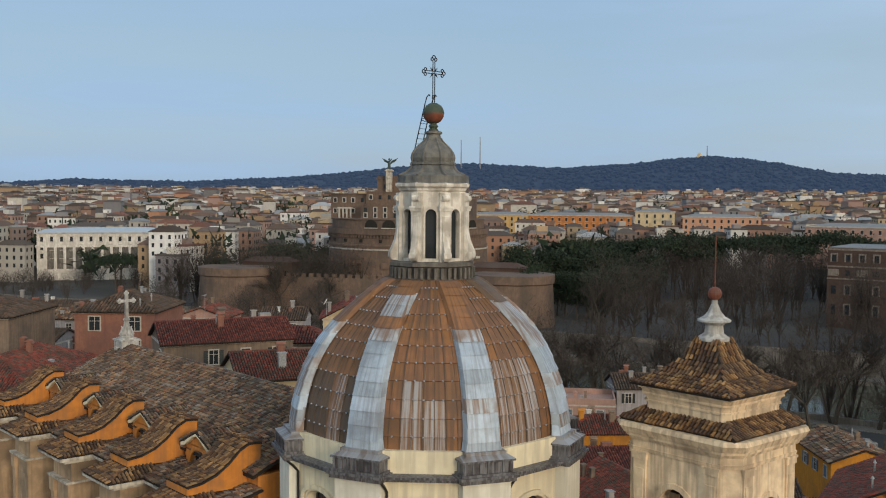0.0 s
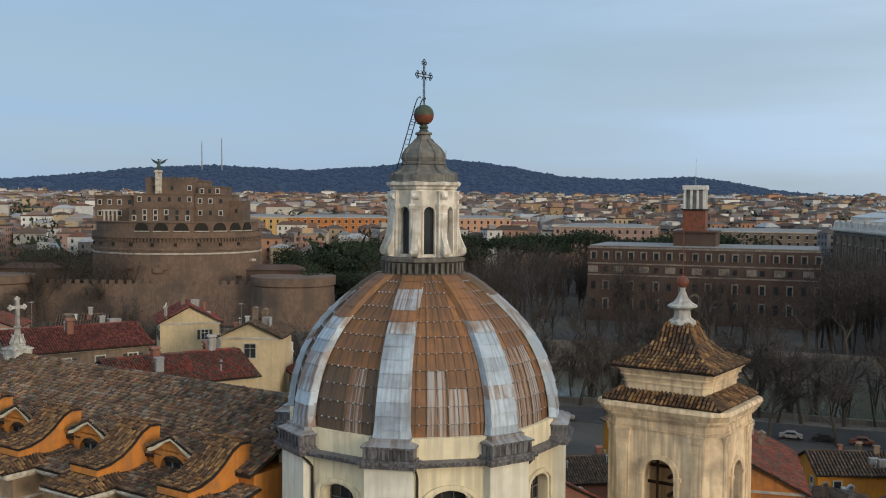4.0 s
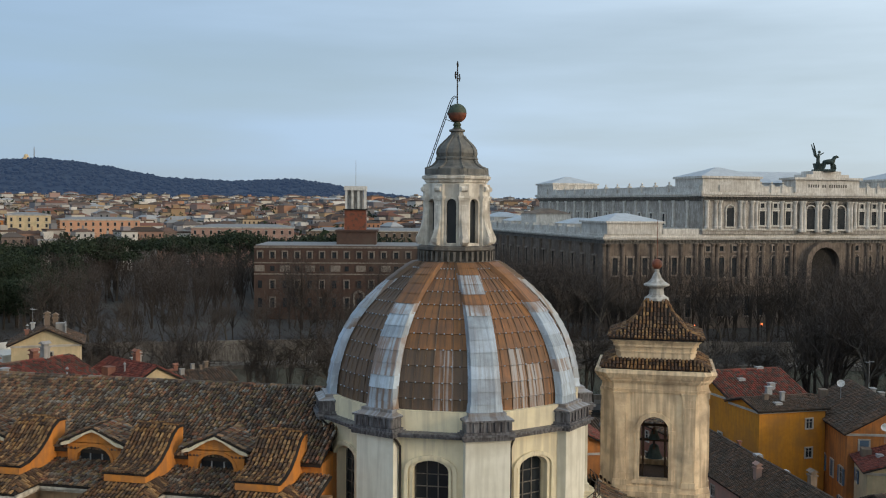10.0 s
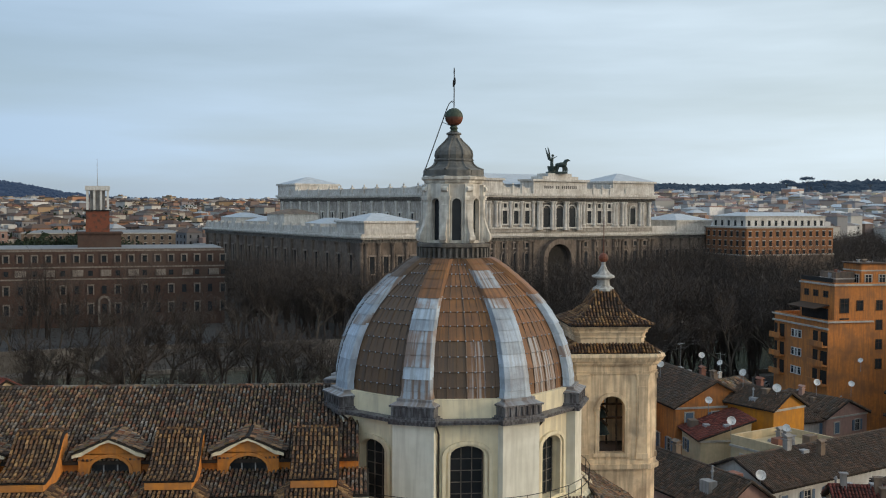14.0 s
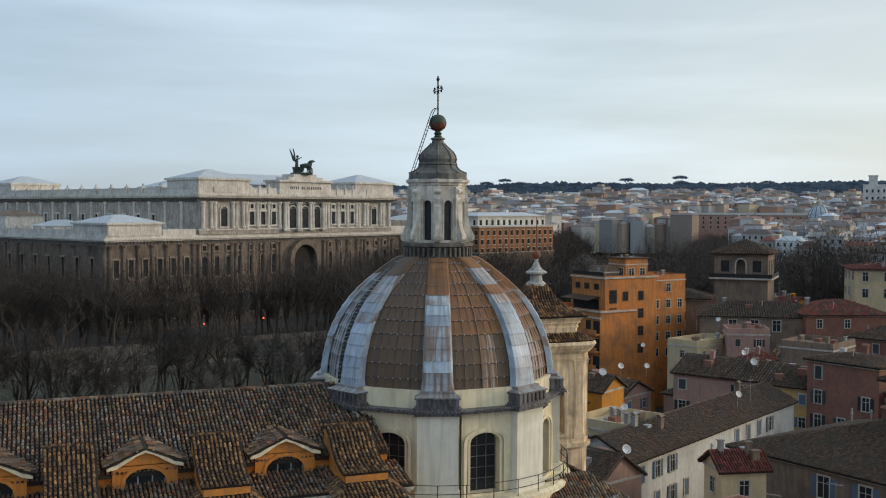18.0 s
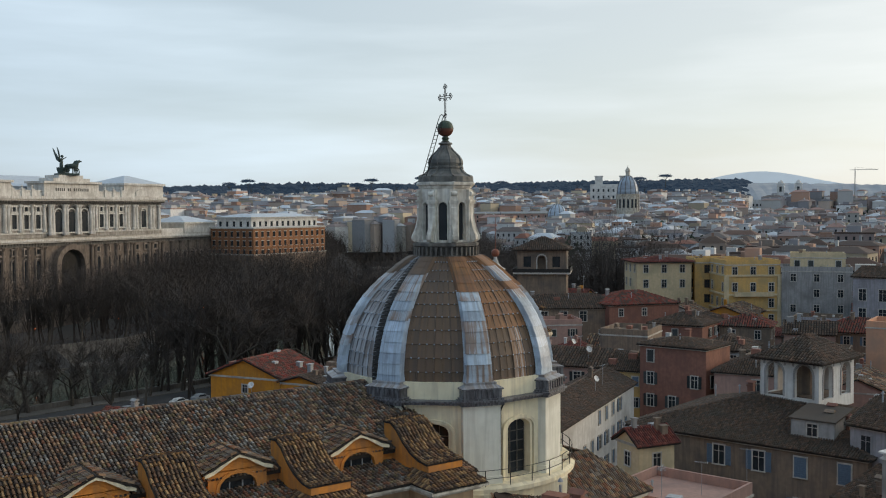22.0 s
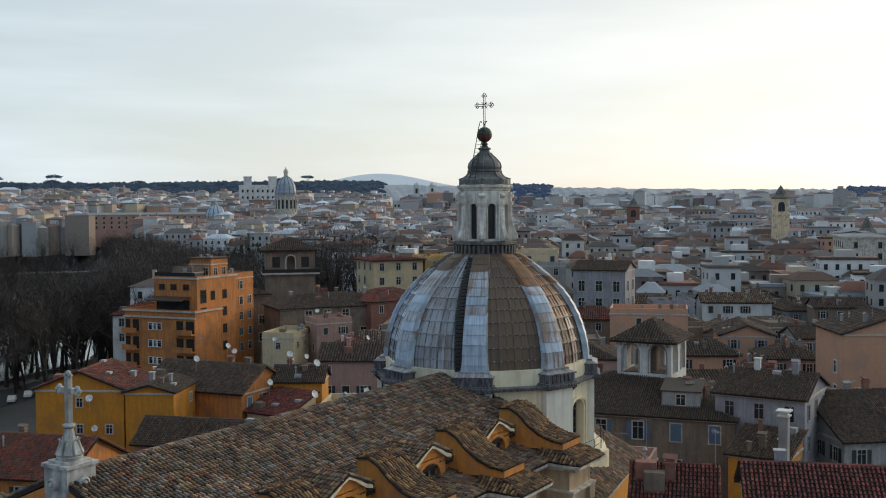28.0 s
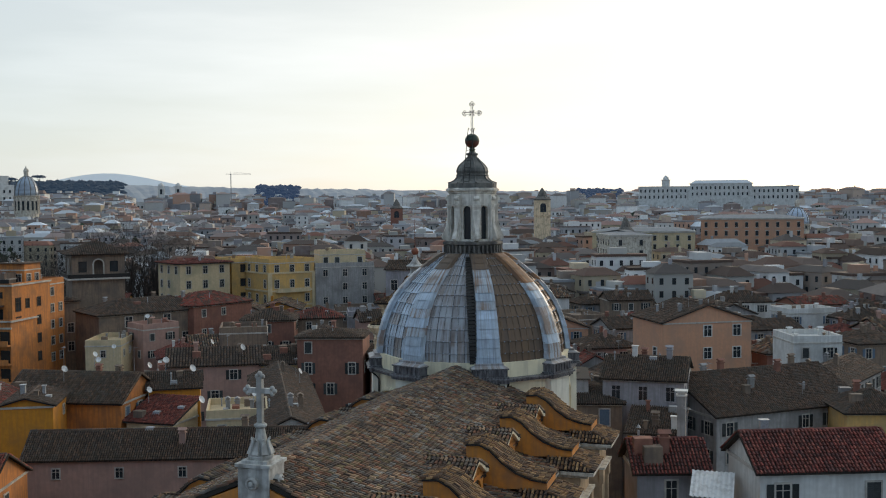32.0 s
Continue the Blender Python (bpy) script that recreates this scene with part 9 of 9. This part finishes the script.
for i in range(52):
    a, r = radians(trng2.uniform(60, 430)), trng2.uniform(44, 90)
    x, y = CX + r * math.cos(a), CY + r * math.sin(a)
    if over_bank(x, y) > WIDTH + 18:
        tree(OAKS, x, y, 0, trng2.uniform(1.05, 1.5), PL, "tree", "park evergreens")
for i in range(30):
    x, y = trng2.uniform(-250, -195), trng2.uniform(235, 290)
    if over_bank(x, y) > WIDTH + 18 and math.hypot(x - CX, y - CY) > 50:
        tree(OAKS, x, y, 0, trng2.uniform(0.8, 1.1), PL, "tree", "park evergreens")
for x, y, h in ((-246, 284, 1.2), (-238, 276, 1.35), (-230, 286, 1.4), (-225, 276, 1.2), (-219, 290, 1.3), (-236, 292, 1.4), (-212, 297, 1.25), (-227, 299, 1.35)):
    tree(OAKS, x, y, 0, h, "broad dark evergreen tree near the river wall", "tree", "park evergreens")
for x, y, z in ((905, 1075, 76), (640, 1010, 74), (700, 985, 75), (1010, 905, 76), (1035, 880, 76), (560, 1190, 74)):
    tree(HAZY_PINES, x * 0.97, y * 0.97, z - (6 if x == 1035 else 11), 0.95, "tall umbrella pine on the hill", "pine", "hill pines")
prng = random.Random(77)
for i in range(34):
    az = radians(24 + i * 0.76 + prng.uniform(-0.2, 0.2))
    r = prng.uniform(1270, 1330)
    tree(HAZY_PINES, r * math.sin(az), r * math.cos(az), 74 - prng.uniform(13, 19), prng.uniform(0.7, 1.05), "broad umbrella pine on the wooded hill", "pine", "hill pines")
for i in range(9):
    tree(OAKS, 470 + trng2.uniform(-18, 18), 560 + trng2.uniform(-18, 18), 6, 1.1, "dark cypress clump by a monument", "tree", "cypresses")


def grove(name, label, count, az0, az1, r0, r1, seed):
    """Evergreens among the far houses: uneven clumps of small leaf triangles."""
    rng = np.random.default_rng(seed)
    tris = []
    for _ in range(count):
        az, r = radians(rng.uniform(az0, az1)), math.sqrt(rng.uniform(r0 * r0, r1 * r1))
        x, y = r * math.cos(az), r * math.sin(az)
        if -20 < over_bank(x, y) < WIDTH + 20:
            continue
        h, k = rng.uniform(12, 22), 90
        d = rng.normal(0, 1, (k, 3)) * (h * 0.26, h * 0.26, h * 0.2) + (x, y, land(x, y) + h * 0.75)
        u, v = rng.normal(0, 1.5, (k, 3)), rng.normal(0, 1.5, (k, 3))
        tris.append(np.stack([d - u, d + u, d + v], 1))
    V = np.concatenate(tris).reshape(-1, 3)
    me = bpy.data.meshes.new(name)
    me.from_pydata(V.tolist(), [], np.arange(len(V)).reshape(-1, 3).tolist())
    me.materials.append(M["needles"])
    tagged(new(name, me), label, "trees", kind="stuff")


grove("town_trees", "dark evergreens between the far houses", 330, 100, 176, 380, 1500, 51)
grove("town_trees", "dark evergreens between the far houses of the old town", 150, -24, 60, 420, 1100, 52)

# ---- parked cars and lamps on the river road ----
def car(x, y, face, paint, word):
    c = thing("car", f"{word} parked car on the river road", "car", pose(x, y, -0.3, 0, 0, face), "parked cars")
    b = Build()
    side = [(-2.1, 0.35), (-2.1, 0.8), (-1.95, 0.95), (-1.3, 1.0), (-0.8, 1.42), (0.7, 1.45), (1.25, 1.0), (1.95, 0.9), (2.1, 0.65), (2.1, 0.35)]
    b.prism([(px, -0.85, pz) for px, pz in side], [(px, 0.85, pz) for px, pz in side])
    part("body", b, paint, c)
    part("windows", Build().prism([(-1.15, -0.87, 1.0), (-0.75, -0.87, 1.36), (0.62, -0.87, 1.38), (1.05, -0.87, 1.0)], [(-1.15, 0.87, 1.0), (-0.75, 0.87, 1.36), (0.62, 0.87, 1.38), (1.05, 0.87, 1.0)]), "glass", c)
    for sx in (-1.3, 1.3):
        for sy in (-0.8, 0.8):
            w_ = Build()
            w_.at = Matrix.Translation((sx, sy, 0.33)) @ Matrix.Rotation(radians(90), 4, "X")
            w_.lathe([(0.33, -0.1), (0.33, 0.1)], 12)
            part("wheel", w_, "iron", c)


for i, (x, y) in enumerate(along(NEAR_BANK, -17.5, 6.2, 0.4)):
    if -120 < x < 150 and y > 90 and i % 5 != 2:
        car(x, y, 15 if x < 60 else 48, *trng2.choice([("dish", "white"), ("grey", "grey"), ("iron", "black"), ("silver", "silver"), ("copper_red", "dark red"), ("dish", "white")]))


def signal(x, y):
    t = thing("traffic_light", "traffic light showing red on a pole", "traffic light", pose(x, y, -0.3, 0, 0, 15), "traffic lights")
    part("pole", Build().tube([(0, 0, 0), (0, 0, 4.2)], 0.07, n=6), "iron", t)
    part("housing", Build().box(-0.2, 0.2, -0.18, 0.12, 4.0, 5.1), "iron", t)
    b = Build()
    b.ball((0, -0.2, 4.85), 0.28, 6)
    part("red_lens", b, "red_light", t)


for x, y in ((24, 275), (46, 286), (78, 300), (118, 318)):
    signal(x, y)

# ---- single tiles of the nave roof, on the stretch that is passed nearest ----
c, u, v, n = tile_rows(nave_polys[0], 0.24, 0.32)
c = c[chosen(c)]
k = [(-1, 0), (-0.62, 1.3), (0.62, 1.3), (1, 0)]
tv = [(kx * 0.086, -0.176, 0.045 + kz * 0.086) for kx, kz in k] + [(kx * 0.07, 0.176, kz * 0.07) for kx, kz in k]
tile_one = bpy.data.meshes.new("roof_tile")
tile_one.from_pydata(tv, [], [(0, 1, 5, 4), (1, 2, 6, 5), (2, 3, 7, 6), (0, 3, 2, 1)])
tile_one.materials.append(M["tiles_single"])
rows3 = Matrix((Vector(u), Vector(v), Vector(n))).transposed().to_4x4()
trng = random.Random(9)
for p in c:
    off = Vector((trng.gauss(0, 0.012), trng.gauss(0, 0.015), trng.gauss(0, 0.008)))
    link("roof_tile", tile_one, nave_roof, Matrix.Translation(Vector(p) + rows3.to_3x3() @ off) @ rows3)
